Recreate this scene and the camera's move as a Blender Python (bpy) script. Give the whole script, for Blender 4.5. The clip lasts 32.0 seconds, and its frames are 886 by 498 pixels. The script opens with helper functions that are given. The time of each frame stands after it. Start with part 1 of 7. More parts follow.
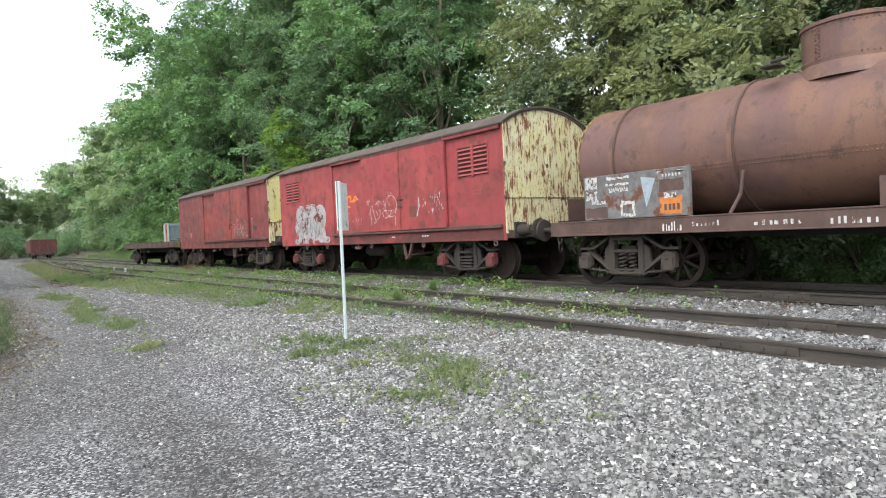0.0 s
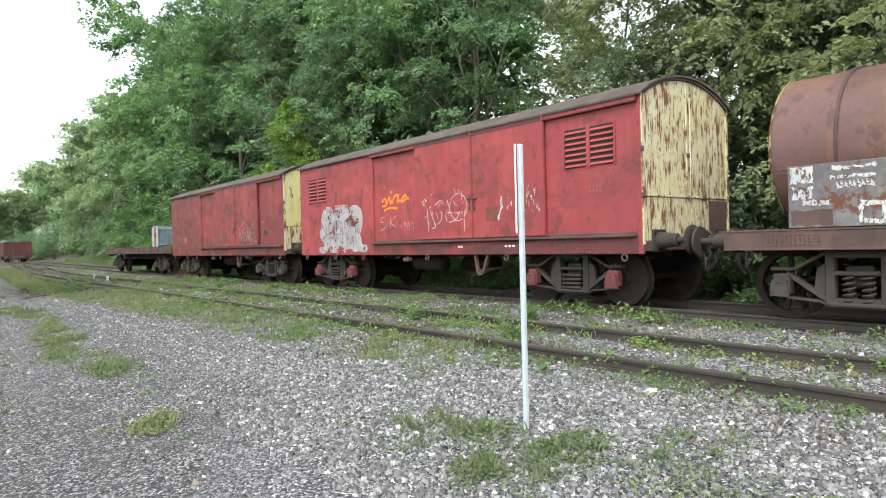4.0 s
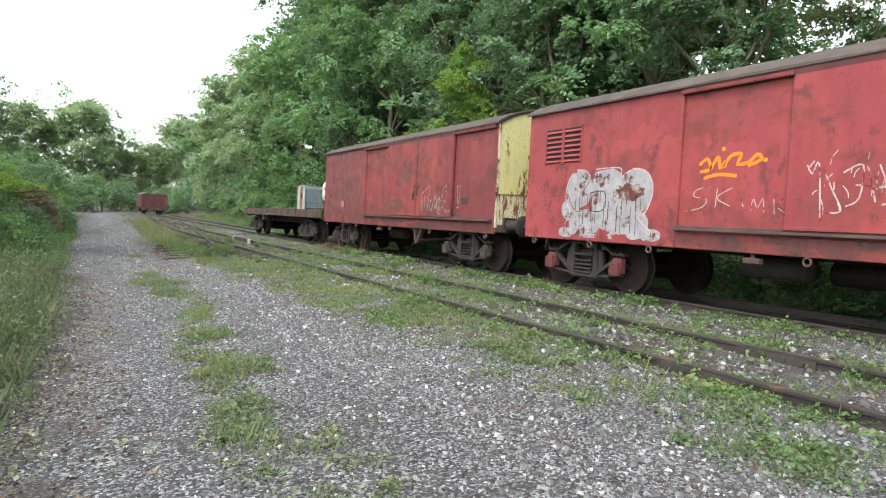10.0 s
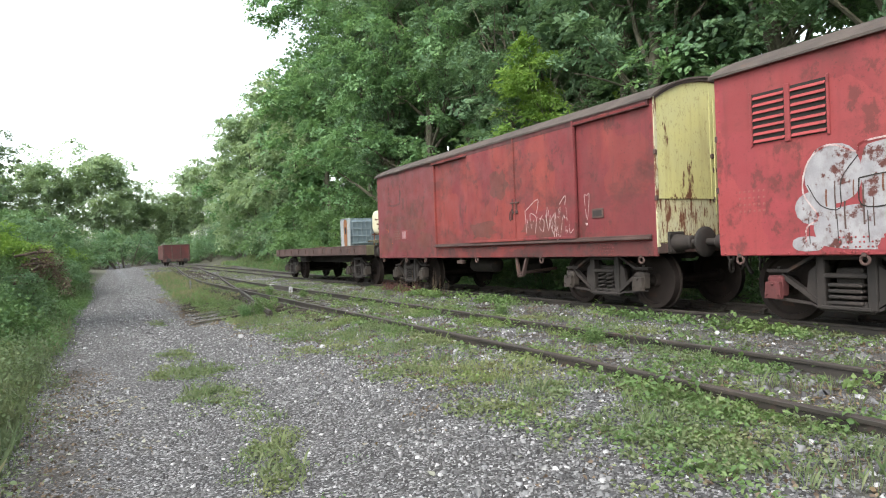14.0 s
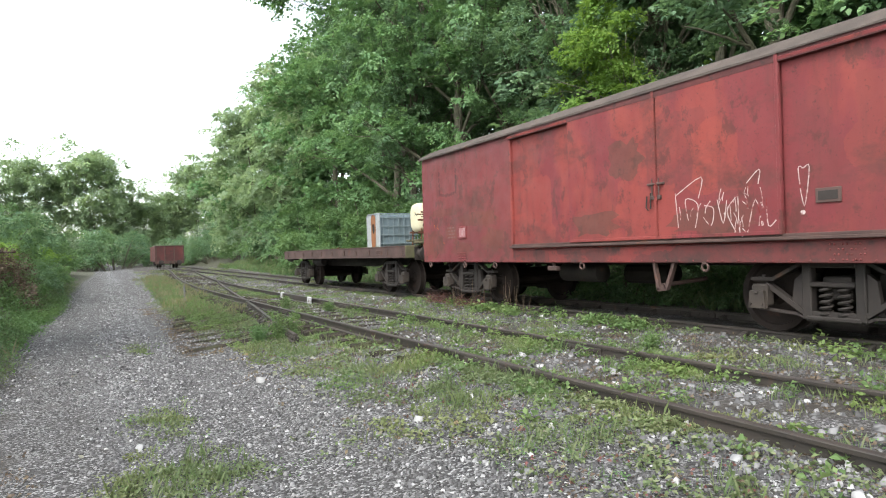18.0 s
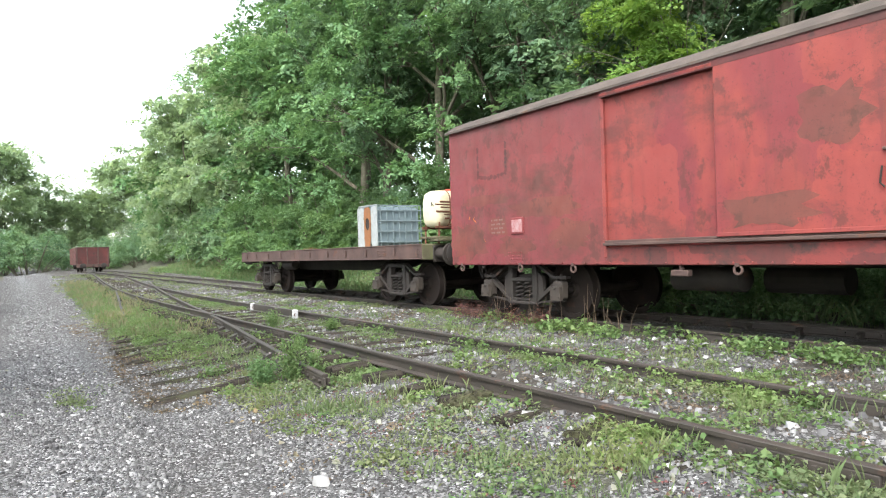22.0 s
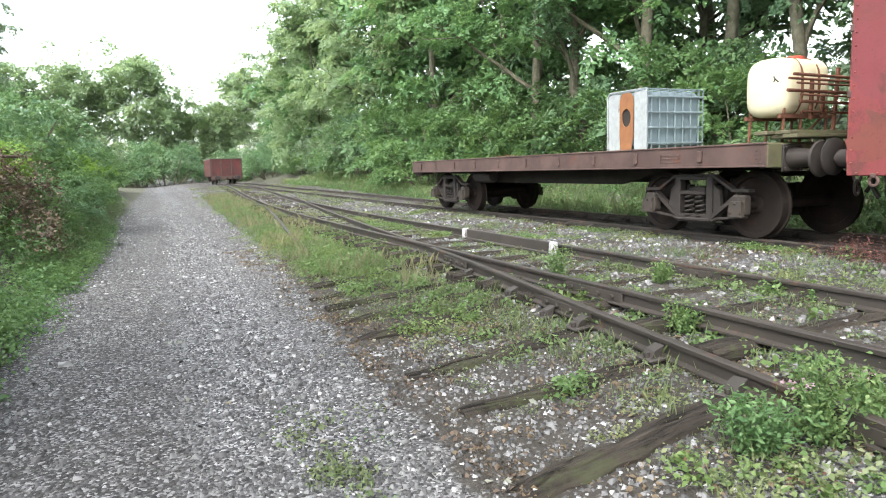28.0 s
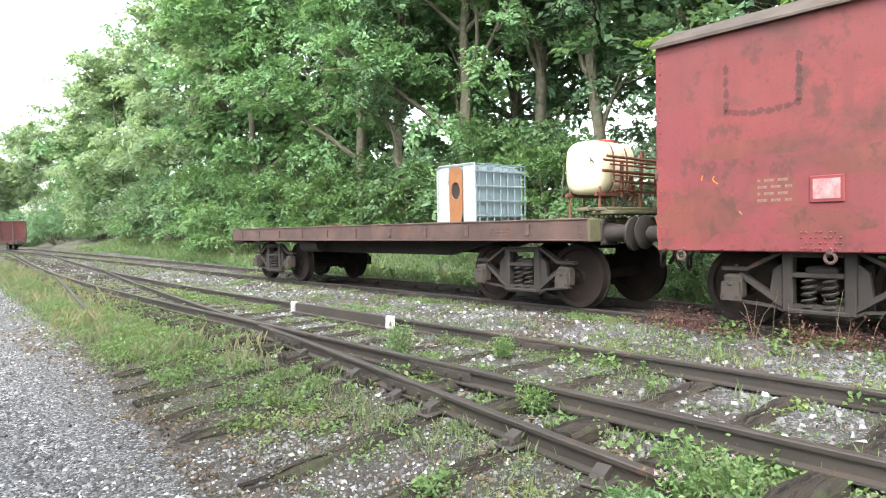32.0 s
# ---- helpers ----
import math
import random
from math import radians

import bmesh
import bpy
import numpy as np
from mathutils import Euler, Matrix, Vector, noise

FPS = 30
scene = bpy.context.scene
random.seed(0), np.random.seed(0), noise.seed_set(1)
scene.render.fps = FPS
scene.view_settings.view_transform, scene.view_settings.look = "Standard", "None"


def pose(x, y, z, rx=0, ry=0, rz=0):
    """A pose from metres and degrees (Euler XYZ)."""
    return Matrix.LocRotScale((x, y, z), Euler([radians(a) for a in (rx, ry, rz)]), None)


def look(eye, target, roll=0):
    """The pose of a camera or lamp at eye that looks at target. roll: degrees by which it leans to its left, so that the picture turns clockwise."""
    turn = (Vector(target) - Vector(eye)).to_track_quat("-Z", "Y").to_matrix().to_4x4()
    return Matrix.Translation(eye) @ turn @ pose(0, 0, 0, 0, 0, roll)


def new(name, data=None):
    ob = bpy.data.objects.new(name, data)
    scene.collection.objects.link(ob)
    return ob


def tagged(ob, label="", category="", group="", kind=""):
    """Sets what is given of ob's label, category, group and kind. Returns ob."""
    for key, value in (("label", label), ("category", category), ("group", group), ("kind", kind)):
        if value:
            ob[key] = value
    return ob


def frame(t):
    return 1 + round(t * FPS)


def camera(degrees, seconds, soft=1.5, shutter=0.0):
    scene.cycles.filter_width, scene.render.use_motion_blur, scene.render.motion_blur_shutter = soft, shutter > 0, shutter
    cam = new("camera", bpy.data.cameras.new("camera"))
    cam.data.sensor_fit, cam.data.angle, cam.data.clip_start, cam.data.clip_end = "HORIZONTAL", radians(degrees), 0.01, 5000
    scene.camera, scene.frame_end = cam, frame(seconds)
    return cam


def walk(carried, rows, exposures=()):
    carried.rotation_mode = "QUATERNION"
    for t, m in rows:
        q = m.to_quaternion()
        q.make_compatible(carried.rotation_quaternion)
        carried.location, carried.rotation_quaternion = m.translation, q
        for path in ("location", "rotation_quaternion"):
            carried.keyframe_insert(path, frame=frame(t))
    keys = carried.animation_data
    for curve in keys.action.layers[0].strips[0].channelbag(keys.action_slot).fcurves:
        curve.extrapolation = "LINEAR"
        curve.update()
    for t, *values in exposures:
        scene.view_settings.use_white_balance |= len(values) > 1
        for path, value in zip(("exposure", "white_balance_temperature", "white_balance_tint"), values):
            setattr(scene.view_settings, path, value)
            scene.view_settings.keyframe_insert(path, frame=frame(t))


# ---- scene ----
cam = camera(67.9, 32.0, 1.1)
METRES, EYE, GRADE, TURN = 29.412, 1.5, -0.72, -37.0
ROWS = [
    (0.0, 0.0, 0.0, 0.0, -0.04, -0.74, 2.95),
    (0.5, -0.0065, 0.0138, 0.0013, -0.24, -0.75, 3.01),
    (1.0, -0.0155, 0.028, 0.0015, -1.25, 0.29, 2.43),
    (1.5, -0.0224, 0.0423, 0.0011, -3.6, -1.53, 1.71),
    (2.0, -0.0309, 0.0572, 0.0016, -2.71, -2.14, 0.87),
    (2.5, -0.0392, 0.0715, 0.002, -2.84, -1.58, 1.12),
    (3.0, -0.0464, 0.0897, 0.0022, -2.16, -1.38, 0.88),
    (3.5, -0.0557, 0.1069, 0.0026, -1.94, -0.45, 0.75),
    (4.0, -0.0663, 0.126, 0.0029, -1.49, 0.14, 1.85),
    (4.5, -0.0769, 0.1423, 0.0029, 0.18, 0.94, 2.35),
    (6.5, -0.1231, 0.2018, 0.003, 2.7, 0.78, 3.12),
    (7.0, -0.1324, 0.2175, 0.0028, 3.08, 0.65, 2.12),
    (7.5, -0.1385, 0.2327, 0.0035, 2.74, -0.9, 1.69),
    (8.0, -0.1458, 0.2482, 0.004, 3.84, 0.03, 0.69),
    (8.5, -0.1534, 0.2629, 0.0044, 4.38, -0.83, 0.38),
    (9.0, -0.1629, 0.2784, 0.0055, 6.84, -0.91, 0.24),
    (9.5, -0.1729, 0.2926, 0.0049, 6.92, -0.82, -1.46),
    (10.0, -0.1823, 0.3094, 0.005, 7.57, -1.72, -2.68),
    (10.5, -0.1916, 0.3248, 0.0055, 9.55, -0.75, -2.2),
    (11.0, -0.2014, 0.3431, 0.0057, 9.99, 0.2, -0.05),
    (11.5, -0.2124, 0.3589, 0.0061, 10.7, 1.01, 0.4),
    (12.0, -0.2239, 0.376, 0.006, 9.51, 2.22, 1.65),
    (12.5, -0.2342, 0.392, 0.0067, 9.81, 1.43, 1.53),
    (13.0, -0.2453, 0.4091, 0.0072, 9.66, 0.33, 2.16),
    (13.5, -0.2541, 0.426, 0.008, 9.45, 0.31, 2.88),
    (14.0, -0.264, 0.4435, 0.0086, 9.25, 0.51, 2.41),
    (14.5, -0.2715, 0.4601, 0.0093, 8.78, 0.93, 2.42),
    (16.5, -0.3098, 0.5249, 0.0093, 9.83, 0.92, 2.61),
    (17.0, -0.3196, 0.5409, 0.0101, 10.06, 1.89, 2.57),
    (17.5, -0.3293, 0.5559, 0.0104, 8.98, 1.85, 2.64),
    (18.0, -0.3395, 0.5726, 0.0105, 8.81, 0.81, 2.02),
    (18.5, -0.35, 0.5866, 0.0107, 8.35, 0.56, 1.29),
    (19.0, -0.3599, 0.6022, 0.0107, 6.82, 0.19, 1.86),
    (19.5, -0.3695, 0.6157, 0.0109, 5.99, 0.03, 1.19),
    (20.0, -0.3805, 0.63, 0.011, 2.05, 0.54, 2.42),
    (20.5, -0.3897, 0.6436, 0.0118, 2.53, 0.7, 1.82),
    (21.0, -0.4004, 0.657, 0.0122, 1.89, 1.17, 1.88),
    (21.5, -0.4093, 0.6695, 0.0121, 2.14, 0.99, 2.19),
    (22.0, -0.42, 0.6827, 0.0117, 3.04, 0.89, 2.01),
    (22.5, -0.4293, 0.6949, 0.0111, 2.64, -2.31, 2.13),
    (23.0, -0.4397, 0.708, 0.0116, 5.87, -2.89, 1.86),
    (23.5, -0.4492, 0.72, 0.0108, 5.31, -3.99, 1.93),
    (24.0, -0.4592, 0.7341, 0.0108, 6.52, -6.14, 1.86),
    (24.5, -0.4688, 0.7454, 0.0111, 7.17, -7.31, 1.52),
    (25.0, -0.4786, 0.7581, 0.0115, 8.08, -8.3, 1.53),
    (25.5, -0.4868, 0.7691, 0.0125, 10.46, -8.67, 1.18),
    (27.5, -0.5235, 0.8108, 0.0125, 10.23, -6.39, 2.37),
    (28.0, -0.5315, 0.8207, 0.0126, 12.29, -6.3, 1.83),
    (28.5, -0.5371, 0.8256, 0.0124, 12.5, -5.93, 1.54),
    (29.0, -0.5389, 0.8294, 0.0125, 9.41, -6.38, 0.84),
    (29.5, -0.5392, 0.8315, 0.0128, 9.12, -6.43, 0.31),
    (30.0, -0.54, 0.8331, 0.0139, 5.18, -6.57, -0.03),
    (30.5, -0.54, 0.8333, 0.0147, 2.78, -5.8, 0.22),
    (31.0, -0.5396, 0.833, 0.0154, 0.62, -3.74, 0.55),
    (31.5, -0.5392, 0.8328, 0.0157, -1.38, -2.26, 0.98),
    (32.0, -0.5391, 0.8326, 0.0157, -3.21, -1.06, 1.45),
]
walk(cam, [(t, pose(0, 0, EYE, GRADE, 0, 0) @ pose(0, 0, 0, 0, 0, TURN) @ pose(METRES * x, METRES * y, METRES * z, 90 + pitch, roll, yaw)) for t, x, y, z, yaw, pitch, roll in ROWS],
     [(t, stops, 6600, 5) for t, stops in ((0.0, 1.80), (4.0, 1.90), (9.0, 1.89), (14.0, 1.89), (18.0, 1.96), (21.0, 2.32), (23.0, 2.44), (25.0, 2.44), (28.0, 2.50), (30.0, 2.55), (32.0, 2.80))])

# ---- world and light ----
world = bpy.data.worlds.new("overcast_sky")
scene.world = world
world.use_nodes = True
wn, wl = world.node_tree.nodes, world.node_tree.links
sky = wn.new("ShaderNodeTexSky")
sky.sky_type, sky.sun_disc = "NISHITA", False
SUN_UP, SUN_AZ = 52.0, 235.0
sky.sun_elevation, sky.sun_rotation = radians(SUN_UP), radians(SUN_AZ)
sky.dust_density, sky.air_density, sky.ozone_density = 2.5, 1.0, 1.0
pale = wn.new("ShaderNodeHueSaturation")
pale.inputs["Saturation"].default_value = 0.36
wl.new(sky.outputs[0], pale.inputs["Color"])
wl.new(pale.outputs[0], wn["Background"].inputs["Color"])
wn["Background"].inputs["Strength"].default_value = 0.15
sun = new("sun", bpy.data.lights.new("sun", "SUN"))
sun.data.energy, sun.data.angle, sun.data.color = 0.6, radians(30), (1.0, 0.98, 0.95)
sd = Vector((math.sin(radians(SUN_AZ)) * math.cos(radians(SUN_UP)), math.cos(radians(SUN_AZ)) * math.cos(radians(SUN_UP)), math.sin(radians(SUN_UP))))
sun.matrix_world = look(sd * 60, (0, 0, 0))


# ---- materials ----
class Nodes:
    """A small wrapper that strings shader nodes together."""

    def __init__(self, name):
        self.m = bpy.data.materials.new(name)
        self.m.use_nodes = True
        self.n, self.l = self.m.node_tree.nodes, self.m.node_tree.links
        self.b = self.n["Principled BSDF"]
        self.co = self.n.new("ShaderNodeTexCoord").outputs["Object"]

    def put(self, sock, v):
        if isinstance(v, bpy.types.NodeSocket):
            self.l.new(v, sock)
        elif isinstance(v, (tuple, list)) and len(v) == 3 and sock.type == "RGBA":
            sock.default_value = (*v, 1)
        else:
            sock.default_value = v

    def noise(self, scale, detail=4, rough=0.55, stretch=None, seed=0.0, dist=0.0):
        t = self.n.new("ShaderNodeTexNoise")
        mp = self.n.new("ShaderNodeMapping")
        mp.inputs["Location"].default_value = (seed, seed * 1.7, seed * 0.6)
        mp.inputs["Scale"].default_value = stretch or (1, 1, 1)
        self.l.new(self.co, mp.inputs[0])
        self.l.new(mp.outputs[0], t.inputs[0])
        t.inputs["Scale"].default_value, t.inputs["Detail"].default_value = scale, detail
        t.inputs["Roughness"].default_value, t.inputs["Distortion"].default_value = rough, dist
        return t.outputs[0]

    def cells(self, scale, out="Color", feature="F1", metric="EUCLIDEAN", wobble=0.0):
        t = self.n.new("ShaderNodeTexVoronoi")
        t.feature, t.distance = feature, metric
        v = self.co
        if wobble:
            v = self.n.new("ShaderNodeVectorMath")
            v.operation = "MULTIPLY_ADD"
            w = self.n.new("ShaderNodeTexNoise")
            w.inputs["Scale"].default_value, w.inputs["Detail"].default_value = 5.0, 6
            self.l.new(self.co, w.inputs["Vector"])
            self.l.new(w.outputs["Color"], v.inputs[0])
            v.inputs[1].default_value = (wobble, wobble, wobble)
            self.l.new(self.co, v.inputs[2])
            v = v.outputs[0]
        self.l.new(v, t.inputs["Vector"])
        t.inputs["Scale"].default_value = scale
        return t.outputs[out]

    def ramp(self, v, *stops):
        r = self.n.new("ShaderNodeValToRGB")
        while len(r.color_ramp.elements) < len(stops):
            r.color_ramp.elements.new(0.5)
        for e, (p, c) in zip(r.color_ramp.elements, stops):
            e.position = p
            e.color = (c, c, c, 1) if isinstance(c, (int, float)) else (*c, 1)
        self.put(r.inputs[0], v)
        return r.outputs[0]

    def step(self, v, a, b):
        return self.ramp(v, (a, 0.0), (b, 1.0))

    def mix(self, f, a, b, kind="MIX"):
        x = self.n.new("ShaderNodeMix")
        x.data_type, x.blend_type = "RGBA", kind
        self.put(x.inputs["Factor"], f)
        self.put(x.inputs["A"], a)
        self.put(x.inputs["B"], b)
        return x.outputs["Result"]

    def math(self, op, a, b=0.0):
        x = self.n.new("ShaderNodeMath")
        x.operation = op
        self.put(x.inputs[0], a)
        self.put(x.inputs[1], b)
        return x.outputs[0]

    def attr(self, name):
        a = self.n.new("ShaderNodeAttribute")
        a.attribute_name = name
        return a.outputs["Color"]

    def split(self, v):
        x = self.n.new("ShaderNodeSeparateXYZ")
        self.put(x.inputs[0], v)
        return x.outputs

    def island(self):
        return self.n.new("ShaderNodeNewGeometry").outputs["Random Per Island"]

    def piece(self):
        return self.n.new("ShaderNodeObjectInfo").outputs["Random"]

    def bump(self, h, strength=0.4, dist=0.01):
        x = self.n.new("ShaderNodeBump")
        x.inputs["Strength"].default_value, x.inputs["Distance"].default_value = strength, dist
        self.put(x.inputs["Height"], h)
        self.l.new(x.outputs[0], self.b.inputs["Normal"])

    def done(self, col, rough=0.8, metal=0.0, spec=0.3):
        self.put(self.b.inputs["Base Color"], col)
        self.put(self.b.inputs["Roughness"], rough)
        self.put(self.b.inputs["Metallic"], metal)
        self.b.inputs["Specular IOR Level"].default_value = spec
        return self.m


def weathered(name, base, other, dirt=(0.05, 0.04, 0.035), rust=None, rust_at=(0.56, 0.66), streak=False, rough=0.75, scale=1.6, dirt_at=(0.5, 0.75), amount=0.7, spec=0.25, relief=0.3):
    k = Nodes(name)
    c = k.mix(k.step(k.noise(scale, 5, 0.6), 0.38, 0.64), base, other)
    c = k.mix(k.math("MULTIPLY", k.step(k.noise(scale * 2.3, 7, 0.68, (1, 1, 0.7), 4.1), *dirt_at), amount), c, dirt)
    g = k.noise(70, 4, 0.6, None, 2.0)
    c = k.mix(k.math("MULTIPLY", k.step(g, 0.35, 0.75), 0.35), c, k.mix(0.5, c, dirt))
    h = g
    if rust:
        s = (1, 1, 0.12) if streak else (1, 1, 1)
        r = k.step(k.noise(5.0 if streak else 3.2, 8, 0.7, s, 8.3), *rust_at)
        c = k.mix(r, c, k.mix(k.noise(25, 4), rust, tuple(v * 0.45 for v in rust)))
        h = k.math("SUBTRACT", g, k.math("MULTIPLY", r, 0.6))
    k.bump(h, relief, 0.006)
    return k.done(c, rough, 0.0, spec)


def side_paint(name, a, b, grime, rust, warm, much=0.6, patch=1.0):
    """Old brushed paint on steel sheet: faded patches, bare primer, brown grime, run marks, rust specks and soft dents."""
    k = Nodes(name)
    c = k.mix(k.step(k.noise(0.5, 6, 0.58), 0.42, 0.6), a, b)
    c = k.mix(k.math("MULTIPLY", k.step(k.noise(0.8, 6, 0.5, (1, 1.3, 0.55), 12.0), 0.52, 0.6), 0.62), c, warm)
    coat = k.split(k.cells(1.1, metric="CHEBYCHEV", wobble=0.16))
    c = k.mix(k.math("MULTIPLY", k.step(coat[0], 0.62, 0.7), 0.5), c, warm)
    c = k.mix(k.math("MULTIPLY", k.step(coat[1], 0.6, 0.72), 0.42), c, k.mix(0.45, b, grime))
    c = k.mix(k.math("MULTIPLY", k.step(k.noise(patch, 9, 0.7, (1, 0.8, 1.25), 3.3), 0.515, 0.65), much), c, grime)
    c = k.mix(k.math("MULTIPLY", k.step(k.noise(2.4 * patch, 8, 0.72, (1, 1, 0.8), 17.3), 0.56, 0.62), 0.7), c, k.mix(0.6, grime, rust))
    c = k.mix(k.math("MULTIPLY", k.step(k.noise(7, 5, 0.6, (1, 1, 0.10), 6.0), 0.52, 0.74), 0.42), c, grime)
    c = k.mix(k.math("MULTIPLY", k.step(k.noise(4.2, 10, 0.8, None, 9.0), 0.60, 0.66), 0.8), c, rust)
    c = k.mix(k.math("MULTIPLY", k.step(k.noise(30, 5, 0.7, None, 1.0), 0.60, 0.66), 0.6), c, rust)
    fine = k.noise(120, 3, 0.6)
    c = k.mix(k.math("MULTIPLY", k.step(fine, 0.35, 0.8), 0.3), c, grime)
    k.bump(k.math("ADD", k.math("MULTIPLY", k.noise(1.6, 2, 0.4, None, 5.0), 3.0), k.math("MULTIPLY", k.noise(30, 5, 0.7, None, 1.0), 0.12)), 0.35, 0.02)
    return k.done(c, k.ramp(k.noise(3, 4), (0.3, 0.48), (0.7, 0.75)), 0.0, 0.3)


RED = side_paint("faded_red_paint", (0.245, 0.040, 0.047), (0.205, 0.033, 0.037), (0.112, 0.031, 0.028), (0.070, 0.026, 0.021), (0.28, 0.050, 0.050), 0.7)
RED_OLD = side_paint("dull_red_paint", (0.152, 0.028, 0.033), (0.175, 0.033, 0.035), (0.085, 0.028, 0.025), (0.056, 0.022, 0.018), (0.245, 0.047, 0.035), 0.85)
RED_RUSTY = side_paint("rust_eaten_red_paint", (0.155, 0.032, 0.038), (0.138, 0.033, 0.036), (0.080, 0.031, 0.026), (0.055, 0.025, 0.020), (0.172, 0.036, 0.036), 0.95, 1.0)
SOLE = side_paint("grimy_red_solebar_paint", (0.125, 0.027, 0.028), (0.085, 0.028, 0.026), (0.045, 0.026, 0.024), (0.03, 0.02, 0.018), (0.22, 0.038, 0.035), 0.95, 1.8)
MAROON = side_paint("dark_maroon_paint", (0.085, 0.022, 0.022), (0.065, 0.022, 0.021), (0.045, 0.022, 0.02), (0.032, 0.02, 0.018), (0.11, 0.028, 0.026), 0.6)


def peeling(name, paint, paint2, rust, at, scale, long, fleck=0.5):
    """Flaking paint: long rusty runs, crisp flakes and a dirty film over what is left."""
    k = Nodes(name)
    c = k.mix(k.step(k.noise(1.4, 5, 0.6), 0.4, 0.62), paint, paint2)
    c = k.mix(k.math("MULTIPLY", k.step(k.noise(9, 5, 0.6, (1, 1, 0.12), 2.0), 0.5, 0.72), 0.5), c, tuple(v * 0.5 + r * 0.5 for v, r in zip(paint, rust)))
    big = k.noise(scale * 0.4, 4, 0.6, (1, 1, 0.4), 5.0)
    runs = k.math("ADD", k.noise(scale, 10, 0.75, (1, 1, long), 8.3), k.math("MULTIPLY", k.math("SUBTRACT", big, 0.5), 0.55))
    r1 = k.step(runs, at, at + 0.035)
    r2 = k.math("MULTIPLY", k.step(k.noise(26, 8, 0.75, (1, 1, 0.5), 1.0), 0.57, 0.60), fleck)
    r = k.math("MAXIMUM", r1, r2)
    c = k.mix(r, c, k.mix(k.noise(20, 5, 0.7), rust, tuple(v * 0.4 for v in rust)))
    k.bump(k.math("SUBTRACT", k.math("MULTIPLY", k.noise(60, 4), 0.4), r), 0.5, 0.004)
    return k.done(c, 0.75, 0.0, 0.25)


YELLOW = peeling("cream_yellow_paint", (0.46, 0.425, 0.25), (0.46, 0.44, 0.31), (0.19, 0.082, 0.045), 0.53, 17.0, 0.12, 0.9)
PEEL = peeling("peeling_white_paint", (0.42, 0.42, 0.42), (0.34, 0.34, 0.35), (0.12, 0.075, 0.062), 0.52, 14.0, 0.6, 0.9)
YELLOW_CLEAN = peeling("pale_yellow_paint", (0.46, 0.43, 0.19), (0.43, 0.41, 0.205), (0.15, 0.065, 0.032), 0.60, 4.0, 0.3, 0.35)
RIM = peeling("dull_yellow_rim_paint", (0.26, 0.20, 0.075), (0.22, 0.17, 0.07), (0.10, 0.05, 0.034), 0.50, 9.0, 1.0, 0.6)
TANK = side_paint("rusty_brown_tank_paint", (0.110, 0.060, 0.055), (0.132, 0.070, 0.060), (0.072, 0.043, 0.040), (0.050, 0.032, 0.029), (0.165, 0.088, 0.056), 0.6)
SILL = weathered("rusty_brown_steel", (0.064, 0.040, 0.036), (0.092, 0.057, 0.050), (0.035, 0.025, 0.023), (0.14, 0.055, 0.03), (0.60, 0.72))
IRON = weathered("grimy_running_gear_iron", (0.022, 0.019, 0.018), (0.04, 0.032, 0.029), (0.02, 0.017, 0.016), (0.10, 0.05, 0.032), (0.60, 0.74), rough=0.7)
IRON_TAN = weathered("dusty_brown_bogie_iron", (0.033, 0.028, 0.025), (0.052, 0.041, 0.035), (0.026, 0.022, 0.02), (0.10, 0.05, 0.034), (0.60, 0.74), rough=0.75)
WHEEL = weathered("dark_rusty_wheel_steel", (0.014, 0.011, 0.010), (0.024, 0.018, 0.016), (0.016, 0.013, 0.012), (0.06, 0.03, 0.021), (0.60, 0.74), rough=0.9, spec=0.12)
BOARD_ORANGE = weathered("orange_label_paint", (0.42, 0.15, 0.04), (0.36, 0.13, 0.04), (0.2, 0.07, 0.035), (0.16, 0.06, 0.035), (0.55, 0.62), scale=9)
RAIL = weathered("rusted_rail_steel", (0.030, 0.025, 0.022), (0.046, 0.037, 0.032), (0.034, 0.028, 0.022), (0.16, 0.075, 0.045), (0.58, 0.74), rough=0.62, spec=0.4)
ROOF = weathered("tarred_roof_sheet", (0.062, 0.050, 0.045), (0.098, 0.078, 0.068), (0.05, 0.04, 0.035), (0.15, 0.08, 0.052), (0.6, 0.75), rough=0.9)
# Near-black steel; shade under the wagons and inside openings is put into it.
DARK = weathered("black_steel_with_shade", (0.018, 0.015, 0.014), (0.03, 0.025, 0.022), (0.01, 0.009, 0.008))
def timber(name, a, b, dark):
    """Weathered timber with grain, cracks and rot along its length."""
    k = Nodes(name)
    grain = k.noise(26, 7, 0.7, (0.08, 1, 1))
    c = k.mix(k.step(grain, 0.35, 0.65), a, b)
    c = k.mix(k.step(k.noise(9, 8, 0.75, (0.14, 1.6, 1.6), 3.0), 0.52, 0.58), c, dark)
    c = k.mix(k.math("MULTIPLY", k.step(k.noise(3.5, 6, 0.7, None, 6.0), 0.52, 0.62), 0.6), c, (0.055, 0.062, 0.030))
    k.bump(k.math("ADD", grain, k.math("MULTIPLY", k.noise(9, 8, 0.75, (0.14, 1.6, 1.6), 3.0), -1.6)), 1.0, 0.02)
    return k.done(c, 0.95, 0.0, 0.15)


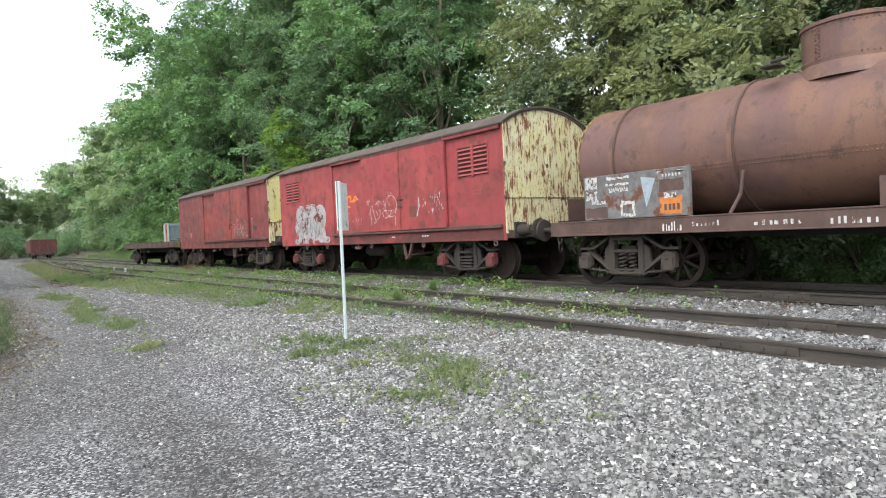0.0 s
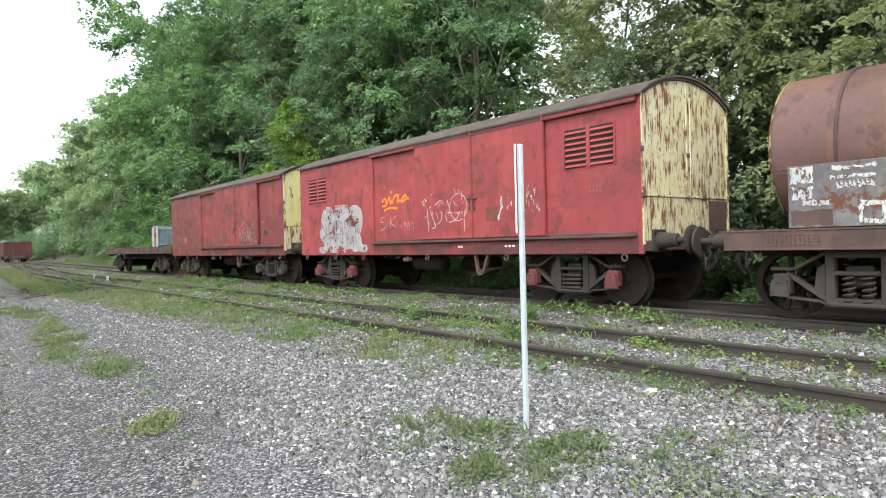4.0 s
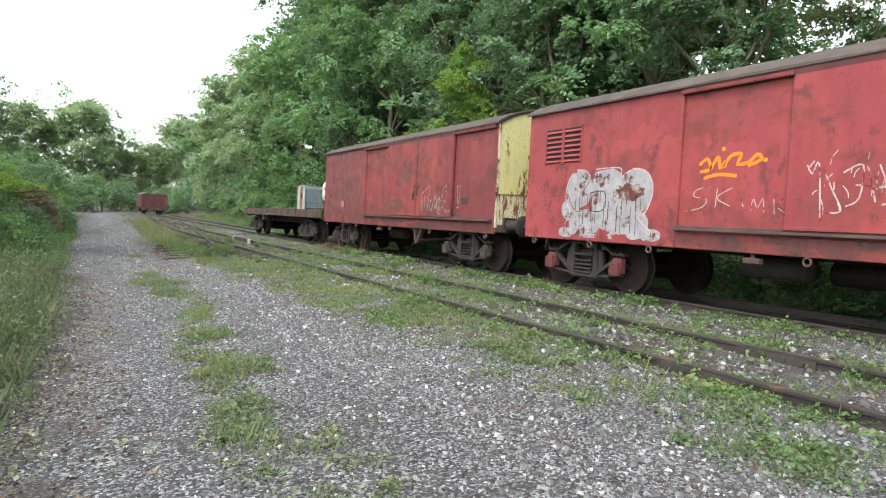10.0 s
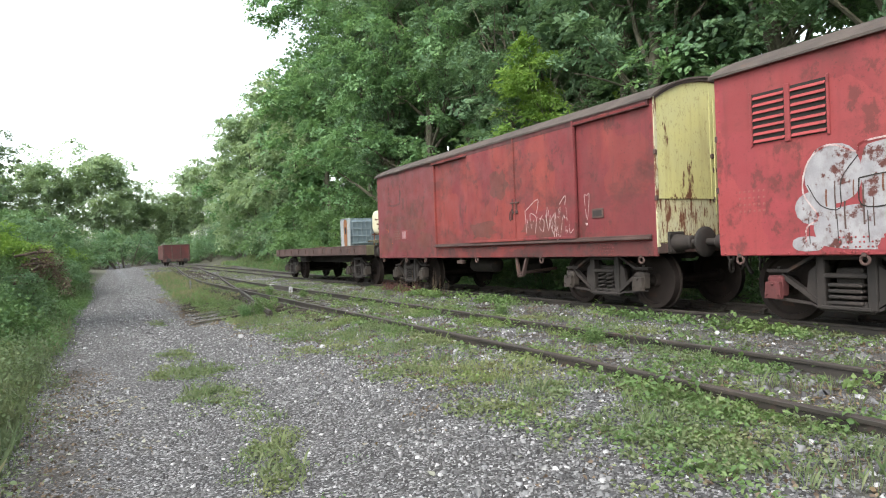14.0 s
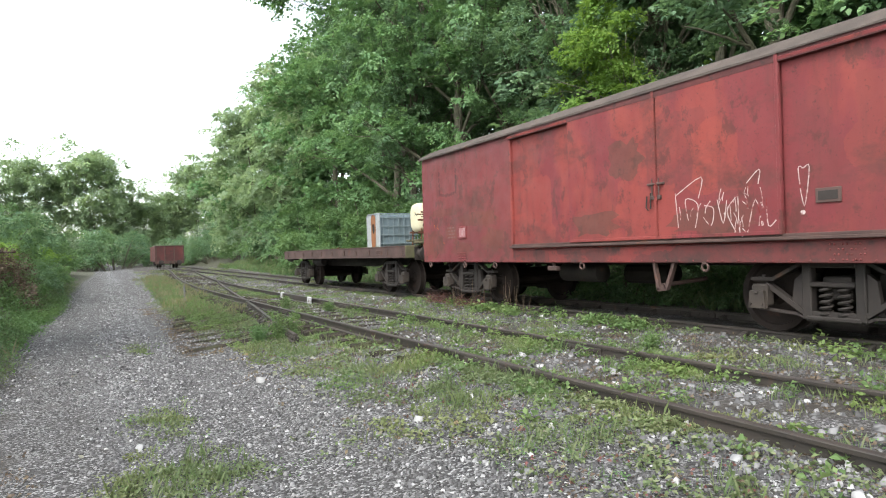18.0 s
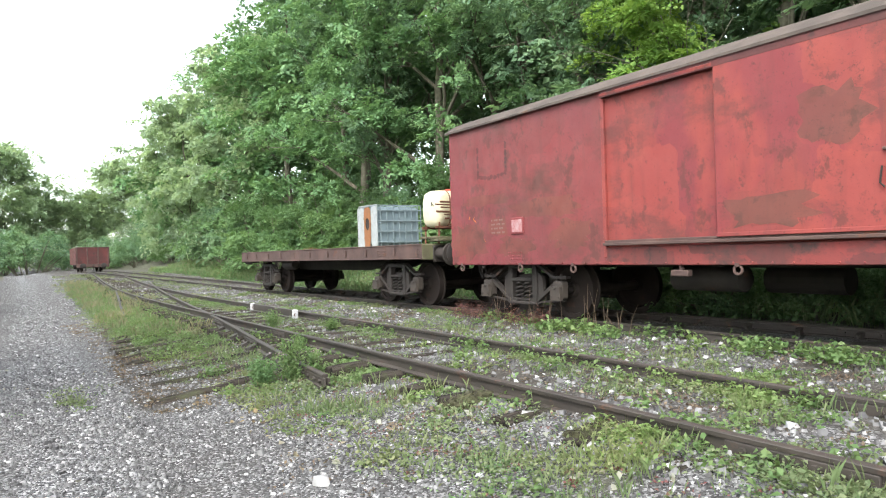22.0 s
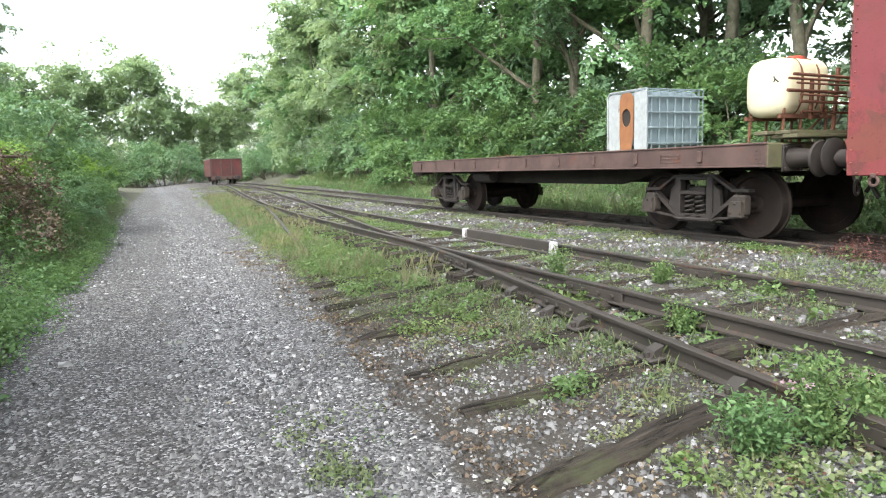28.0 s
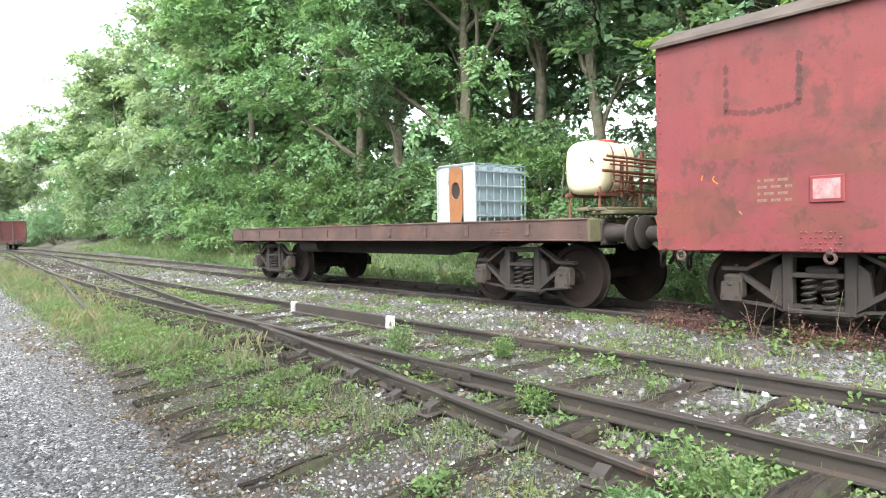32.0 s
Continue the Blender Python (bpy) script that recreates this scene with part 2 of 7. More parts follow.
WOOD = timber("rotten_sleeper_timber", (0.026, 0.021, 0.018), (0.060, 0.050, 0.042), (0.012, 0.010, 0.009))
MOSSWOOD = timber("mossy_sleeper_timber", (0.042, 0.040, 0.024), (0.080, 0.076, 0.042), (0.018, 0.016, 0.012))
PLANK = weathered("mossy_deck_timber", (0.10, 0.085, 0.06), (0.09, 0.095, 0.045), (0.04, 0.035, 0.025), scale=4, rough=0.95)
PINK = weathered("pinkish_red_axlebox_paint", (0.12, 0.034, 0.036), (0.085, 0.028, 0.028), (0.05, 0.028, 0.026), (0.08, 0.036, 0.026), (0.54, 0.66), scale=6)
BLACKBOARD = weathered("peeling_grey_label_paint", (0.095, 0.09, 0.095), (0.15, 0.145, 0.15), (0.06, 0.048, 0.044), (0.13, 0.055, 0.036), (0.55, 0.61), scale=5)
WHITE = weathered("chalky_white_paint", (0.60, 0.61, 0.60), (0.5, 0.5, 0.5), (0.3, 0.27, 0.24), (0.25, 0.14, 0.1), (0.62, 0.7), scale=8)
SPRAY = weathered("silver_grey_spray_paint", (0.235, 0.225, 0.24), (0.30, 0.29, 0.30), (0.14, 0.11, 0.105), (0.12, 0.045, 0.038), (0.545, 0.60), scale=5)
SPRAY_ORANGE = weathered("orange_spray_paint", (0.62, 0.17, 0.015), (0.58, 0.2, 0.02), (0.4, 0.12, 0.03), scale=8)
SPRAY_WHITE = weathered("worn_white_spray_paint", (0.46, 0.40, 0.39), (0.36, 0.26, 0.25), (0.26, 0.08, 0.07), (0.20, 0.03, 0.03), (0.52, 0.58), scale=12)
GALV = weathered("galvanised_steel", (0.30, 0.35, 0.37), (0.37, 0.42, 0.44), (0.35, 0.37, 0.37), scale=8, rough=0.5, spec=0.5)
PANEL = weathered("whitish_sheet_panel", (0.25, 0.265, 0.275), (0.30, 0.315, 0.32), (0.17, 0.17, 0.165), (0.16, 0.10, 0.07), (0.62, 0.72), scale=7, rough=0.6)
CREAM = weathered("stained_cream_plastic", (0.52, 0.49, 0.36), (0.48, 0.44, 0.31), (0.45, 0.34, 0.2), scale=4, rough=0.5, amount=0.4)
ORANGE = weathered("orange_board", (0.22, 0.095, 0.04), (0.19, 0.08, 0.036), (0.13, 0.065, 0.035), scale=6)
RUST = weathered("rusty_brown_iron", (0.15, 0.062, 0.038), (0.11, 0.048, 0.032), (0.06, 0.032, 0.025), scale=9, rough=0.9)
TANKGREY = weathered("grey_blue_plastic", (0.125, 0.165, 0.19), (0.15, 0.195, 0.22), (0.19, 0.21, 0.22), scale=5, rough=0.5, amount=0.35)
CAGE = weathered("weathered_cage_steel", (0.125, 0.165, 0.185), (0.16, 0.20, 0.22), (0.22, 0.25, 0.26), scale=9, rough=0.5)
DEADWOOD = weathered("dead_brown_wood", (0.045, 0.033, 0.026), (0.075, 0.055, 0.042), (0.03, 0.022, 0.018), scale=6, rough=0.95, relief=0.7)
BARK = weathered("grey_brown_bark", (0.095, 0.088, 0.064), (0.15, 0.138, 0.102), (0.06, 0.055, 0.04), scale=6, rough=0.95, relief=0.9)


def foliage(name, a, b, c, trans=0.35):
    """Leaves that differ one by one and from spray to spray, with light passing through them."""
    a, b, c = ((r, g, 1.14 * bl) for r, g, bl in (a, b, c))
    k = Nodes(name)
    col = k.ramp(k.island(), (0.0, a), (0.5, b), (1.0, c))
    col = k.mix(k.step(k.noise(0.35, 3), 0.4, 0.65), col, k.mix(0.45, col, a))
    col = k.mix(k.math("MULTIPLY", k.step(k.noise(0.8, 3, 0.5, None, 3.0), 0.5, 0.7), 0.4), col, (c[0] * 1.15, c[1] * 1.05, c[2] * 0.7))
    k.done(col, 0.6, 0.0, 0.25)
    tr = k.n.new("ShaderNodeBsdfTranslucent")
    k.put(tr.inputs["Color"], k.mix(0.5, col, (c[0] * 1.5, c[1] * 1.5, c[2] * 0.8)))
    mx = k.n.new("ShaderNodeMixShader")
    mx.inputs[0].default_value = trans
    k.l.new(k.b.outputs[0], mx.inputs[1])
    k.l.new(tr.outputs[0], mx.inputs[2])
    k.l.new(mx.outputs[0], k.n["Material Output"].inputs["Surface"])
    return k.m


LEAF_A = foliage("mid_green_leaves", (0.074, 0.150, 0.062), (0.130, 0.240, 0.096), (0.205, 0.328, 0.15), 0.38)
LEAF_B = foliage("dark_green_leaves", (0.062, 0.120, 0.062), (0.108, 0.188, 0.094), (0.17, 0.262, 0.134), 0.38)
LEAF_C = foliage("grey_green_leaves", (0.075, 0.118, 0.066), (0.125, 0.178, 0.102), (0.19, 0.248, 0.152), 0.35)
LEAF_OLIVE = foliage("olive_green_leaves", (0.112, 0.140, 0.066), (0.178, 0.212, 0.10), (0.255, 0.29, 0.155), 0.42)
# Paler than the leaves themselves: aerial haze is put into the base colour.
LEAF_FAR = foliage("haze_paled_distant_leaves", (0.17, 0.24, 0.135), (0.23, 0.315, 0.178), (0.295, 0.375, 0.225), 0.58)
LEAF_IVY = foliage("dark_ivy_leaves", (0.036, 0.075, 0.030), (0.065, 0.120, 0.048), (0.115, 0.185, 0.075), 0.3)
LEAF_Y = foliage("yellow_green_leaves", (0.085, 0.165, 0.03), (0.135, 0.24, 0.045), (0.20, 0.30, 0.07), 0.45)
LEAF_SHRUB = foliage("bramble_leaves", (0.052, 0.110, 0.040), (0.095, 0.172, 0.062), (0.16, 0.25, 0.10), 0.35)
LEAF_NETTLE = foliage("olive_nettle_leaves", (0.06, 0.100, 0.042), (0.098, 0.146, 0.062), (0.15, 0.19, 0.092), 0.35)
LEAF_WEED = foliage("weed_leaves", (0.072, 0.105, 0.044), (0.118, 0.155, 0.066), (0.205, 0.225, 0.115), 0.3)
LEAF_FRESH = foliage("fresh_weed_leaves", (0.062, 0.112, 0.036), (0.105, 0.172, 0.055), (0.18, 0.24, 0.09), 0.3)
GRASS = foliage("meadow_grass", (0.075, 0.118, 0.046), (0.12, 0.172, 0.068), (0.205, 0.225, 0.115), 0.3)
VERGE = foliage("rough_verge_grass", (0.058, 0.088, 0.040), (0.088, 0.124, 0.056), (0.14, 0.158, 0.085), 0.3)
STRAW = foliage("straw_coloured_grass", (0.12, 0.125, 0.06), (0.17, 0.168, 0.085), (0.23, 0.215, 0.125), 0.2)
DRY = foliage("dry_brown_stems", (0.07, 0.05, 0.032), (0.11, 0.08, 0.05), (0.16, 0.12, 0.075), 0.1)
PINKFLOWER = foliage("pale_pink_flower_heads", (0.28, 0.17, 0.19), (0.34, 0.23, 0.25), (0.4, 0.3, 0.31), 0.2)
FALLEN = foliage("fallen_leaves", (0.19, 0.20, 0.14), (0.26, 0.27, 0.20), (0.17, 0.12, 0.06), 0.1)
DEADWEED = foliage("withered_brown_weeds", (0.07, 0.05, 0.035), (0.12, 0.085, 0.055), (0.16, 0.125, 0.07), 0.1)
REDWEED = foliage("reddish_seed_heads", (0.10, 0.038, 0.034), (0.15, 0.06, 0.05), (0.12, 0.08, 0.045), 0.1)


def gravel_material():
    k = Nodes("gravel_and_soil")
    m = k.split(k.attr("cover"))
    wob = k.noise(1.1, 5, 0.65)
    grit = k.noise(46, 6, 0.75)
    fine = k.cells(60)
    fine_v = k.ramp(k.split(fine)[0], (0.0, (0.022, 0.021, 0.022)), (0.4, (0.062, 0.060, 0.063)), (0.72, (0.165, 0.163, 0.167)), (1.0, (0.50, 0.496, 0.50)))
    dust = k.mix(k.step(k.noise(2.5, 6, 0.7), 0.35, 0.7), (0.068, 0.065, 0.063), (0.108, 0.104, 0.103))
    dust = k.mix(k.math("MULTIPLY", k.step(k.noise(0.55, 5, 0.6, (1.6, 0.5, 1), 7.0), 0.45, 0.62), 0.5), dust, (0.095, 0.083, 0.075))
    c = k.mix(k.step(k.noise(3.3, 5, 0.7, None, 3.0), 0.1, 0.55), dust, fine_v)
    c = k.mix(k.math("MULTIPLY", k.step(grit, 0.40, 0.60), 0.75), k.mix(0.5, c, (0.05, 0.047, 0.047)), c)
    soil = k.mix(k.noise(6, 6, 0.7), (0.032, 0.028, 0.025), (0.075, 0.067, 0.059))
    soil = k.mix(k.step(k.noise(22, 5, 0.7), 0.56, 0.67), soil, (0.13, 0.12, 0.11))
    def blend(v, lo=0.40, hi=0.62):
        return k.step(k.math("ADD", v, k.math("MULTIPLY", k.math("SUBTRACT", wob, 0.5), 1.1)), lo, hi)
    clean = k.ramp(k.split(fine)[1], (0.0, (0.026, 0.025, 0.028)), (0.42, (0.076, 0.075, 0.081)), (0.75, (0.185, 0.183, 0.192)), (1.0, (0.50, 0.496, 0.50)))
    c = k.mix(blend(m[2], 0.15, 0.85), c, clean)
    c = k.mix(k.math("MULTIPLY", k.step(k.noise(1.3, 6, 0.68, (1.5, 0.7, 1), 11.0), 0.42, 0.62), 0.55), c, k.mix(0.55, c, (0.05, 0.046, 0.045)))
    c = k.mix(blend(m[0]), c, soil)
    moss = k.mix(k.noise(9, 5, 0.7), (0.040, 0.044, 0.024), (0.088, 0.088, 0.048))
    moss = k.mix(k.step(grit, 0.5, 0.62), moss, (0.10, 0.095, 0.075))
    c = k.mix(k.math("MULTIPLY", blend(m[1], 0.42, 0.78), 0.72), c, moss)
    k.bump(k.math("ADD", k.math("MULTIPLY", k.cells(60, "Distance"), -0.35), k.math("MULTIPLY", grit, 0.8)), 0.9, 0.02)
    return k.done(c, 0.95, 0.0, 0.15)


GROUND = gravel_material()
def stone_material(name, dark, mid, light, pale):
    k = Nodes(name)
    c = k.ramp(k.island(), (0.0, dark), (0.4, mid), (0.85, light), (1.0, pale))
    return k.done(k.mix(k.math("MULTIPLY", k.noise(40, 4), 0.5), c, (0.13, 0.125, 0.125)), 0.9, 0.0, 0.2)


STONE = stone_material("grey_ballast_stones", (0.032, 0.031, 0.033), (0.098, 0.096, 0.100), (0.23, 0.228, 0.233), (0.50, 0.495, 0.50))
STONE_PALE = stone_material("pale_clean_ballast", (0.052, 0.051, 0.052), (0.145, 0.144, 0.146), (0.29, 0.288, 0.29), (0.52, 0.515, 0.51))


# ---- mesh tools ----
class Build:
    """Collects vertices and faces of one part."""

    def __init__(self):
        self.v, self.f = [], []

    def add(self, vs, fs):
        o = len(self.v)
        self.v += [tuple(p) for p in vs]
        self.f += [tuple(i + o for i in q) for q in fs]
        return self

    def box(self, x0, x1, y0, y1, z0, z1, c=0.0, m=None):
        lo, hi = (x0, y0, z0), (x1, y1, z1)
        c = min(c, 0.45 * min(b - a for a, b in zip(lo, hi)))
        if c <= 0:
            vs = [(hi[0] if i & 1 else lo[0], hi[1] if i & 2 else lo[1], hi[2] if i & 4 else lo[2]) for i in range(8)]
            fs = [(0, 2, 3, 1), (4, 5, 7, 6), (0, 1, 5, 4), (2, 6, 7, 3), (0, 4, 6, 2), (1, 3, 7, 5)]
        else:
            vs, fs = [], []
            for i in range(8):
                s = [(i >> a) & 1 for a in range(3)]
                for a in range(3):
                    vs.append([(hi[b] if s[b] else lo[b]) + (0 if b == a else (-c if s[b] else c)) for b in range(3)])
            for a in range(3):
                b, d = (a + 1) % 3, (a + 2) % 3
                for s in (0, 1):
                    q = [3 * ((s << a) | (u << b) | (w << d)) + a for u, w in ((0, 0), (1, 0), (1, 1), (0, 1))]
                    fs.append(q if s else q[::-1])
                for u in (0, 1):
                    for w in (0, 1):
                        i0, i1 = (u << b) | (w << d), (1 << a) | (u << b) | (w << d)
                        q = [3 * i0 + b, 3 * i1 + b, 3 * i1 + d, 3 * i0 + d]
                        fs.append(q if u != w else q[::-1])
            for i in range(8):
                q = [3 * i, 3 * i + 1, 3 * i + 2]
                fs.append(q if bin(i).count("1") % 2 else q[::-1])
        if m is not None:
            vs = [m @ Vector(p) for p in vs]
        return self.add(vs, fs)

    def tube(self, pts, r, n=8, cap=True, flat=None):
        pts = [Vector(p) for p in pts]
        rs = r if isinstance(r, (list, tuple)) else [r] * len(pts)
        vs, fs = [], []
        up = None
        for i, p in enumerate(pts):
            d = (pts[min(i + 1, len(pts) - 1)] - pts[max(i - 1, 0)]).normalized()
            if up is None:
                up = d.orthogonal().normalized()
            up = (up - d * up.dot(d)).normalized()
            side = d.cross(up)
            for k in range(n):
                a = 2 * math.pi * k / n
                vs.append(p + (up * math.cos(a) + side * math.sin(a)) * rs[i])
        for i in range(len(pts) - 1):
            for k in range(n):
                fs.append((i * n + k, i * n + (k + 1) % n, (i + 1) * n + (k + 1) % n, (i + 1) * n + k))
        if cap:
            fs += [tuple(range(n))[::-1], tuple((len(pts) - 1) * n + k for k in range(n))]
        return self.add(vs, fs)

    def lathe(self, prof, at, axis="y", n=24):
        """prof: (along, radius) pairs turned about an axis through at."""
        vs, fs = [], []
        for a, r in prof:
            for k in range(n):
                t = 2 * math.pi * k / n
                c, s = r * math.cos(t), r * math.sin(t)
                vs.append({"x": (a, c, s), "y": (s, a, c), "z": (c, s, a)}[axis])
        for i in range(len(prof) - 1):
            for k in range(n):
                fs.append((i * n + k, i * n + (k + 1) % n, (i + 1) * n + (k + 1) % n, (i + 1) * n + k))
        fs += [tuple(range(n))[::-1], tuple((len(prof) - 1) * n + k for k in range(n))]
        return self.add([(p[0] + at[0], p[1] + at[1], p[2] + at[2]) for p in vs], fs)

    def prism(self, outline, a, b, axis="x"):
        """outline: points of the two other axes, in order, pushed from a to b along axis."""
        def put3(s, p):
            return {"x": (s, p[0], p[1]), "y": (p[0], s, p[1]), "z": (p[0], p[1], s)}[axis]
        n = len(outline)
        vs = [put3(a, p) for p in outline] + [put3(b, p) for p in outline]
        fs = [tuple(range(n))[::-1], tuple(range(n, 2 * n))] + [(i, (i + 1) % n, n + (i + 1) % n, n + i) for i in range(n)]
        return self.add(vs, fs)

    def mesh(self, name, mat, smooth=False):
        me = bpy.data.meshes.new(name)
        me.from_pydata(self.v, [], self.f)
        me.materials.append(mat)
        bm = bmesh.new()
        bm.from_mesh(me)
        bmesh.ops.recalc_face_normals(bm, faces=bm.faces)
        bm.to_mesh(me)
        bm.free()
        if smooth:
            me.shade_smooth()
            me.set_sharp_from_angle(angle=radians(38))
        return me


SHARED = {}


def shared(key, make):
    if key not in SHARED:
        SHARED[key] = make()
    return SHARED[key]


def part(name, data, parent, loc=(0, 0, 0), label="", rot=None):
    """Links a mesh as one part under a thing or under another part."""
    ob = new(name, data)
    ob.parent = parent
    ob.matrix_basis = Matrix.Translation(loc) @ (rot or Matrix())
    return tagged(ob, label) if label else ob


def thing(name, at, label, category, group="", kind="", turn=0.0, data=None):
    ob = new(name, data)
    ob.matrix_basis = pose(*at, 0, 0, turn)
    return tagged(ob, label, category, group, kind)


def smooth01(a, b, v):
    t = min(1.0, max(0.0, (v - a) / (b - a)))
    return t * t * (3 - 2 * t)


# ---- ground and track lines ----
TOP_N, TOP_T = 0.42, 0.45


def x_n(y):
    return 6.58 + 2.4 * smooth01(42, 92, y)


def x_t(y):
    k = smooth01(50, 92, y)
    return 10.44 * (1 - k) + x_n(y) * k


def x_s(y):
    """The rail of the lifted siding, from its cut end through the crossing to the points."""
    return 5.06 + 0.093 * (y - 30) + 0.0007 * (y - 30) ** 2


def left_edge(y):
    return -1.9 + 2.65 * smooth01(0, 14, y) + 0.3 * smooth01(12, 22, y) + 0.3 * smooth01(34, 45, y) + 1.4 * smooth01(45, 95, y)


def rise(y):
    return 0.35 * smooth01(46, 82, y)


def ground_z(x, y):
    a = 0.5 + 2.8 * smooth01(14, 29, y)
    z = 0.27 * smooth01(a, 5.2 + 1.6 * smooth01(22, 30, y), x) + 0.03 * smooth01(8.4, 9.3, x)
    z += 0.24 * max(0.0, min(x, 26) - 12.8) * smooth01(12.8, 14.5, x) * smooth01(-40, 4, y) * (1 - 0.8 * smooth01(105, 150, y))
    e = left_edge(y) - 0.25
    z += (0.12 + 1.5 * smooth01(27, 38, y) * (1 - smooth01(60, 90, y))) * smooth01(0.0, 3.2, e - x)
    z += (-0.015 + 0.03 * smooth01(-2, 3, y) + 0.02 * bump01(y, 9.5, 30, 2.0) - 0.02 * smooth01(28, 32, y)) * bump01(x, x_n(y) - 1.3, x_n(y) + 1.3, 0.2)
    z += 0.03 * bump01(x, x_t(y) - 1.6, x_t(y) + 0.6, 0.3) * smooth01(9, 12, y)
    z += rise(y)
    z += 0.022 * noise.noise((x * 0.9, y * 0.6, 0.3)) + 0.012 * noise.noise((x * 3.1, y * 2.7, 4.0))
    return z


def bump01(v, a, b, soft):
    return smooth01(a - soft, a + soft, v) * (1 - smooth01(b - soft, b + soft, v))


def wheel_track(x, y):
    """Where tyres have pressed the road into smooth grey dust."""
    c = 2.5 + 0.02 * (y - 20) + 0.08 * math.sin(y * 0.31)
    return max(bump01(x, c - 1.35, c - 0.5, 0.22), 0.75 * bump01(x, c + 0.5, c + 0.95, 0.2) * smooth01(8, 12, y)) * smooth01(-2, 5, y)


# green tufts in the yard: place and half widths across and along
TUFTS = ((2.38, 17.0, 0.24, 1.1), (2.45, 13.6, 0.28, 0.9), (2.12, 10.1, 0.28, 0.35), (2.38, 14.8, 0.24, 0.8), (2.66, 18.3, 0.2, 0.9), (2.72, 22.6, 0.22, 0.9), (2.78, 20.4, 0.22, 0.9), (2.70, 24.9, 0.26, 0.3), (2.57, 24.3, 0.45, 0.28), (2.74, 26.2, 0.2, 0.4), (3.40, 4.9, 0.42, 0.8), (3.71, 7.85, 0.26, 0.35), (3.62, 6.95, 0.34, 0.3), (4.13, 6.2, 0.34, 0.3), (4.86, 24.3, 0.55, 0.45), (4.86, 30.2, 0.5, 0.35), (4.93, 29.3, 0.45, 0.4), (2.83, 31.7, 0.2, 0.4), (5.40, 10.6, 0.5, 0.6))


def cover(x, y):
    """How much bare soil and how much green lies at a place."""
    e = left_edge(y)
    green = 1 - smooth01(e - 0.5, e + 0.15, x)
    green = max(green, smooth01(11.9, 12.9, x))
    rag = smooth01(0.30, 0.72, 0.5 + 0.55 * noise.noise((x * 1.7, y * 1.2, 3.0)) + 0.3 * noise.noise((x * 5.0, y * 4.0, 8.0)))
    tuft = 0.62 * bump01(x, 2.3 + 0.03 * (y - 13), 2.75 + 0.03 * (y - 13), 0.16) * bump01(y, 11.5, 25.5, 1.5)
    for px, py, rx, ry in TUFTS:
        d = ((x - px) / (1.3 * rx)) ** 2 + ((y - py) / (1.3 * ry)) ** 2
        if d < 6:
            tuft = max(tuft, math.exp(-0.8 * d))
    green = max(green, 0.85 * tuft * (0.2 + 0.8 * rag))
    green = max(green, 0.36 * bump01(x, 4.6, 9.3, 0.4) * smooth01(5, 10, y) * (0.2 + 0.8 * rag))
    green = max(green, 0.55 * bump01(x, 4.5, 5.6, 0.4) * bump01(y, 9, 36, 1.5) * (0.25 + 0.75 * rag))
    green = max(green, 0.75 * bump01(x, 4.15 + 0.03 * (y - 36), 5.6 + 0.03 * (y - 36), 0.25) * smooth01(35.5, 38, y) * (1 - smooth01(64, 72, y)))
    bank = bump01(x, e - 3.4, e - 0.5, 0.3) * bump01(y, 35.5, 41, 1.0)
    green = green * (1 - 0.75 * bank)
    edge = bump01(x, e - 0.1, e + 0.55, 0.25) * (1 - smooth01(30, 40, y))
    soil = max(0.95 * bank, 0.5 * edge, 0.55 * bump01(x, 5.4, 12.3, 0.4))
    sl = 3.35 + 0.075 * (y - 31)
    soil = max(soil, 0.95 * bump01(x, sl, 5.7, 0.16) * bump01(y, 30.6, 40, 0.8))
    clean = bump01(x, 2.9 - 3.4 * (1 - smooth01(4, 10, y)), 9.2, 0.9) * (1 - smooth01(7, 15, y))
    clean = max(clean, 0.7 * bump01(x, e + 0.5, min(3.7, 3.2 + 0.075 * (y - 31)) if y < 40 else 3.9, 0.25) * smooth01(22, 29, y))
    trod = wheel_track(x, y)
    return max(soil, 0.33 * trod) * (1 - 0.6 * clean), green * (1 - 0.7 * trod * (x > e + 0.4)), clean * (1 - 0.9 * trod)


COVERED = {}


def cover_near(x, y):
    """The cover of the nearest tenth of a metre, kept once worked out."""
    k = (round(x * 10), round(y * 10))
    if k not in COVERED:
        COVERED[k] = cover(k[0] / 10, k[1] / 10)
    return COVERED[k]


def axis_steps(dense, lo, hi):
    """Even steps inside, then steps that widen towards the horizon."""
    out, d, v = list(dense), dense[1] - dense[0], dense[-1]
    while v < hi:
        d *= 1.35
        v += d
        out.append(v)
    d, v = dense[1] - dense[0], dense[0]
    while v > lo:
        d *= 1.35
        v -= d
        out.insert(0, v)
    return out


gx = axis_steps([-6 + 0.2 * i for i in range(110)], -900, 900)
gy = axis_steps([-3 + 0.25 * i for i in range(230)], -700, 1500)
me = bpy.data.meshes.new("ground")
me.from_pydata([(x, y, ground_z(x, y)) for y in gy for x in gx], [], [(j * len(gx) + i, j * len(gx) + i + 1, (j + 1) * len(gx) + i + 1, (j + 1) * len(gx) + i) for j in range(len(gy) - 1) for i in range(len(gx) - 1)])
ca = me.attributes.new("cover", "FLOAT_COLOR", "POINT")
ca.data.foreach_set("color", [c for y in gy for x in gx for c in (*cover(x, y), 1.0)])
me.materials.append(GROUND)
me.shade_smooth()
tagged(new("ground", me), "grey gravel yard with soil and green weeds", "ground", kind="structure")


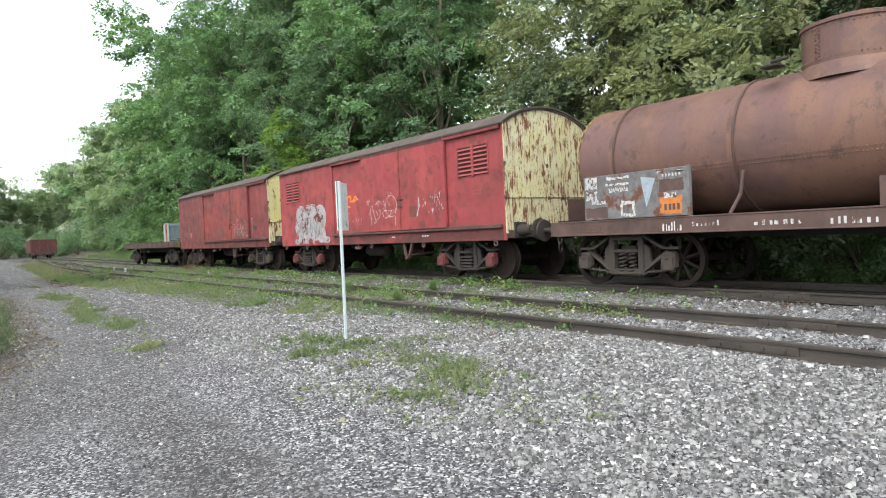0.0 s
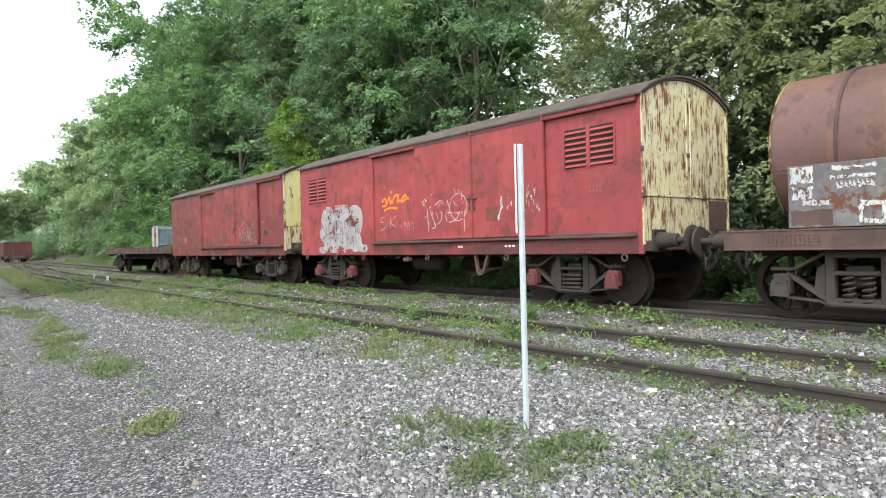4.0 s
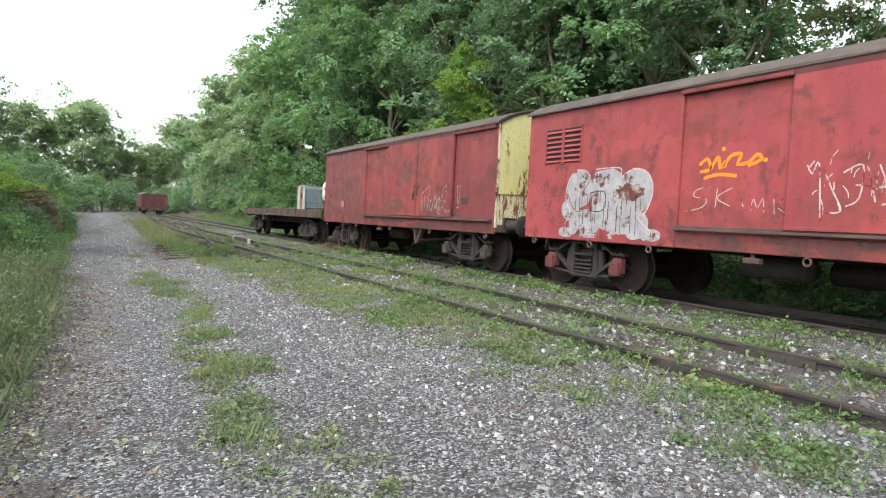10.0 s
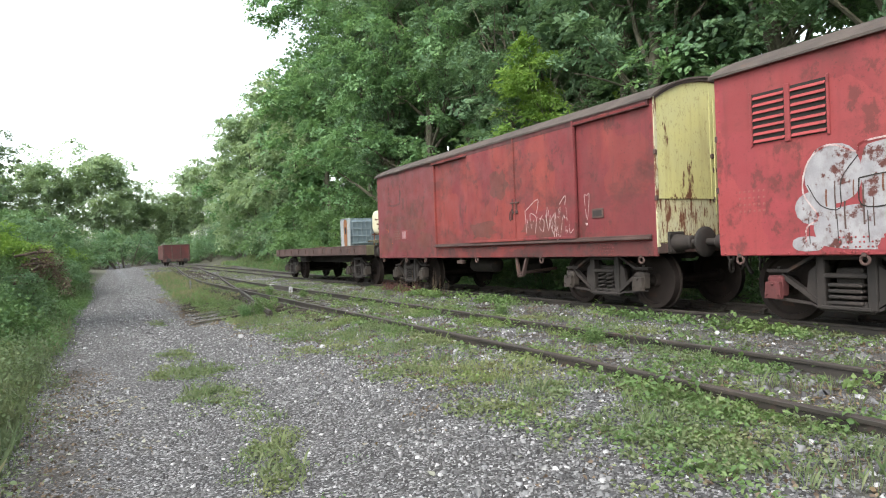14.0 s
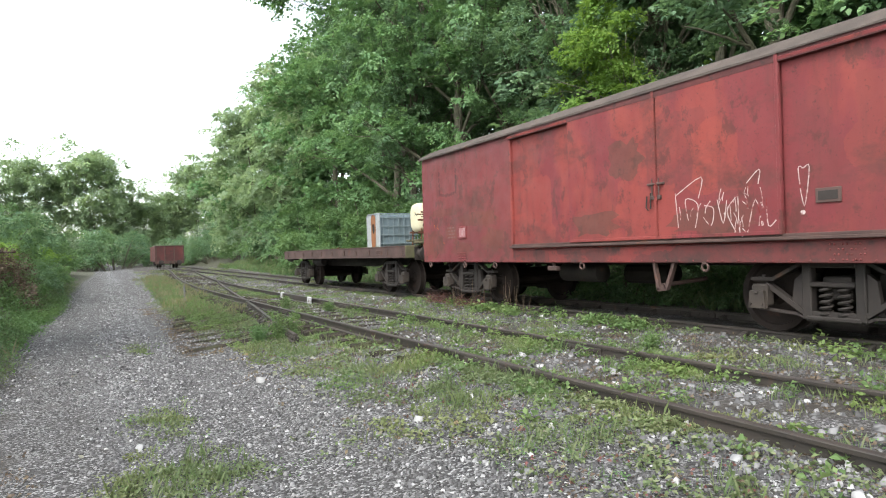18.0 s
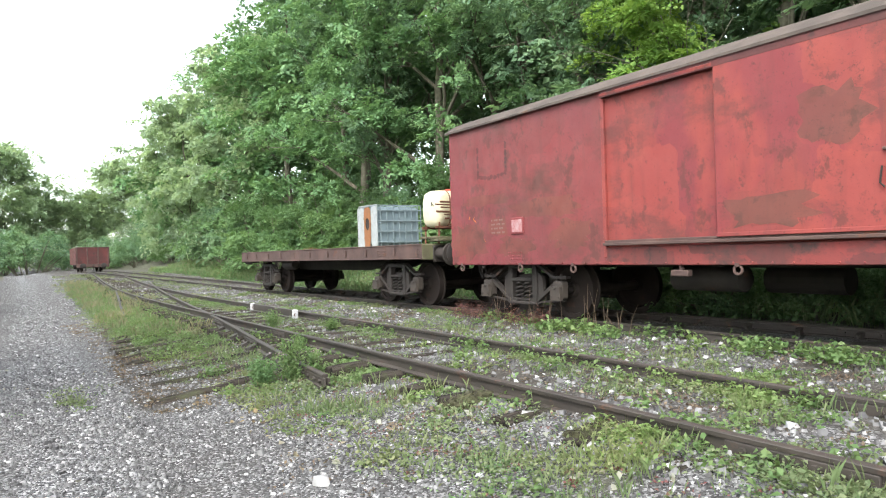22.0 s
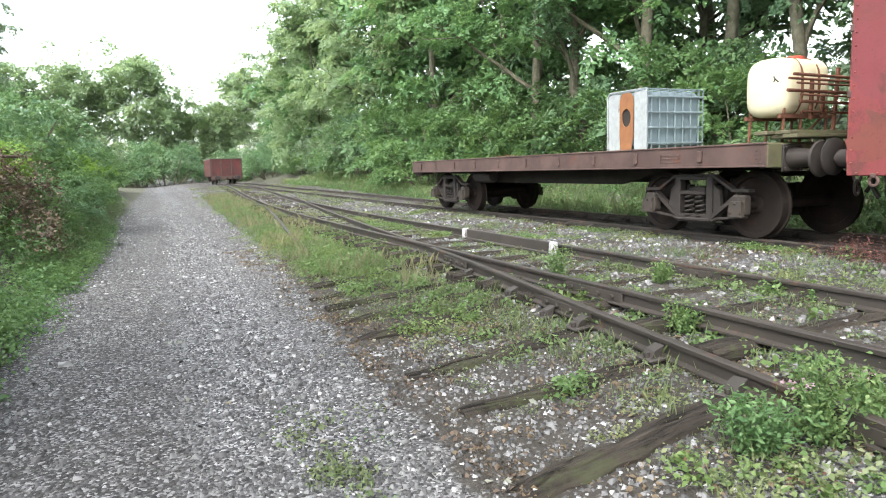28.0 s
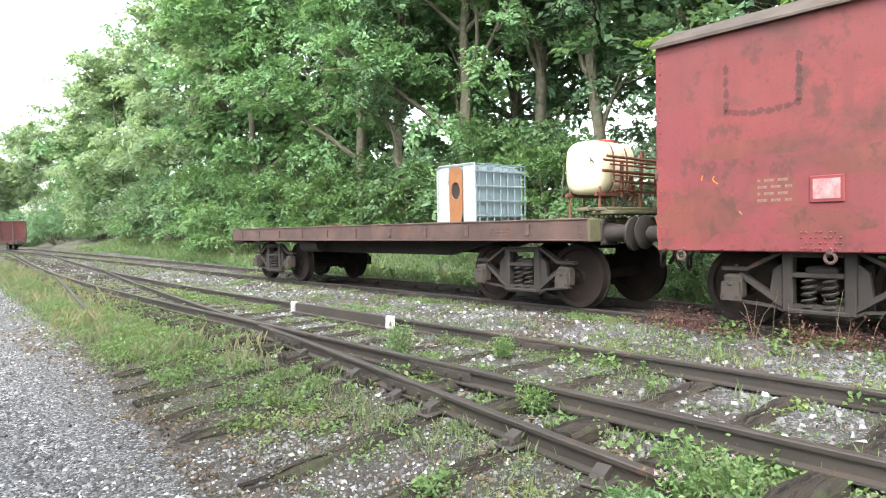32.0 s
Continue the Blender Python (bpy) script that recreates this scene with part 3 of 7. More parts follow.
# ---- tracks ----
RAILSHAPE = [(-0.058, -0.14), (0.058, -0.14), (0.058, -0.125), (0.012, -0.112), (0.010, -0.04), (0.034, -0.032), (0.036, -0.006), (0.028, 0.0), (-0.028, 0.0), (-0.036, -0.006), (-0.034, -0.032), (-0.010, -0.04), (-0.012, -0.112), (-0.058, -0.125)]


def rail_mesh(fx, y0, y1, top, step=1.5):
    k = max(2, int((y1 - y0) / step) + 1)
    ys = [y0 + (y1 - y0) * i / (k - 1) for i in range(k)]
    n = len(RAILSHAPE)
    b = Build()
    vs = []
    for y in ys:
        dz = 0.010 * noise.noise((fx(y) * 0.2, y * 0.22, 7.0)) + rise(y)
        zt = top(y) if callable(top) else top
        vs += [(fx(y) + px, y, zt + dz + pz) for px, pz in RAILSHAPE]
    fs = [tuple(range(n)), tuple((k - 1) * n + i for i in range(n))]
    fs += [(i * n + j, i * n + (j + 1) % n, (i + 1) * n + (j + 1) % n, (i + 1) * n + j) for i in range(k - 1) for j in range(n)]
    return b.add(vs, fs).mesh("rail", RAIL)


def sleeper_mesh(seed, length=2.5, wide=0.25, rough=1.0):
    """A weathered timber: split, worn and rounded unevenly along its length."""
    r = random.Random(seed)
    b = Build()
    k = 15
    ring = []
    for i in range(k):
        x = -length / 2 + length * i / (k - 1) + (r.uniform(-0.03, 0.03) if 0 < i < k - 1 else 0)
        end = i in (0, k - 1)
        w = wide / 2 * (1 - 0.16 * rough * r.random()) * (0.95 if end else 1)
        o = r.uniform(-0.012, 0.012) * rough
        t = -0.02 * rough * r.random() - (0.008 if end else 0)
        s = r.uniform(-0.3, 0.3) * w
        ring.append([(x, -w + o, -0.13), (x, -w * 0.97 + o, t - 0.035 * r.random() - 0.012), (x, -w * 0.6 + o, t), (x, s - 0.012, t - 0.006), (x, s, t - 0.03 * rough * r.random() - 0.006), (x, s + 0.012, t - 0.004), (x, w * 0.62 + o, t - 0.012 * r.random()), (x, w + o, t - 0.04 * r.random() - 0.012), (x, w + o, -0.13)])
    n = len(ring[0])
    fs = [tuple(range(n)), tuple((k - 1) * n + j for j in range(n))]
    fs += [(i * n + j, i * n + (j + 1) % n, (i + 1) * n + (j + 1) % n, (i + 1) * n + j) for i in range(k - 1) for j in range(n)]
    return b.add([p for q in ring for p in q], fs).mesh("sleeper", WOOD)


SLEEPERS = [sleeper_mesh(i) for i in range(5)]
ROTTEN = [sleeper_mesh(20 + i, 1.9, 0.21, 1.5) for i in range(5)]
MOSSY = [me.copy() for me in ROTTEN[:3]]
for me in MOSSY:
    me.materials[0] = MOSSWOOD


def chair_mesh():
    b = Build()
    b.box(-0.17, 0.17, -0.07, 0.07, 0, 0.025, 0.008)
    for s in (-1, 1):
        b.prism([(s * 0.066, 0.02), (s * 0.14, 0.02), (s * 0.11, 0.07), (s * 0.035, 0.095)], -0.04, 0.04, "y")
        b.lathe([(0.02, 0.02), (0.06, 0.02), (0.065, 0.012)], (s * 0.14, 0, 0), "z", 8)
    return b.mesh("rail_chair", RAIL)


def fishplate_mesh():
    b = Build()
    for s in (-1, 1):
        b.box(s * 0.024 - 0.012, s * 0.024 + 0.012, -0.42, 0.42, -0.115, -0.036, 0.005)
        for y in (-0.3, -0.11, 0.11, 0.3):
            b.lathe([(s * 0.036, 0.02), (s * 0.062, 0.02)], (0, y, -0.075), "x", 6)
    return b.mesh("fishplate", RAIL)


CHAIR, FISH = chair_mesh(), fishplate_mesh()


def track(label, fx, top, y0, y1, step, near, joints):
    t = thing("railway_track", (0, 0, 0), label, "railway track", kind="structure")
    for s in (-0.7525, 0.7525):
        part("rail", rail_mesh(lambda y: fx(y) + s, y0, y1, top), t)
    r = random.Random(int(top * 1000))
    y = y0 + 0.3
    i = 0
    while y < y1:
        turn = Matrix.Rotation(radians(r.uniform(-2, 2)), 4, "Z")
        part("sleeper", SLEEPERS[i % 5], t, (fx(y) + r.uniform(-0.06, 0.06), y, top - (0.135 - 0.02 * smooth01(17, 21, y) if fx is x_n else 0.146) + rise(y)), rot=turn)
        if near[0] < y < near[1]:
            for s in (-0.7525, 0.7525):
                part("rail_chair", CHAIR, t, (fx(y) + s, y, top - 0.142 + rise(y)))
        y += step + r.uniform(-0.05, 0.05)
        i += 1
    for j in joints:
        for s in (-0.7525, 0.7525):
            part("fishplate", FISH, t, (fx(j) + s, j + (0.0 if s < 0 else 0.3), top))
    return t


track("rusty running rails on rotten timber sleepers in ballast", x_n, TOP_N, -12, 92, 0.75, (100, 101), (3.1, 14.2, 25.4, 33.6, 45.0))
track("rusty rails under the parked wagons, in weedy ballast", x_t, TOP_T, -12, 92, 0.75, (20, 50), (4.7, 15.0, 27.0, 39.0))

siding = thing("siding_rail", (0, 0, 0), "cut and mossy rail of a lifted siding", "rail", kind="structure")
part("rail", rail_mesh(x_s, 30.0, 37.2, lambda y: 0.29 + 0.12 * smooth01(30, 37, y), 0.6), siding)
part("rail", rail_mesh(lambda y: x_s(y) + 0.05, 37.5, 58, 0.40, 1.0), siding)
part("rail", rail_mesh(lambda y: x_s(y) - 1.46, 41.5, 58, lambda y: 0.2 + 0.16 * smooth01(41, 48, y), 1.0), siding)
for y in (30.35, 33.4, 36.2):
    part("fishplate", FISH, siding, (x_s(y), y, 0.29 + 0.12 * smooth01(30, 37, y)), rot=Matrix.Rotation(radians(-5), 4, "Z"))
for i, (y, lo, turn) in enumerate(((31.28, 3.45, 5), (32.12, 3.72, -4), (33.02, 3.70, 2), (33.62, 3.58, -3), (34.3, 3.72, 3), (34.95, 3.70, 1), (35.6, 3.78, -2), (36.3, 3.76, 2), (37.0, 3.95, 1), (37.7, 4.05, 2))):
    hi = x_s(y) + 0.36 + 0.14 * (i % 3)
    xa, ln = (lo + hi) / 2, (hi - lo) / 1.9
    ob = thing("old_sleeper", (xa, y, ground_z(xa, y) + (0.062, 0.044, 0.054, 0.034)[i % 4]), "rotten dark timber sleeper of the lifted siding in weedy soil", "sleeper", "lifted siding sleepers", data=ROTTEN[(i * 2) % 5])
    ob.matrix_basis = ob.matrix_basis @ Matrix.Rotation(radians(turn), 4, "Z") @ Matrix.Rotation(-math.atan2(ground_z(hi - 0.2, y) - ground_z(lo + 0.1, y), hi - lo - 0.3), 4, "Y") @ Matrix.Rotation(radians((i * 37 % 5) - 2), 4, "X") @ Matrix.Diagonal((ln, 1.2 if i < 4 else 1.05, 1.0, 1))
    part("rail_chair", CHAIR, ob, ((x_s(y) - xa) / ln, 0, -0.012), "rusty iron rail chair")
for i, (x, y, turn, ln) in enumerate(((5.62, 28.1, 12, 0.62), (5.55, 29.1, 6, 0.45), (5.6, 26.7, 8, 0.42))):
    ob = thing("old_sleeper", (x, y, ground_z(x, y) + (0.085, 0.04, 0.05)[i]), "short mossy stub of an old timber sleeper beside the rail", "sleeper", "sleeper stubs", data=MOSSY[i % 3])
    ob.matrix_basis = ob.matrix_basis @ Matrix.Rotation(radians(turn), 4, "Z") @ Matrix.Diagonal((ln / 1.9, 1.1, 1.2, 1))

# check rail beside the far rail, with white end blocks
b = Build()
b.box(-0.03, 0.03, -1.28, 1.28, -0.15, 0.02, 0.01)
b.box(-0.09, 0.09, -1.28, 1.28, -0.15, -0.12, 0.008)
check = thing("check_rail", (7.19, 37.6, 0.44), "dark rusty check rail between white-painted end blocks", "check rail", kind="structure", data=b.mesh("check_rail", RAIL))


def white_block(seed):
    r = random.Random(seed)
    b = Build().box(-0.055, 0.055, -0.05, 0.05, -0.12, 0.075, 0.022)
    b.v = [(x * r.uniform(0.85, 1.1), y * r.uniform(0.8, 1.15), z * r.uniform(0.9, 1.06)) for x, y, z in b.v]
    return b.mesh("white_block", PEEL)


for i, (x, y) in enumerate(((7.17, 36.25), (7.17, 38.95))):
    thing("white_block", (x, y, 0.40), "white-painted stone block at the end of a check rail", "stone block", "white blocks", turn=8 * i, data=white_block(i))


# ---- wagons ----
def wheel_mesh(spoked=False):
    b = Build()
    r = 0.46
    if spoked:
        n, rim = 36, [(-0.065, r - 0.085), (-0.065, r), (0.05, r - 0.01), (0.065, r - 0.02), (0.065, r - 0.085), (0.02, r - 0.09), (-0.02, r - 0.09), (-0.065, r - 0.085)]
        hub = [(-0.08, 0.06), (-0.07, 0.10), (-0.02, 0.10), (0.02, 0.10), (0.07, 0.10), (0.09, 0.06)]
        vs = [(a, q * math.cos(2 * math.pi * k / n), q * math.sin(2 * math.pi * k / n)) for a, q in rim + hub for k in range(n)]
        def at(ring, k):
            return ring * n + k % n
        fs = [(at(i, k), at(i, k + 1), at(i + 1, k + 1), at(i + 1, k)) for i in (*range(7), *range(8, 13)) for k in range(n)]
        fs += [tuple(at(8, k) for k in range(n))[::-1], tuple(at(13, k) for k in range(n))]
        for k in range(0, n, 4):
            for h, w in ((10, 6), (11, 5)):
                fs.append((at(h, k - 1), at(h, k), at(h, k + 1), at(h, k + 2), at(w, k + 1), at(w, k)))
            fs += [(at(10, k - 1), at(11, k - 1), at(5, k), at(6, k)), (at(10, k + 2), at(11, k + 2), at(5, k + 1), at(6, k + 1))]
        b.add(vs, fs)
    else:
        b.lathe([(-0.08, 0.05), (-0.075, 0.10), (-0.02, 0.13), (-0.02, r - 0.09), (-0.065, r - 0.075), (-0.065, r - 0.005), (0.04, r), (0.05, r + 0.028), (0.07, r + 0.03), (0.075, r - 0.07), (0.02, r - 0.10), (0.02, 0.13), (0.07, 0.10), (0.08, 0.05)], (0, 0, 0), "x", 32)
    return b.mesh("wheel", WHEEL, True)


def flat_bar(b, pts, x0, x1, t=0.035):
    """A flat iron bar that follows points of y and z, t thick and as wide as x0 to x1."""
    for (ya, za), (yb, zb) in zip(pts, pts[1:]):
        d = Vector((yb - ya, zb - za)).normalized() * (t / 2)
        nx = (-d.y, d.x)
        b.prism([(ya - d.x * 0.3 + nx[0], za - d.y * 0.3 + nx[1]), (yb + d.x * 0.3 + nx[0], zb + d.y * 0.3 + nx[1]), (yb + d.x * 0.3 - nx[0], zb + d.y * 0.3 - nx[1]), (ya - d.x * 0.3 - nx[0], za - d.y * 0.3 - nx[1])], x0, x1)
    return b


def coil(turns=5, r=0.062, wire=0.017, h=0.34):
    k = turns * 10
    pts = [(r * math.cos(2 * math.pi * i / 10), r * math.sin(2 * math.pi * i / 10), h * i / k) for i in range(k + 1)]
    return Build().tube(pts, wire, 6)


def bogie(parent, yc, iron, box_paint, spoked=False, base=1.75):
    h = base / 2
    def bolster():
        b = Build()
        b.box(-1.0, 1.0, -0.16, 0.16, 0.44, 0.70, 0.02)
        b.lathe([(0.70, 0.22), (0.80, 0.22), (0.84, 0.16)], (0, 0, 0), "z", 16)
        for s in (-1, 1):
            b.box(-0.62, 0.62, s * 0.46 - 0.05, s * 0.46 + 0.05, 0.30, 0.42, 0.015)
            b.box(-0.99, 0.99, s * (h - 0.42) - 0.04, s * (h - 0.42) + 0.04, 0.28, 0.37, 0.01)
            for t in (-1, 1):
                b.prism([(s * (h - 0.50), 0.22), (s * (h - 0.42), 0.22), (s * (h - 0.45), 0.72), (s * (h - 0.52), 0.72)], t * 0.75 - 0.05, t * 0.75 + 0.05)
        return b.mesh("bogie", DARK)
    root = part("bogie", shared("bolster" + str(base), bolster), parent, (0, yc, 0))
    def frame_side():
        b = Build()
        flat_bar(b, [(-h - 0.14, 0.66), (-h + 0.14, 0.66), (-0.36, 0.86), (0.36, 0.86), (h - 0.14, 0.66), (h + 0.14, 0.66)], -0.05, 0.05, 0.04)
        flat_bar(b, [(-h + 0.06, 0.60), (-0.34, 0.28), (0.34, 0.28), (h - 0.06, 0.60)], -0.045, 0.045, 0.055)
        flat_bar(b, [(-h - 0.05, 0.30), (-0.42, 0.26), (-0.3, 0.20), (0.3, 0.20), (0.42, 0.26), (h + 0.05, 0.30)], -0.035, 0.035, 0.03)
        for s in (-1, 1):
            b.box(-0.06, 0.06, s * 0.30 - 0.055, s * 0.30 + 0.055, 0.21, 0.86, 0.012)
            b.prism([(s * 0.36, 0.26), (s * 0.50, 0.36), (s * 0.46, 0.66), (s * 0.36, 0.74)], -0.03, 0.03)
        b.box(-0.07, 0.07, -0.26, 0.26, 0.80, 0.86, 0.01)
        b.box(-0.075, 0.075, -0.25, 0.25, 0.585, 0.64, 0.012)
        b.box(-0.08, 0.08, -0.30, 0.30, 0.205, 0.255, 0.012)
        for y in (-h, -0.3, 0.3, h):
            b.lathe([(0.86, 0.022), (0.90, 0.022)] if abs(y) < 0.5 else [(0.67, 0.022), (0.71, 0.022)], (0, y, 0), "z", 6)
        return b.mesh("side_frame", iron)
    def ax_box():
        b = Build()
        b.box(-0.08, 0.08, -0.105, 0.105, -0.13, 0.14, 0.025)
        b.prism([(-0.115, -0.15), (0.115, -0.15), (0.095, 0.06), (-0.095, 0.06)], -0.125, -0.07)
        b.box(-0.145, -0.12, -0.025, 0.025, 0.02, 0.05, 0.008)
        for y in (-0.08, 0.08):
            b.lathe([(-0.14, 0.013), (-0.12, 0.013)], (0, y, -0.1), "x", 6)
        return b.mesh("axle_box", box_paint)
    for s in (-1, 1):
        flip = Matrix.Rotation(math.pi, 4, "Z") if s > 0 else Matrix()
        part("side_frame", shared("frame" + iron.name + str(base), frame_side), root, (s * 1.02, 0, 0))
        for z in (0.29, 0.36, 0.43, 0.50) if box_paint is PINK else ():
            part("spring_plate", shared("plate", lambda: Build().box(-0.07, 0.07, -0.2, 0.2, -0.022, 0.022, 0.012).mesh("spring_plate", IRON)), root, (s * 1.03, 0, z))
        for y in () if box_paint is PINK else (-0.105, 0.105):
            part("coil_spring", shared("coil" + iron.name, lambda: coil().mesh("coil_spring", iron, True)), root, (s * 1.02, y, 0.25))
        for y in (-h, h):
            part("axle_box", shared("axbox" + box_paint.name, ax_box), root, (s * 1.05, y, 0.46), rot=flip)
            part("wheel", shared("wheel" + str(spoked), lambda: wheel_mesh(spoked)), root, (s * 0.7525, y, 0.46), rot=Matrix.Rotation(math.pi, 4, "Z") if s > 0 else Matrix())
    for y in (-h, h):
        part("axle", shared("axle", lambda: Build().tube([(-0.95, 0, 0), (0.95, 0, 0)], 0.075, 12).mesh("axle", WHEEL, True)), root, (0, y, 0.46))
    return root


def buffer_mesh(mat):
    b = Build()
    b.box(-0.17, 0.17, -0.035, 0.0, -0.17, 0.17, 0.01)
    b.lathe([(-0.03, 0.135), (-0.10, 0.125), (-0.30, 0.10), (-0.33, 0.105), (-0.35, 0.085), (-0.35, 0.05), (-0.57, 0.05)], (0, 0, 0), "y", 16)
    b.lathe([(-0.555, 0.06), (-0.56, 0.215), (-0.585, 0.225), (-0.605, 0.20), (-0.612, 0.10)], (0, 0, 0), "y", 24)
    for x in (-0.13, 0.13):
        for z in (-0.13, 0.13):
            b.lathe([(-0.055, 0.02), (-0.03, 0.02)], (x, 0, z), "y", 6)
    return b.mesh("buffer", mat, True)


def hook_mesh():
    b = Build()
    b.box(-0.04, 0.04, -0.25, 0.0, -0.05, 0.05, 0.012)
    b.tube([(0, -0.22, 0.0), (0, -0.34, 0.0), (0, -0.40, 0.05), (0, -0.38, 0.12), (0, -0.31, 0.13)], 0.032, 8)
    for i in range(3):
        z, w = -0.06 - 0.16 * i, 0.05
        m = [(0 if i % 2 else w * c, (-0.30 + (w * c if i % 2 else 0)), z + 0.10 * s) for c, s in ((math.cos(2 * math.pi * q / 12), math.sin(2 * math.pi * q / 12)) for q in range(13))]
        b.tube(m, 0.019, 6, False)
    return b.mesh("coupling_hook", IRON, True)


def hose_mesh():
    return Build().tube([(0.45, 0.06, 0.12), (0.45, -0.18, 0.10), (0.46, -0.26, -0.10), (0.47, -0.20, -0.34), (0.47, -0.12, -0.46)], 0.028, 8).mesh("brake_hose", DARK, True)


def ends(parent, length, z=1.06, x=0.88, mat=None):
    for y, rot in ((0.0, Matrix()), (length, Matrix.Rotation(math.pi, 4, "Z"))):
        for s in (-1, 1):
            part("buffer", shared("buffer" + (mat or IRON).name, lambda: buffer_mesh(mat or IRON)), parent, (s * x, y, z), rot=rot)
        part("coupling_hook", shared("hook", hook_mesh), parent, (0, y, z - 0.02), rot=rot)
        part("brake_hose", shared("hose", hose_mesh), parent, (0, y, z - 0.02), rot=rot)


def ring_mesh(mat):
    pts = [(0, 0.05 * math.sin(2 * math.pi * q / 14), -0.055 + 0.05 * math.cos(2 * math.pi * q / 14)) for q in range(15)]
    return Build().tube(pts, 0.017, 6, False).box(-0.025, 0.025, -0.03, 0.03, -0.02, 0.03, 0.006).mesh("lashing_ring", mat, True)


def hanger_mesh(mat):
    b = Build()
    flat_bar(b, [(-0.26, 0.0), (-0.09, -0.40), (0.06, -0.42)], -0.03, 0.03, 0.05)
    flat_bar(b, [(0.13, 0.0), (0.05, -0.42)], -0.03, 0.03, 0.045)
    b.tube([(0, 0.0, -0.36), (0.9, 0.0, -0.30)], 0.03, 8)
    return b.mesh("brake_hanger", mat)


EAVE, CROWN, HALF = 3.32, 3.69, 1.27


def arc_z(x, half=1.33, eave=3.29, crown=CROWN):
    rr = (half * half + (crown - eave) ** 2) / (2 * (crown - eave))
    return crown - rr + math.sqrt(max(0.0, rr * rr - x * x))


def arch(z0, half=HALF, drop=0.03, n=15, x0=None, x1=None):
    a, c = (-half if x0 is None else x0), (half if x1 is None else x1)
    top = [(a + (c - a) * i / (n - 1)) for i in range(n)]
    return [(a, z0), *[(x, arc_z(x) - drop) for x in top], (c, z0)]


def rivets(spots, mat, axis="x", r=0.013):
    b = Build()
    for p in spots:
        if axis == "x":
            b.lathe([(0.004, r), (-0.005, r * 0.9), (-0.011, r * 0.4)], p, "x", 6)
        else:
            b.lathe([(0.004, r), (-0.005, r * 0.9), (-0.011, r * 0.4)], p, "y", 6)
    return b.mesh("rivets", mat)


def louvre(parent, y0, y1, z0, z1, x, paint):
    """Two columns of slats over a black sheet that stands for the shade inside."""
    mid = (y0 + y1) / 2
    v = part("vent", Build().box(x - 0.004, x + 0.02, y0, y1, z0, z1).mesh("vent", DARK), parent, label="black sheet standing for the shade behind vent louvres")
    for ya, yb in ((mid - 0.035, mid + 0.035), (y0 - 0.03, y0), (y1, y1 + 0.03)):
        part("vent_frame", Build().box(x - 0.026, x, ya, yb, z0 - 0.03, z1 + 0.03, 0.005).mesh("vent_frame", paint), v)
    n = 7
    w = (y1 - y0) / 2 - 0.06
    slat = Build().prism([(-0.03, -0.030), (-0.025, -0.035), (0.002, 0.002), (-0.004, 0.008)], -w / 2, w / 2, "y").mesh("slat", paint)
    for s in (-1, 1):
        for i in range(n):
            part("slat", slat, v, (x, mid + s * (w / 2 + 0.045), z0 + (z1 - z0) * (i + 0.5) / n))


def ribbon(b, pts, x, wide):
    """A flat painted stroke on a side at x, through points of y and z."""
    vs = []
    for i, (y, z) in enumerate(pts):
        a, c = pts[max(0, i - 1)], pts[min(len(pts) - 1, i + 1)]
        d = Vector((c[0] - a[0], c[1] - a[1]))
        d = d.normalized() if d.length > 1e-6 else Vector((1, 0))
        k = wide / 2 * (0.75 + 0.4 * abs(math.sin(i * 1.7)))
        vs += [(x, y - d.y * k, z + d.x * k), (x, y + d.y * k, z - d.x * k)]
    b.add(vs, [(2 * i, 2 * i + 1, 2 * i + 3, 2 * i + 2) for i in range(len(pts) - 1)])


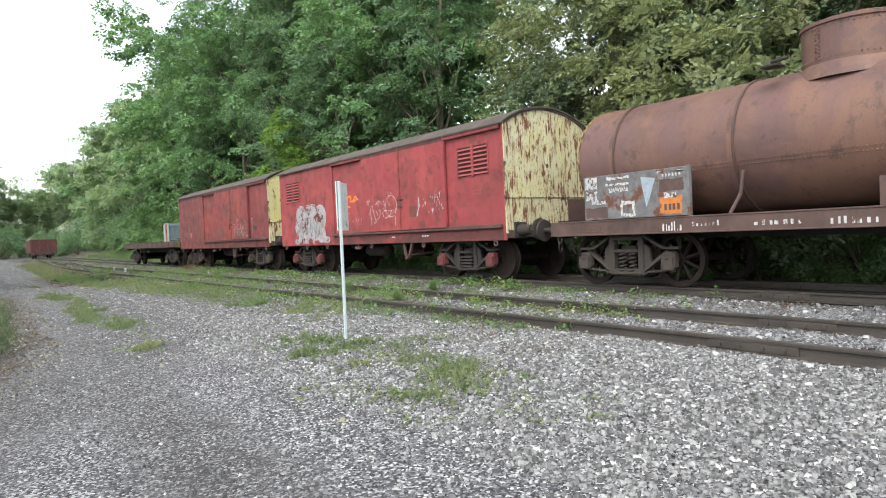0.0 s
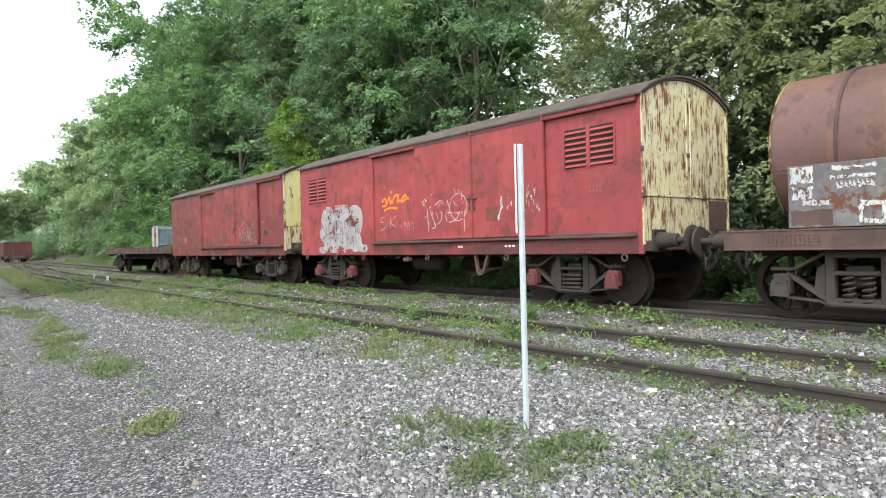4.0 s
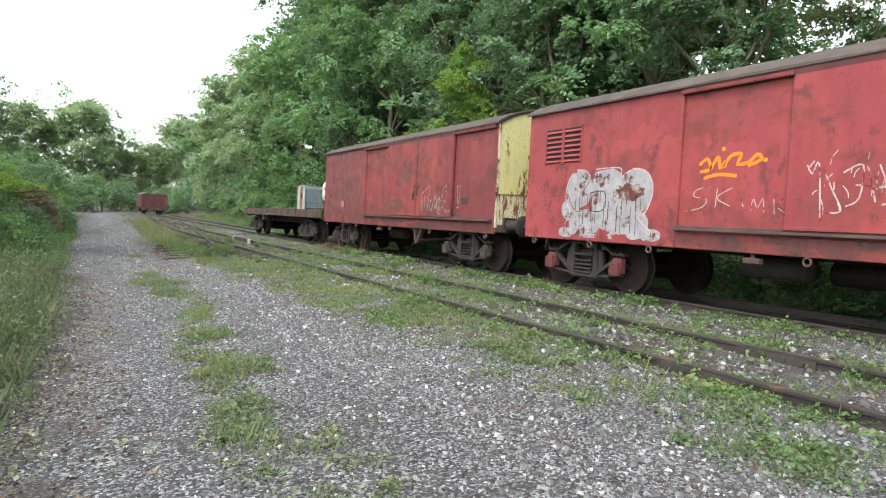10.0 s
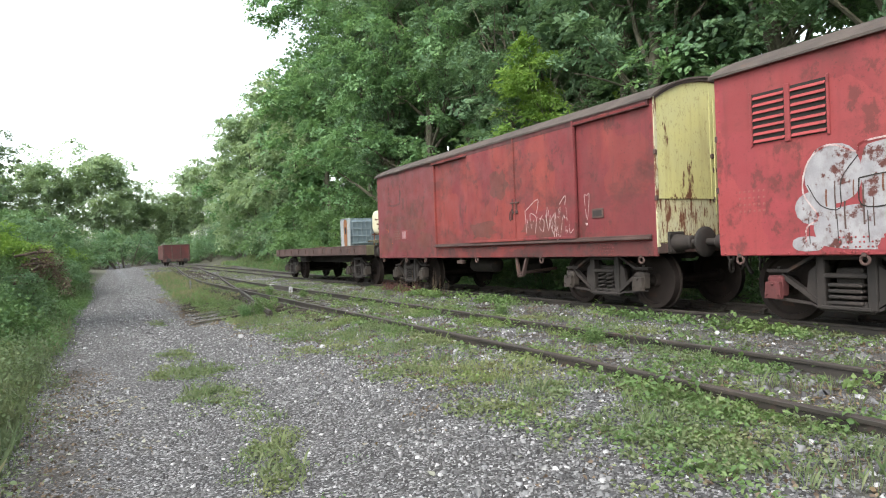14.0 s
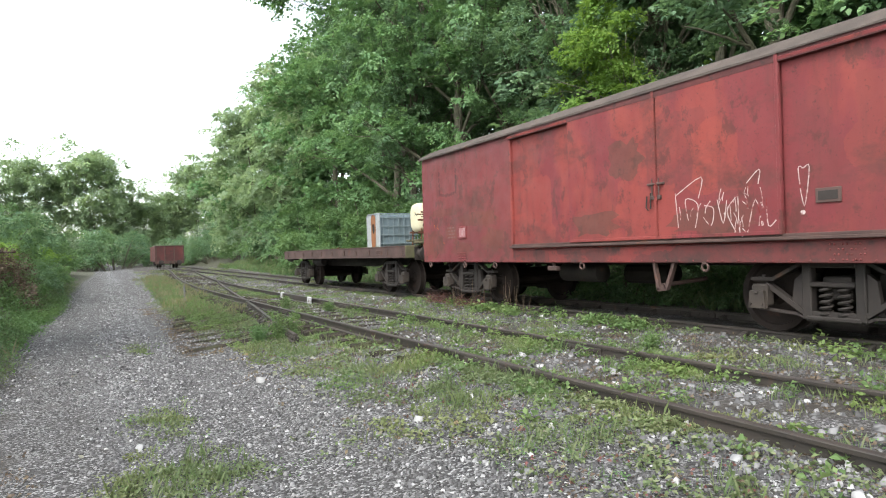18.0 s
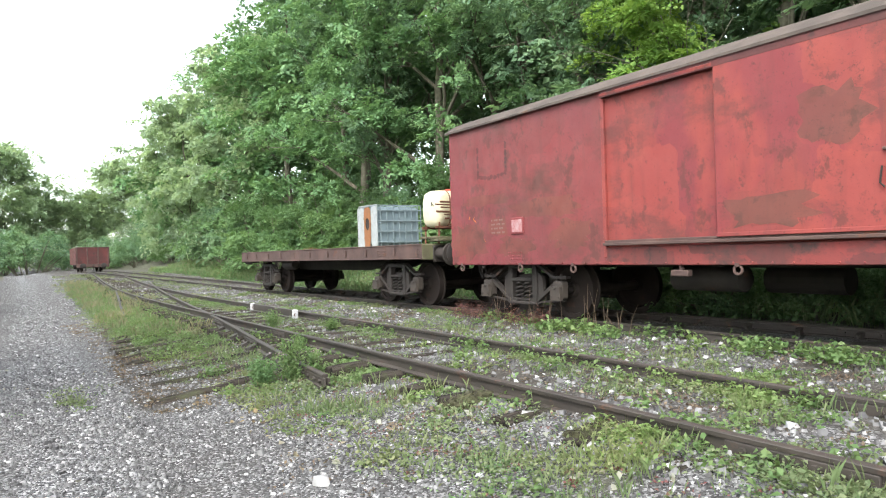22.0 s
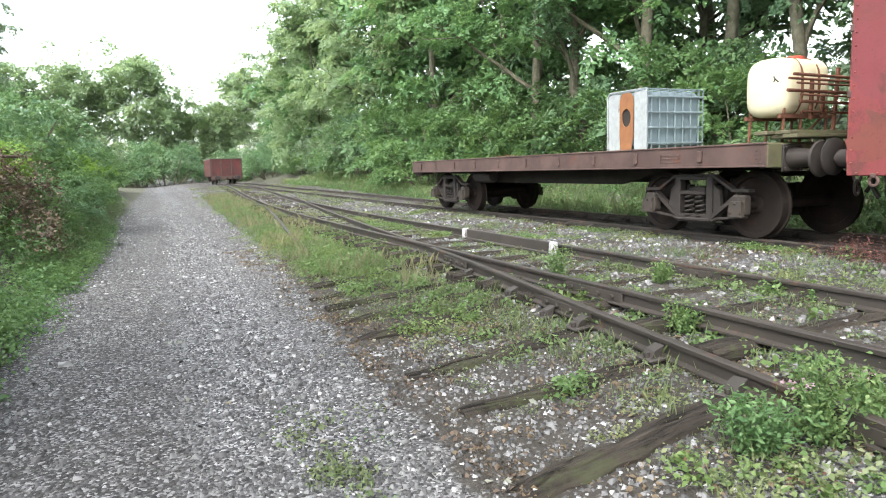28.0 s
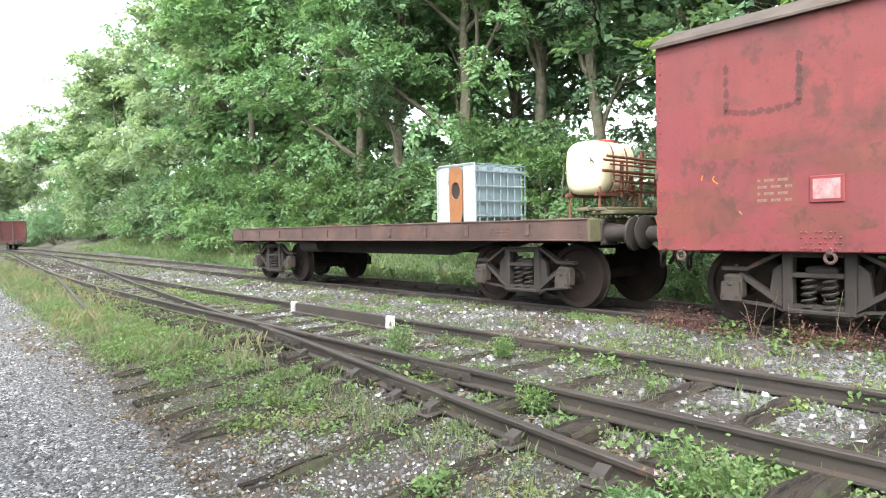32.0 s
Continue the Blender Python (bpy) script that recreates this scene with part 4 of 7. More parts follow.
def box_wagon(near_y, length, paint, end_paint, box_paint, vents, label, doors=(1.93, 3.82, 5.72, 7.48), bogies=(1.57, 1.57), worn=None):
    w = thing("box_wagon", (10.45, near_y, TOP_T), label, "railway wagon", "wagons of the train")
    L, zb = length, 0.86
    worn = worn or paint
    near_paint = end_paint
    d0, d1, d2, d3 = doors
    for nm, args in (("side_wall", (-HALF, -HALF + 0.05, d3, L, zb, EAVE, 0.012)), ("side_panel", (-HALF + 0.02, -HALF + 0.06, 0.07, d0, 1.10, EAVE)), ("door_opening_panel", (-HALF + 0.035, -HALF + 0.065, d0, d3, 1.10, EAVE)), ("sole_plate", (-HALF - 0.004, -HALF + 0.05, 0.07, d3 + 0.01, zb, 1.10, 0.008)), ("corner_post", (-HALF - 0.006, -HALF + 0.05, 0, 0.075, zb, EAVE, 0.008)), ("door_post", (-HALF - 0.012, -HALF + 0.05, d3 - 0.02, d3 + 0.035, zb + 0.1, EAVE - 0.03, 0.006))):
        part(nm, Build().box(*args).mesh(nm, SOLE if nm == "sole_plate" else worn if nm == "side_wall" else paint), w)
    part("side_wall", Build().box(HALF - 0.05, HALF, 0, L, zb, EAVE, 0.012).mesh("side_wall", paint), w)
    # sliding doors with their hoods, bars and track
    for a, c in ((d0, d1), (d1, d2)):
        dr = Build().box(-HALF - 0.045, -HALF + 0.01, a + 0.008, c - 0.008, 1.19, EAVE - 0.05, 0.01)
        door = part("door", dr.mesh("door", paint), w)
        part("edge_strip", Build().box(-HALF - 0.06, -HALF - 0.045, a + 0.008, a + 0.05, 1.24, EAVE - 0.05, 0.004).mesh("edge_strip", paint), door)
        part("foot_strip", Build().box(-HALF - 0.057, -HALF - 0.045, a + 0.01, c - 0.01, 1.19, 1.235, 0.004).mesh("foot_strip", paint), door)
        s = 1 if a == d1 else -1
        e = d1 + s * 0.06
        hb = Build().tube([(-HALF - 0.07, e, 1.76), (-HALF - 0.07, e, 2.04)], 0.010, 6)
        hb.box(-HALF - 0.085, -HALF - 0.04, e - 0.04 if s > 0 else e - 0.09, e + 0.09 if s > 0 else e + 0.04, 1.945, 1.975, 0.006)
        hb.box(-HALF - 0.08, -HALF - 0.04, e - 0.03, e + 0.03, 1.74, 1.80, 0.008)
        part("door_handle", hb.mesh("door_handle", SILL), door, label="rusty iron latch bar")
    for a, c in ((0.09, d0), (d2, d3)):
        part("door_hood", Build().prism([(-HALF - 0.055, EAVE - 0.10), (-HALF + 0.02, EAVE - 0.06), (-HALF + 0.02, EAVE - 0.13), (-HALF - 0.05, EAVE - 0.135)], a, c, "y").mesh("door_hood", paint), w)
    tr = Build().box(-HALF - 0.075, -HALF - 0.004, 0.09, d3, 1.125, 1.165, 0.006).box(-HALF - 0.03, -HALF - 0.004, 0.09, d3, 1.165, 1.20, 0.004)
    part("door_track", tr.mesh("door_track", SILL), w, label="rusty brown door track")
    # ends
    for y, s, nm in ((0.0, 1, "end_wall"), (L, -1, "end_wall")):
        end_paint = near_paint if s > 0 else paint
        low_paint = YELLOW if s > 0 else paint
        ew = part(nm, Build().prism(arch(1.06, x0=-HALF + 0.05, x1=HALF - 0.05), y + 0.025 * s, y + 0.05 * s, "y").mesh(nm, end_paint), w, label="cream yellow end wall streaked with rust" if s > 0 else "dull red end wall")
        for xa, xb in ((-HALF + 0.06, -0.006), (0.006, HALF - 0.06)):
            part("end_door", Build().prism(arch(1.76, x0=xa, x1=xb, n=9, drop=0.075), y + 0.008 * s, y + 0.026 * s, "y").mesh("end_door", end_paint), ew)
        part("lower_flap", Build().box(-HALF + 0.06, HALF - 0.06, min(y + 0.006 * s, y + 0.026 * s), max(y + 0.006 * s, y + 0.026 * s), 1.07, 1.735, 0.006).mesh("lower_flap", low_paint), ew)
        part("hinge_rail", Build().box(-HALF + 0.05, HALF - 0.05, min(y - 0.012 * s, y + 0.01 * s), max(y - 0.012 * s, y + 0.01 * s), 1.735, 1.765, 0.004).mesh("hinge_rail", end_paint), ew)
        part("rust_patch", Build().box(0.62, HALF - 0.08, min(y + 0.001 * s, y + 0.006 * s), max(y + 0.001 * s, y + 0.006 * s), 1.12, 1.70).mesh("rust_patch", SILL), ew, label="brown rusted patch")
        for x in (-HALF + 0.04, HALF - 0.04):
            part("corner_post", Build().box(x - 0.035, x + 0.035, min(y - 0.012 * s, y + 0.05 * s), max(y - 0.012 * s, y + 0.05 * s), 1.0, EAVE, 0.008).mesh("corner_post", low_paint), ew)
        part("cover_strip", Build().box(-0.03, 0.004, min(y - 0.004 * s, y + 0.02 * s), max(y - 0.004 * s, y + 0.02 * s), 1.77, CROWN - 0.09, 0.003).mesh("cover_strip", end_paint), ew)
        part("lock_bar", Build().tube([(0.03, y - 0.03 * s, 1.5), (0.03, y - 0.03 * s, 3.35)], 0.012, 6).mesh("lock_bar", end_paint), ew)
        for x, z in ((0.0, 2.42), (0.05, 2.2), (-HALF + 0.02, 2.45), (-HALF + 0.02, 1.75), (HALF - 0.02, 2.45), (HALF - 0.02, 1.75), (0.03, 1.73), (0.45, 1.74)):
            part("hinge", Build().box(x - 0.03, x + 0.03, y - 0.028 if s > 0 else y - 0.02, y + 0.02 if s > 0 else y + 0.028, z - 0.04, z + 0.04, 0.01).mesh("hinge", SILL), ew)
        part("end_beam", Build().box(-1.26, 1.26, min(y - 0.01 * s, y + 0.14 * s), max(y - 0.01 * s, y + 0.14 * s), 0.90, 1.055, 0.01).mesh("end_beam", SILL), w)
        part("end_arch", Build().add([(x * k, y - 0.02 * s + dy, arc_z(x) - dz) for x in [-HALF + 2 * HALF * i / 16 for i in range(17)] for k, dz, dy in ((1, 0.0, 0), (0.97, 0.07, 0), (0.97, 0.07, 0.06 * s), (1, 0.0, 0.06 * s))], [(4 * i + j, 4 * i + (j + 1) % 4, 4 * i + 4 + (j + 1) % 4, 4 * i + 4 + j) for i in range(16) for j in range(4)]).mesh("end_arch", ROOF), w)
    # roof sheet
    n = 21
    xs = [-1.335 + 2.67 * i / (n - 1) for i in range(n)]
    m = 13
    vs, fs = [], []
    rr = random.Random(int(near_y))
    for j in range(m):
        y = -0.05 + (L + 0.1) * j / (m - 1)
        wav = [0.012 * rr.uniform(-1, 1) for _ in range(2)]
        for i, x in enumerate(xs):
            q = wav[0] if i < 3 else (wav[1] if i > n - 4 else 0)
            vs.append((x, y, arc_z(x) + q))
    for j in range(m):
        y = -0.05 + (L + 0.1) * j / (m - 1)
        for x in xs:
            vs.append((x, y, arc_z(x) - 0.03))
    o = n * m
    for j in range(m - 1):
        for i in range(n - 1):
            fs.append((j * n + i, j * n + i + 1, (j + 1) * n + i + 1, (j + 1) * n + i))
            fs.append((o + j * n + i, o + (j + 1) * n + i, o + (j + 1) * n + i + 1, o + j * n + i + 1))
        for i in (0, n - 1):
            fs.append((j * n + i, (j + 1) * n + i, o + (j + 1) * n + i, o + j * n + i))
    for j in (0, m - 1):
        for i in range(n - 1):
            fs.append((j * n + i, o + j * n + i, o + j * n + i + 1, j * n + i + 1))
    part("roof", Build().add(vs, fs).mesh("roof", ROOF, True), w, label="grey-brown tarred curved roof")
    # Cant rail below the eave; the roof's shade is put into its dark maroon.
    part("shaded_cant_rail", Build().prism([(-1.318, 3.17), (-1.272, 3.16), (-1.272, 3.275), (-1.318, 3.268)], 0.05, d3, "y").mesh("shaded_cant_rail", MAROON), w)
    # underframe
    u = Build().box(-1.2, 1.2, 0.1, L - 0.1, 0.97, 1.08)
    for x in (-0.4, 0.4):
        u.box(x - 0.06, x + 0.06, 0.1, L - 0.1, 0.80, 0.97)
    for y in (2.9, 5.6, 8.2):
        u.box(-1.2, 1.2, y, y + 0.12, 0.84, 0.97)
    u.lathe([(4.9, 0.18), (5.9, 0.18)], (0.3, 0, 0.62), "y", 14)
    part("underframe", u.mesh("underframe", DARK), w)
    part("reservoir", Build().lathe([(-0.55, 0.10), (-0.5, 0.17), (0.5, 0.17), (0.55, 0.10)], (-0.45, 6.3, 0.66), "y", 14).mesh("reservoir", IRON, True), w)
    spots = [(-HALF - 0.004, y + 0.045 * k, z) for y in (0.95, L - 2.0) for k in range(9) for z in (0.90, 0.955, 1.01, 1.065) if (k * 7 + int(z * 1000)) % 3]
    spots += [(-HALF - 0.004, 0.15 + 0.23 * k, 0.89) for k in range(int(L / 0.23))]
    spots += [(-HALF - 0.002, L - 0.05, 1.0 + 0.14 * k) for k in range(16)]
    tagged(part("rivets", rivets(spots, paint), w), kind="stuff")
    ring = shared("ring", lambda: ring_mesh(SILL))
    for y in (0.35, 2.97, 5.40, 8.0, L - 1.9, L - 0.3):
        part("lashing_ring", ring, w, (-HALF + 0.02, y, 0.86))
    hang = shared("hanger" + paint.name, lambda: hanger_mesh(SILL))
    for y in (3.75,):
        part("brake_hanger", hang, w, (-HALF + 0.06, y, 0.90))
    part("step_bracket", Build().box(-HALF, -HALF + 0.1, 6.05, 6.3, 0.72, 0.80, 0.01).box(-HALF + 0.04, -HALF + 0.07, 6.15, 6.2, 0.78, 0.92).mesh("step_bracket", SILL), w)
    if vents:
        louvre(w, 0.50, 1.50, 2.29, 2.93, -HALF + 0.018, paint)
        louvre(w, L - 1.55, L - 0.57, 2.29, 2.93, -HALF - 0.002, paint)
    ends(w, L)
    bogie(w, bogies[0], IRON, box_paint)
    bogie(w, L - bogies[1], IRON, box_paint)
    return w


w1 = box_wagon(10.0, 11.28, RED, YELLOW, PINK, True, "long faded red box wagon with louvred vents and rusty cream end")
w2 = box_wagon(22.42, 11.08, RED_OLD, YELLOW_CLEAN, IRON_TAN, False, "long dull red steel box wagon with sliding doors and scrawled graffiti", (1.82, 3.70, 5.62, 7.34), (1.42, 1.72), RED_RUSTY)


# flat wagon
def flat_wagon():
    w = thing("flat_wagon", (10.45, 34.5, TOP_T), "rusty brown bogie flat wagon with a bare timber deck", "railway wagon", "wagons of the train")
    L = 11.62
    for s in (-1, 1):
        b = Build().box(s * 1.29 - 0.03, s * 1.29 + 0.03, 0, L, 0.985, 1.265, 0.012)
        sole = part("solebar", b.mesh("solebar", SILL), w)
        for za, zb in ((1.255, 1.28), (0.972, 0.996)):
            part("flange", Build().box(min(s * 1.335, s * 1.24), max(s * 1.335, s * 1.24), 0, L, za, zb, 0.006).mesh("flange", SILL), sole)
        for y in (1.05, 2.35, 3.4, 4.45, 5.6, 6.7, 7.8, 8.9, 10.0, 11.0):
            part("stake_socket", shared("socket", lambda: Build().box(-0.03, 0.0, -0.035, 0.035, -0.08, 0.08, 0.008).mesh("stake_socket", SILL)), sole, (s * 1.325 + (0.05 if s > 0 else 0), y, 1.13))
        if s < 0:
            spots = [(-1.323, 1.45 + 0.06 * k, z) for k in range(7) for z in (1.06, 1.11, 1.16)] + [(-1.323, 0.08 + 0.06 * j, 1.03 + 0.05 * k) for k in range(4) for j in range(2)]
            tagged(part("rivets", rivets(spots, SILL), sole), kind="stuff")
    for y0, y1 in ((-0.01, 0.12), (L - 0.12, L + 0.01)):
        part("end_beam", Build().box(-1.30, 1.30, y0, y1, 0.96, 1.27, 0.012).mesh("end_beam", weathered("mossy_end_beam", (0.10, 0.085, 0.06), (0.09, 0.10, 0.04), (0.05, 0.04, 0.03)) if y0 < 0 else SILL), w)
    r = random.Random(5)
    y, i = 0.14, 0
    while y < L - 0.2:
        wd = 0.2
        pm = shared("deckplank%d" % (i % 4), lambda: Build().box(-1.24, 1.24, 0, wd - 0.012, 0, 0.05, 0.008).mesh("plank", PLANK))
        part("plank", pm, w, (r.uniform(-0.02, 0.02), y, 1.225 + r.uniform(0, 0.012)))
        y += wd
        i += 1
    u = Build()
    for x in (-0.55, 0.55):
        u.box(x - 0.05, x + 0.05, 0.1, L - 0.1, 0.92, 1.21)
        u.prism([(2.6, 0.92), (3.6, 0.70), (L - 3.6, 0.70), (L - 2.6, 0.92)], x - 0.05, x + 0.05)
    for yy in (1.4, 3.9, 5.8, 7.7, L - 1.9):
        u.box(-1.25, 1.25, yy - 0.06, yy + 0.06, 0.98, 1.2)
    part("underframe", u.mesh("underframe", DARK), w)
    part("brake_cylinder", Build().lathe([(0, 0.12), (0.05, 0.15), (0.75, 0.15), (0.8, 0.1)], (-0.95, 7.6, 0.86), "y", 14).mesh("brake_cylinder", IRON, True), w)
    ends(w, L, 1.08)
    bogie(w, 1.42, IRON, IRON_TAN, base=1.68)
    bogie(w, L - 1.87, IRON, IRON_TAN, base=1.72)
    return w


flat = flat_wagon()


# tank wagon
def tank_wagon():
    w = thing("tank_wagon", (10.45, 8.72, TOP_T), "rusty brown riveted tank wagon with a dome and peeling label board", "railway wagon", "wagons of the train")
    L = 9.7
    for s in (-1, 1):
        b = Build().box(s * 1.28 - 0.02, s * 1.28 + 0.02, -L, 0, 0.91, 1.15, 0.01)
        sole = part("solebar", b.mesh("solebar", SILL), w)
        for za, zb in ((1.14, 1.165), (0.90, 0.924)):
            part("flange", Build().box(min(s * 1.31, s * 1.2), max(s * 1.31, s * 1.2), -L, 0, za, zb, 0.005).mesh("flange", SILL), sole)
        if s < 0:
            tagged(part("rivets", rivets([(-1.302, -0.6 - 0.055 * k, z) for k in range(12) for z in (0.97, 1.01, 1.05, 1.09)], SILL), sole), kind="stuff")
    for y0 in (-0.13, -L):
        part("end_beam", Build().box(-1.29, 1.29, y0, y0 + 0.13, 0.90, 1.16, 0.012).mesh("end_beam", SILL), w)
    part("deck", Build().box(-1.2, 1.2, -L + 0.1, -0.1, 1.09, 1.12).mesh("deck", IRON), w)
    R, zc, y1, y0 = 1.03, 2.215, -0.52, -L + 0.52
    prof = [(y0 - 0.22, 0.05), (y0 - 0.2, 0.45), (y0 - 0.12, 0.8), (y0, R - 0.01), (y0, R), (y1, R), (y1, R - 0.01), (y1 + 0.12, 0.8), (y1 + 0.2, 0.45), (y1 + 0.22, 0.05)]
    barrel = part("barrel", Build().lathe(prof, (0, 0, zc), "y", 64).mesh("barrel", TANK, True), w, label="rusty brown riveted tank barrel")
    for y in (y1 - 0.75, y1 - 2.95, y1 - 5.6, y1 - 7.8):
        sm = shared("seam", lambda: Build().lathe([(-0.07, R - 0.005), (-0.07, R + 0.008), (0.07, R + 0.008), (0.07, R - 0.005)], (0, 0, 0), "y", 64).mesh("seam_band", TANK, True))
        part("seam_band", sm, barrel, (0, y, zc))
        st = Build()
        st.lathe([(-0.02, R), (-0.02, R + 0.03), (0.02, R + 0.03), (0.02, R)], (0, 0, 0), "y", 64)
        part("strap", shared("strap", lambda: st.mesh("strap", SILL, True)), barrel, (0, y - 0.04, zc))
    a = radians(252)
    ln = Build()
    for off, rows in ((0.0, 1), ):
        for k in range(int((y1 - y0) / 0.055)):
            for dz in (-0.03, 0.03):
                t = radians(197) + dz
                ln.lathe([(0.0, 0.014), (-0.012, 0.012), (-0.02, 0.005)], (R * math.cos(t), y0 + 0.055 * k, zc + R * math.sin(t)), "x", 5)
    tagged(part("rivets", ln.mesh("rivets", TANK), barrel), kind="stuff")
    rim = Build().lathe([(y1 - 0.012, R + 0.004), (y1 - 0.012, R + 0.016), (y1 + 0.012, R + 0.016), (y1 + 0.012, R - 0.05)], (0, 0, zc), "y", 64)
    part("end_rim", rim.mesh("end_rim", RIM, True), barrel, label="dull yellow painted tank end rim")
    ring = Build()
    for k in range(72):
        t = 2 * math.pi * k / 72
        ring.lathe([(-0.01, 0.014), (0.012, 0.01)], ((R - 0.06) * math.cos(t), y1 + 0.045, zc + (R - 0.06) * math.sin(t)), "y", 5)
    tagged(part("rivets", ring.mesh("rivets", TANK), barrel), kind="stuff")
    dome = part("dome", Build().lathe([(0.75, 0.80), (0.93, 0.74), (0.97, 0.70), (1.49, 0.70), (1.50, 0.725), (1.545, 0.725), (1.60, 0.56), (1.65, 0.3), (1.67, 0.05)], (0, -4.83, zc), "z", 40).mesh("dome", TANK, True), barrel, label="rusty red-brown riveted dome")
    dr = Build()
    for k in range(60):
        t = 2 * math.pi * k / 60
        for z in (1.02, 1.45):
            dr.lathe([(0.0, 0.015), (0.02, 0.008)], (0.70 * math.cos(t), -4.83 + 0.70 * math.sin(t), zc + z), "z", 5)
    for z in range(9):
        dr.lathe([(0.0, 0.015), (-0.018, 0.008)], (-0.67, -4.6, zc + 1.02 + 0.05 * z), "x", 5)
        dr.lathe([(0.0, 0.015), (-0.018, 0.008)], (-0.66, -4.55, zc + 1.04 + 0.05 * z), "x", 5)
    tagged(part("rivets", dr.mesh("rivets", TANK), barrel), kind="stuff")
    part("dome_bracket", Build().box(-0.95, -0.70, -4.16, -3.9, zc + 1.02, zc + 1.05, 0.005).mesh("dome_bracket", IRON), barrel)
    part("dome_pipe", Build().tube([(-0.5, -4.1, zc + 1.2), (-0.5, -3.85, zc + 1.18)], 0.03, 8).mesh("dome_pipe", IRON), barrel)
    for y in (-0.95, -L / 2 - 0.6, -L + 0.95):
        part("saddle", Build().prism([(-0.95, 1.12), (0.95, 1.12), (0.95, 1.55), (0.55, 1.32), (0, 1.21), (-0.55, 1.32), (-0.95, 1.55)], y - 0.06, y + 0.06, "y").mesh("saddle", SILL), w)
    for y in (-3.6, -6.3):
        part("stay", Build().tube([(-1.2, y + 0.08, 1.16), (-1.03, y, 1.45), (-0.99, y - 0.03, 1.80)], 0.028, 8).mesh("stay", SILL), w)
    u = Build()
    for x in (-0.4, 0.4):
        u.box(x - 0.05, x + 0.05, -L + 0.1, -0.1, 0.80, 1.10)
    part("underframe", u.mesh("underframe", DARK), w)
    # label board with peeling patches
    board = part("label_board", Build().box(-1.315, -1.29, -2.90, -0.86, 1.175, 1.935, 0.006).mesh("label_board", BLACKBOARD), w, label="grey label board with peeling white and rusty paint")
    part("board_edge", Build().box(-1.30, -1.22, -2.93, -2.89, 1.16, 1.95, 0.006).mesh("board_edge", BLACKBOARD), board)
    for y in (-2.6, -1.2):
        part("board_stay", Build().box(-1.289, -1.23, y, y + 0.04, 1.1, 1.9).mesh("board_stay", BLACKBOARD), board)
    r = random.Random(8)
    def patch(y0, y1, z0, z1, mat, seed):
        q = random.Random(seed)
        pts = []
        for (ya, za), (yb, zb) in (((y0, z0), (y1, z0)), ((y1, z0), (y1, z1)), ((y1, z1), (y0, z1)), ((y0, z1), (y0, z0))):
            n = max(4, int(math.hypot(yb - ya, zb - za) / 0.022))
            off = 0.0
            for k in range(n):
                off = 0.6 * off + q.uniform(-0.004, 0.016)
                t = k / n
                nx, nz = (zb - za), -(yb - ya)
                ln = math.hypot(nx, nz)
                pts.append((ya + (yb - ya) * t - nx / ln * off, za + (zb - za) * t - nz / ln * off))
        part("paint_patch", Build().prism(pts, -1.3175 - 0.0008 * (seed % 4), -1.316).mesh("paint_patch", mat), board)
    patch(-1.17, -0.88, 1.70, 1.92, PEEL, 1)
    patch(-1.16, -0.90, 1.50, 1.68, PEEL, 2)
    patch(-1.36, -1.02, 1.43, 1.52, PEEL, 3)
    patch(-1.38, -0.88, 1.19, 1.40, SILL, 4)
    patch(-1.84, -1.36, 1.83, 1.90, PEEL, 5)
    patch(-1.84, -1.34, 1.73, 1.79, PEEL, 12)
    patch(-1.82, -1.40, 1.62, 1.68, PEEL, 13)
    patch(-1.95, -1.62, 1.19, 1.48, PEEL, 6)
    patch(-1.90, -1.68, 1.24, 1.42, BLACKBOARD, 15)
    blue = weathered("dull_blue_grey_paint", (0.21, 0.26, 0.31), (0.26, 0.31, 0.35), (0.14, 0.14, 0.14), scale=9)
    part("paint_patch", Build().prism([(-2.06, 1.84), (-2.10, 1.62), (-2.16, 1.34), (-2.24, 1.52), (-2.34, 1.80), (-2.2, 1.82)], -1.3185, -1.316).mesh("paint_patch", blue), board)
    patch(-2.86, -2.40, 1.56, 1.78, SILL, 8)
    patch(-2.82, -2.40, 1.20, 1.50, BOARD_ORANGE, 9)
    patch(-2.72, -2.48, 1.45, 1.56, PEEL, 10)
    patch(-2.85, -2.38, 1.86, 1.90, PEEL, 11)
    for y in (-2.54, -2.62, -2.69, -2.77):
        part("letter_bar", shared("numeral", lambda: Build().box(-1.322, -1.3185, 0, 0.045, 1.27, 1.37).mesh("letter_bar", SILL)), board, (0, y, 0))
    for k in range(9):
        part("letter_bar", shared("smallbar", lambda: Build().box(-1.3205, -1.316, 0, 0.025, 1.66, 1.705).mesh("letter_bar", PEEL)), board, (0, -1.80 + 0.045 * k, 0.008 * (k % 2)))
    for k in range(6):
        part("letter_bar", shared("widebar", lambda: Build().box(-1.3205, -1.316, 0, 0.03, 1.80, 1.85).mesh("letter_bar", PEEL)), board, (0, -2.80 + 0.06 * k, 0))
    for y0, y1, z0, z1 in ((-2.78, -2.42, 0.94, 1.13), (-3.4, -2.95, 1.0, 1.08), (-4.6, -3.9, 0.98, 1.06), (-5.5, -4.9, 0.96, 1.07)):
        for k in range(7):
            a = y0 + (y1 - y0) * (k + r.uniform(0.05, 0.3)) / 7
            part("paint_mark", Build().box(-1.3035, -1.30, a, a + (y1 - y0) / 7 * r.uniform(0.3, 0.62), z0, z0 + (z1 - z0) * r.uniform(0.4, 1)).mesh("paint_mark", PEEL), w)
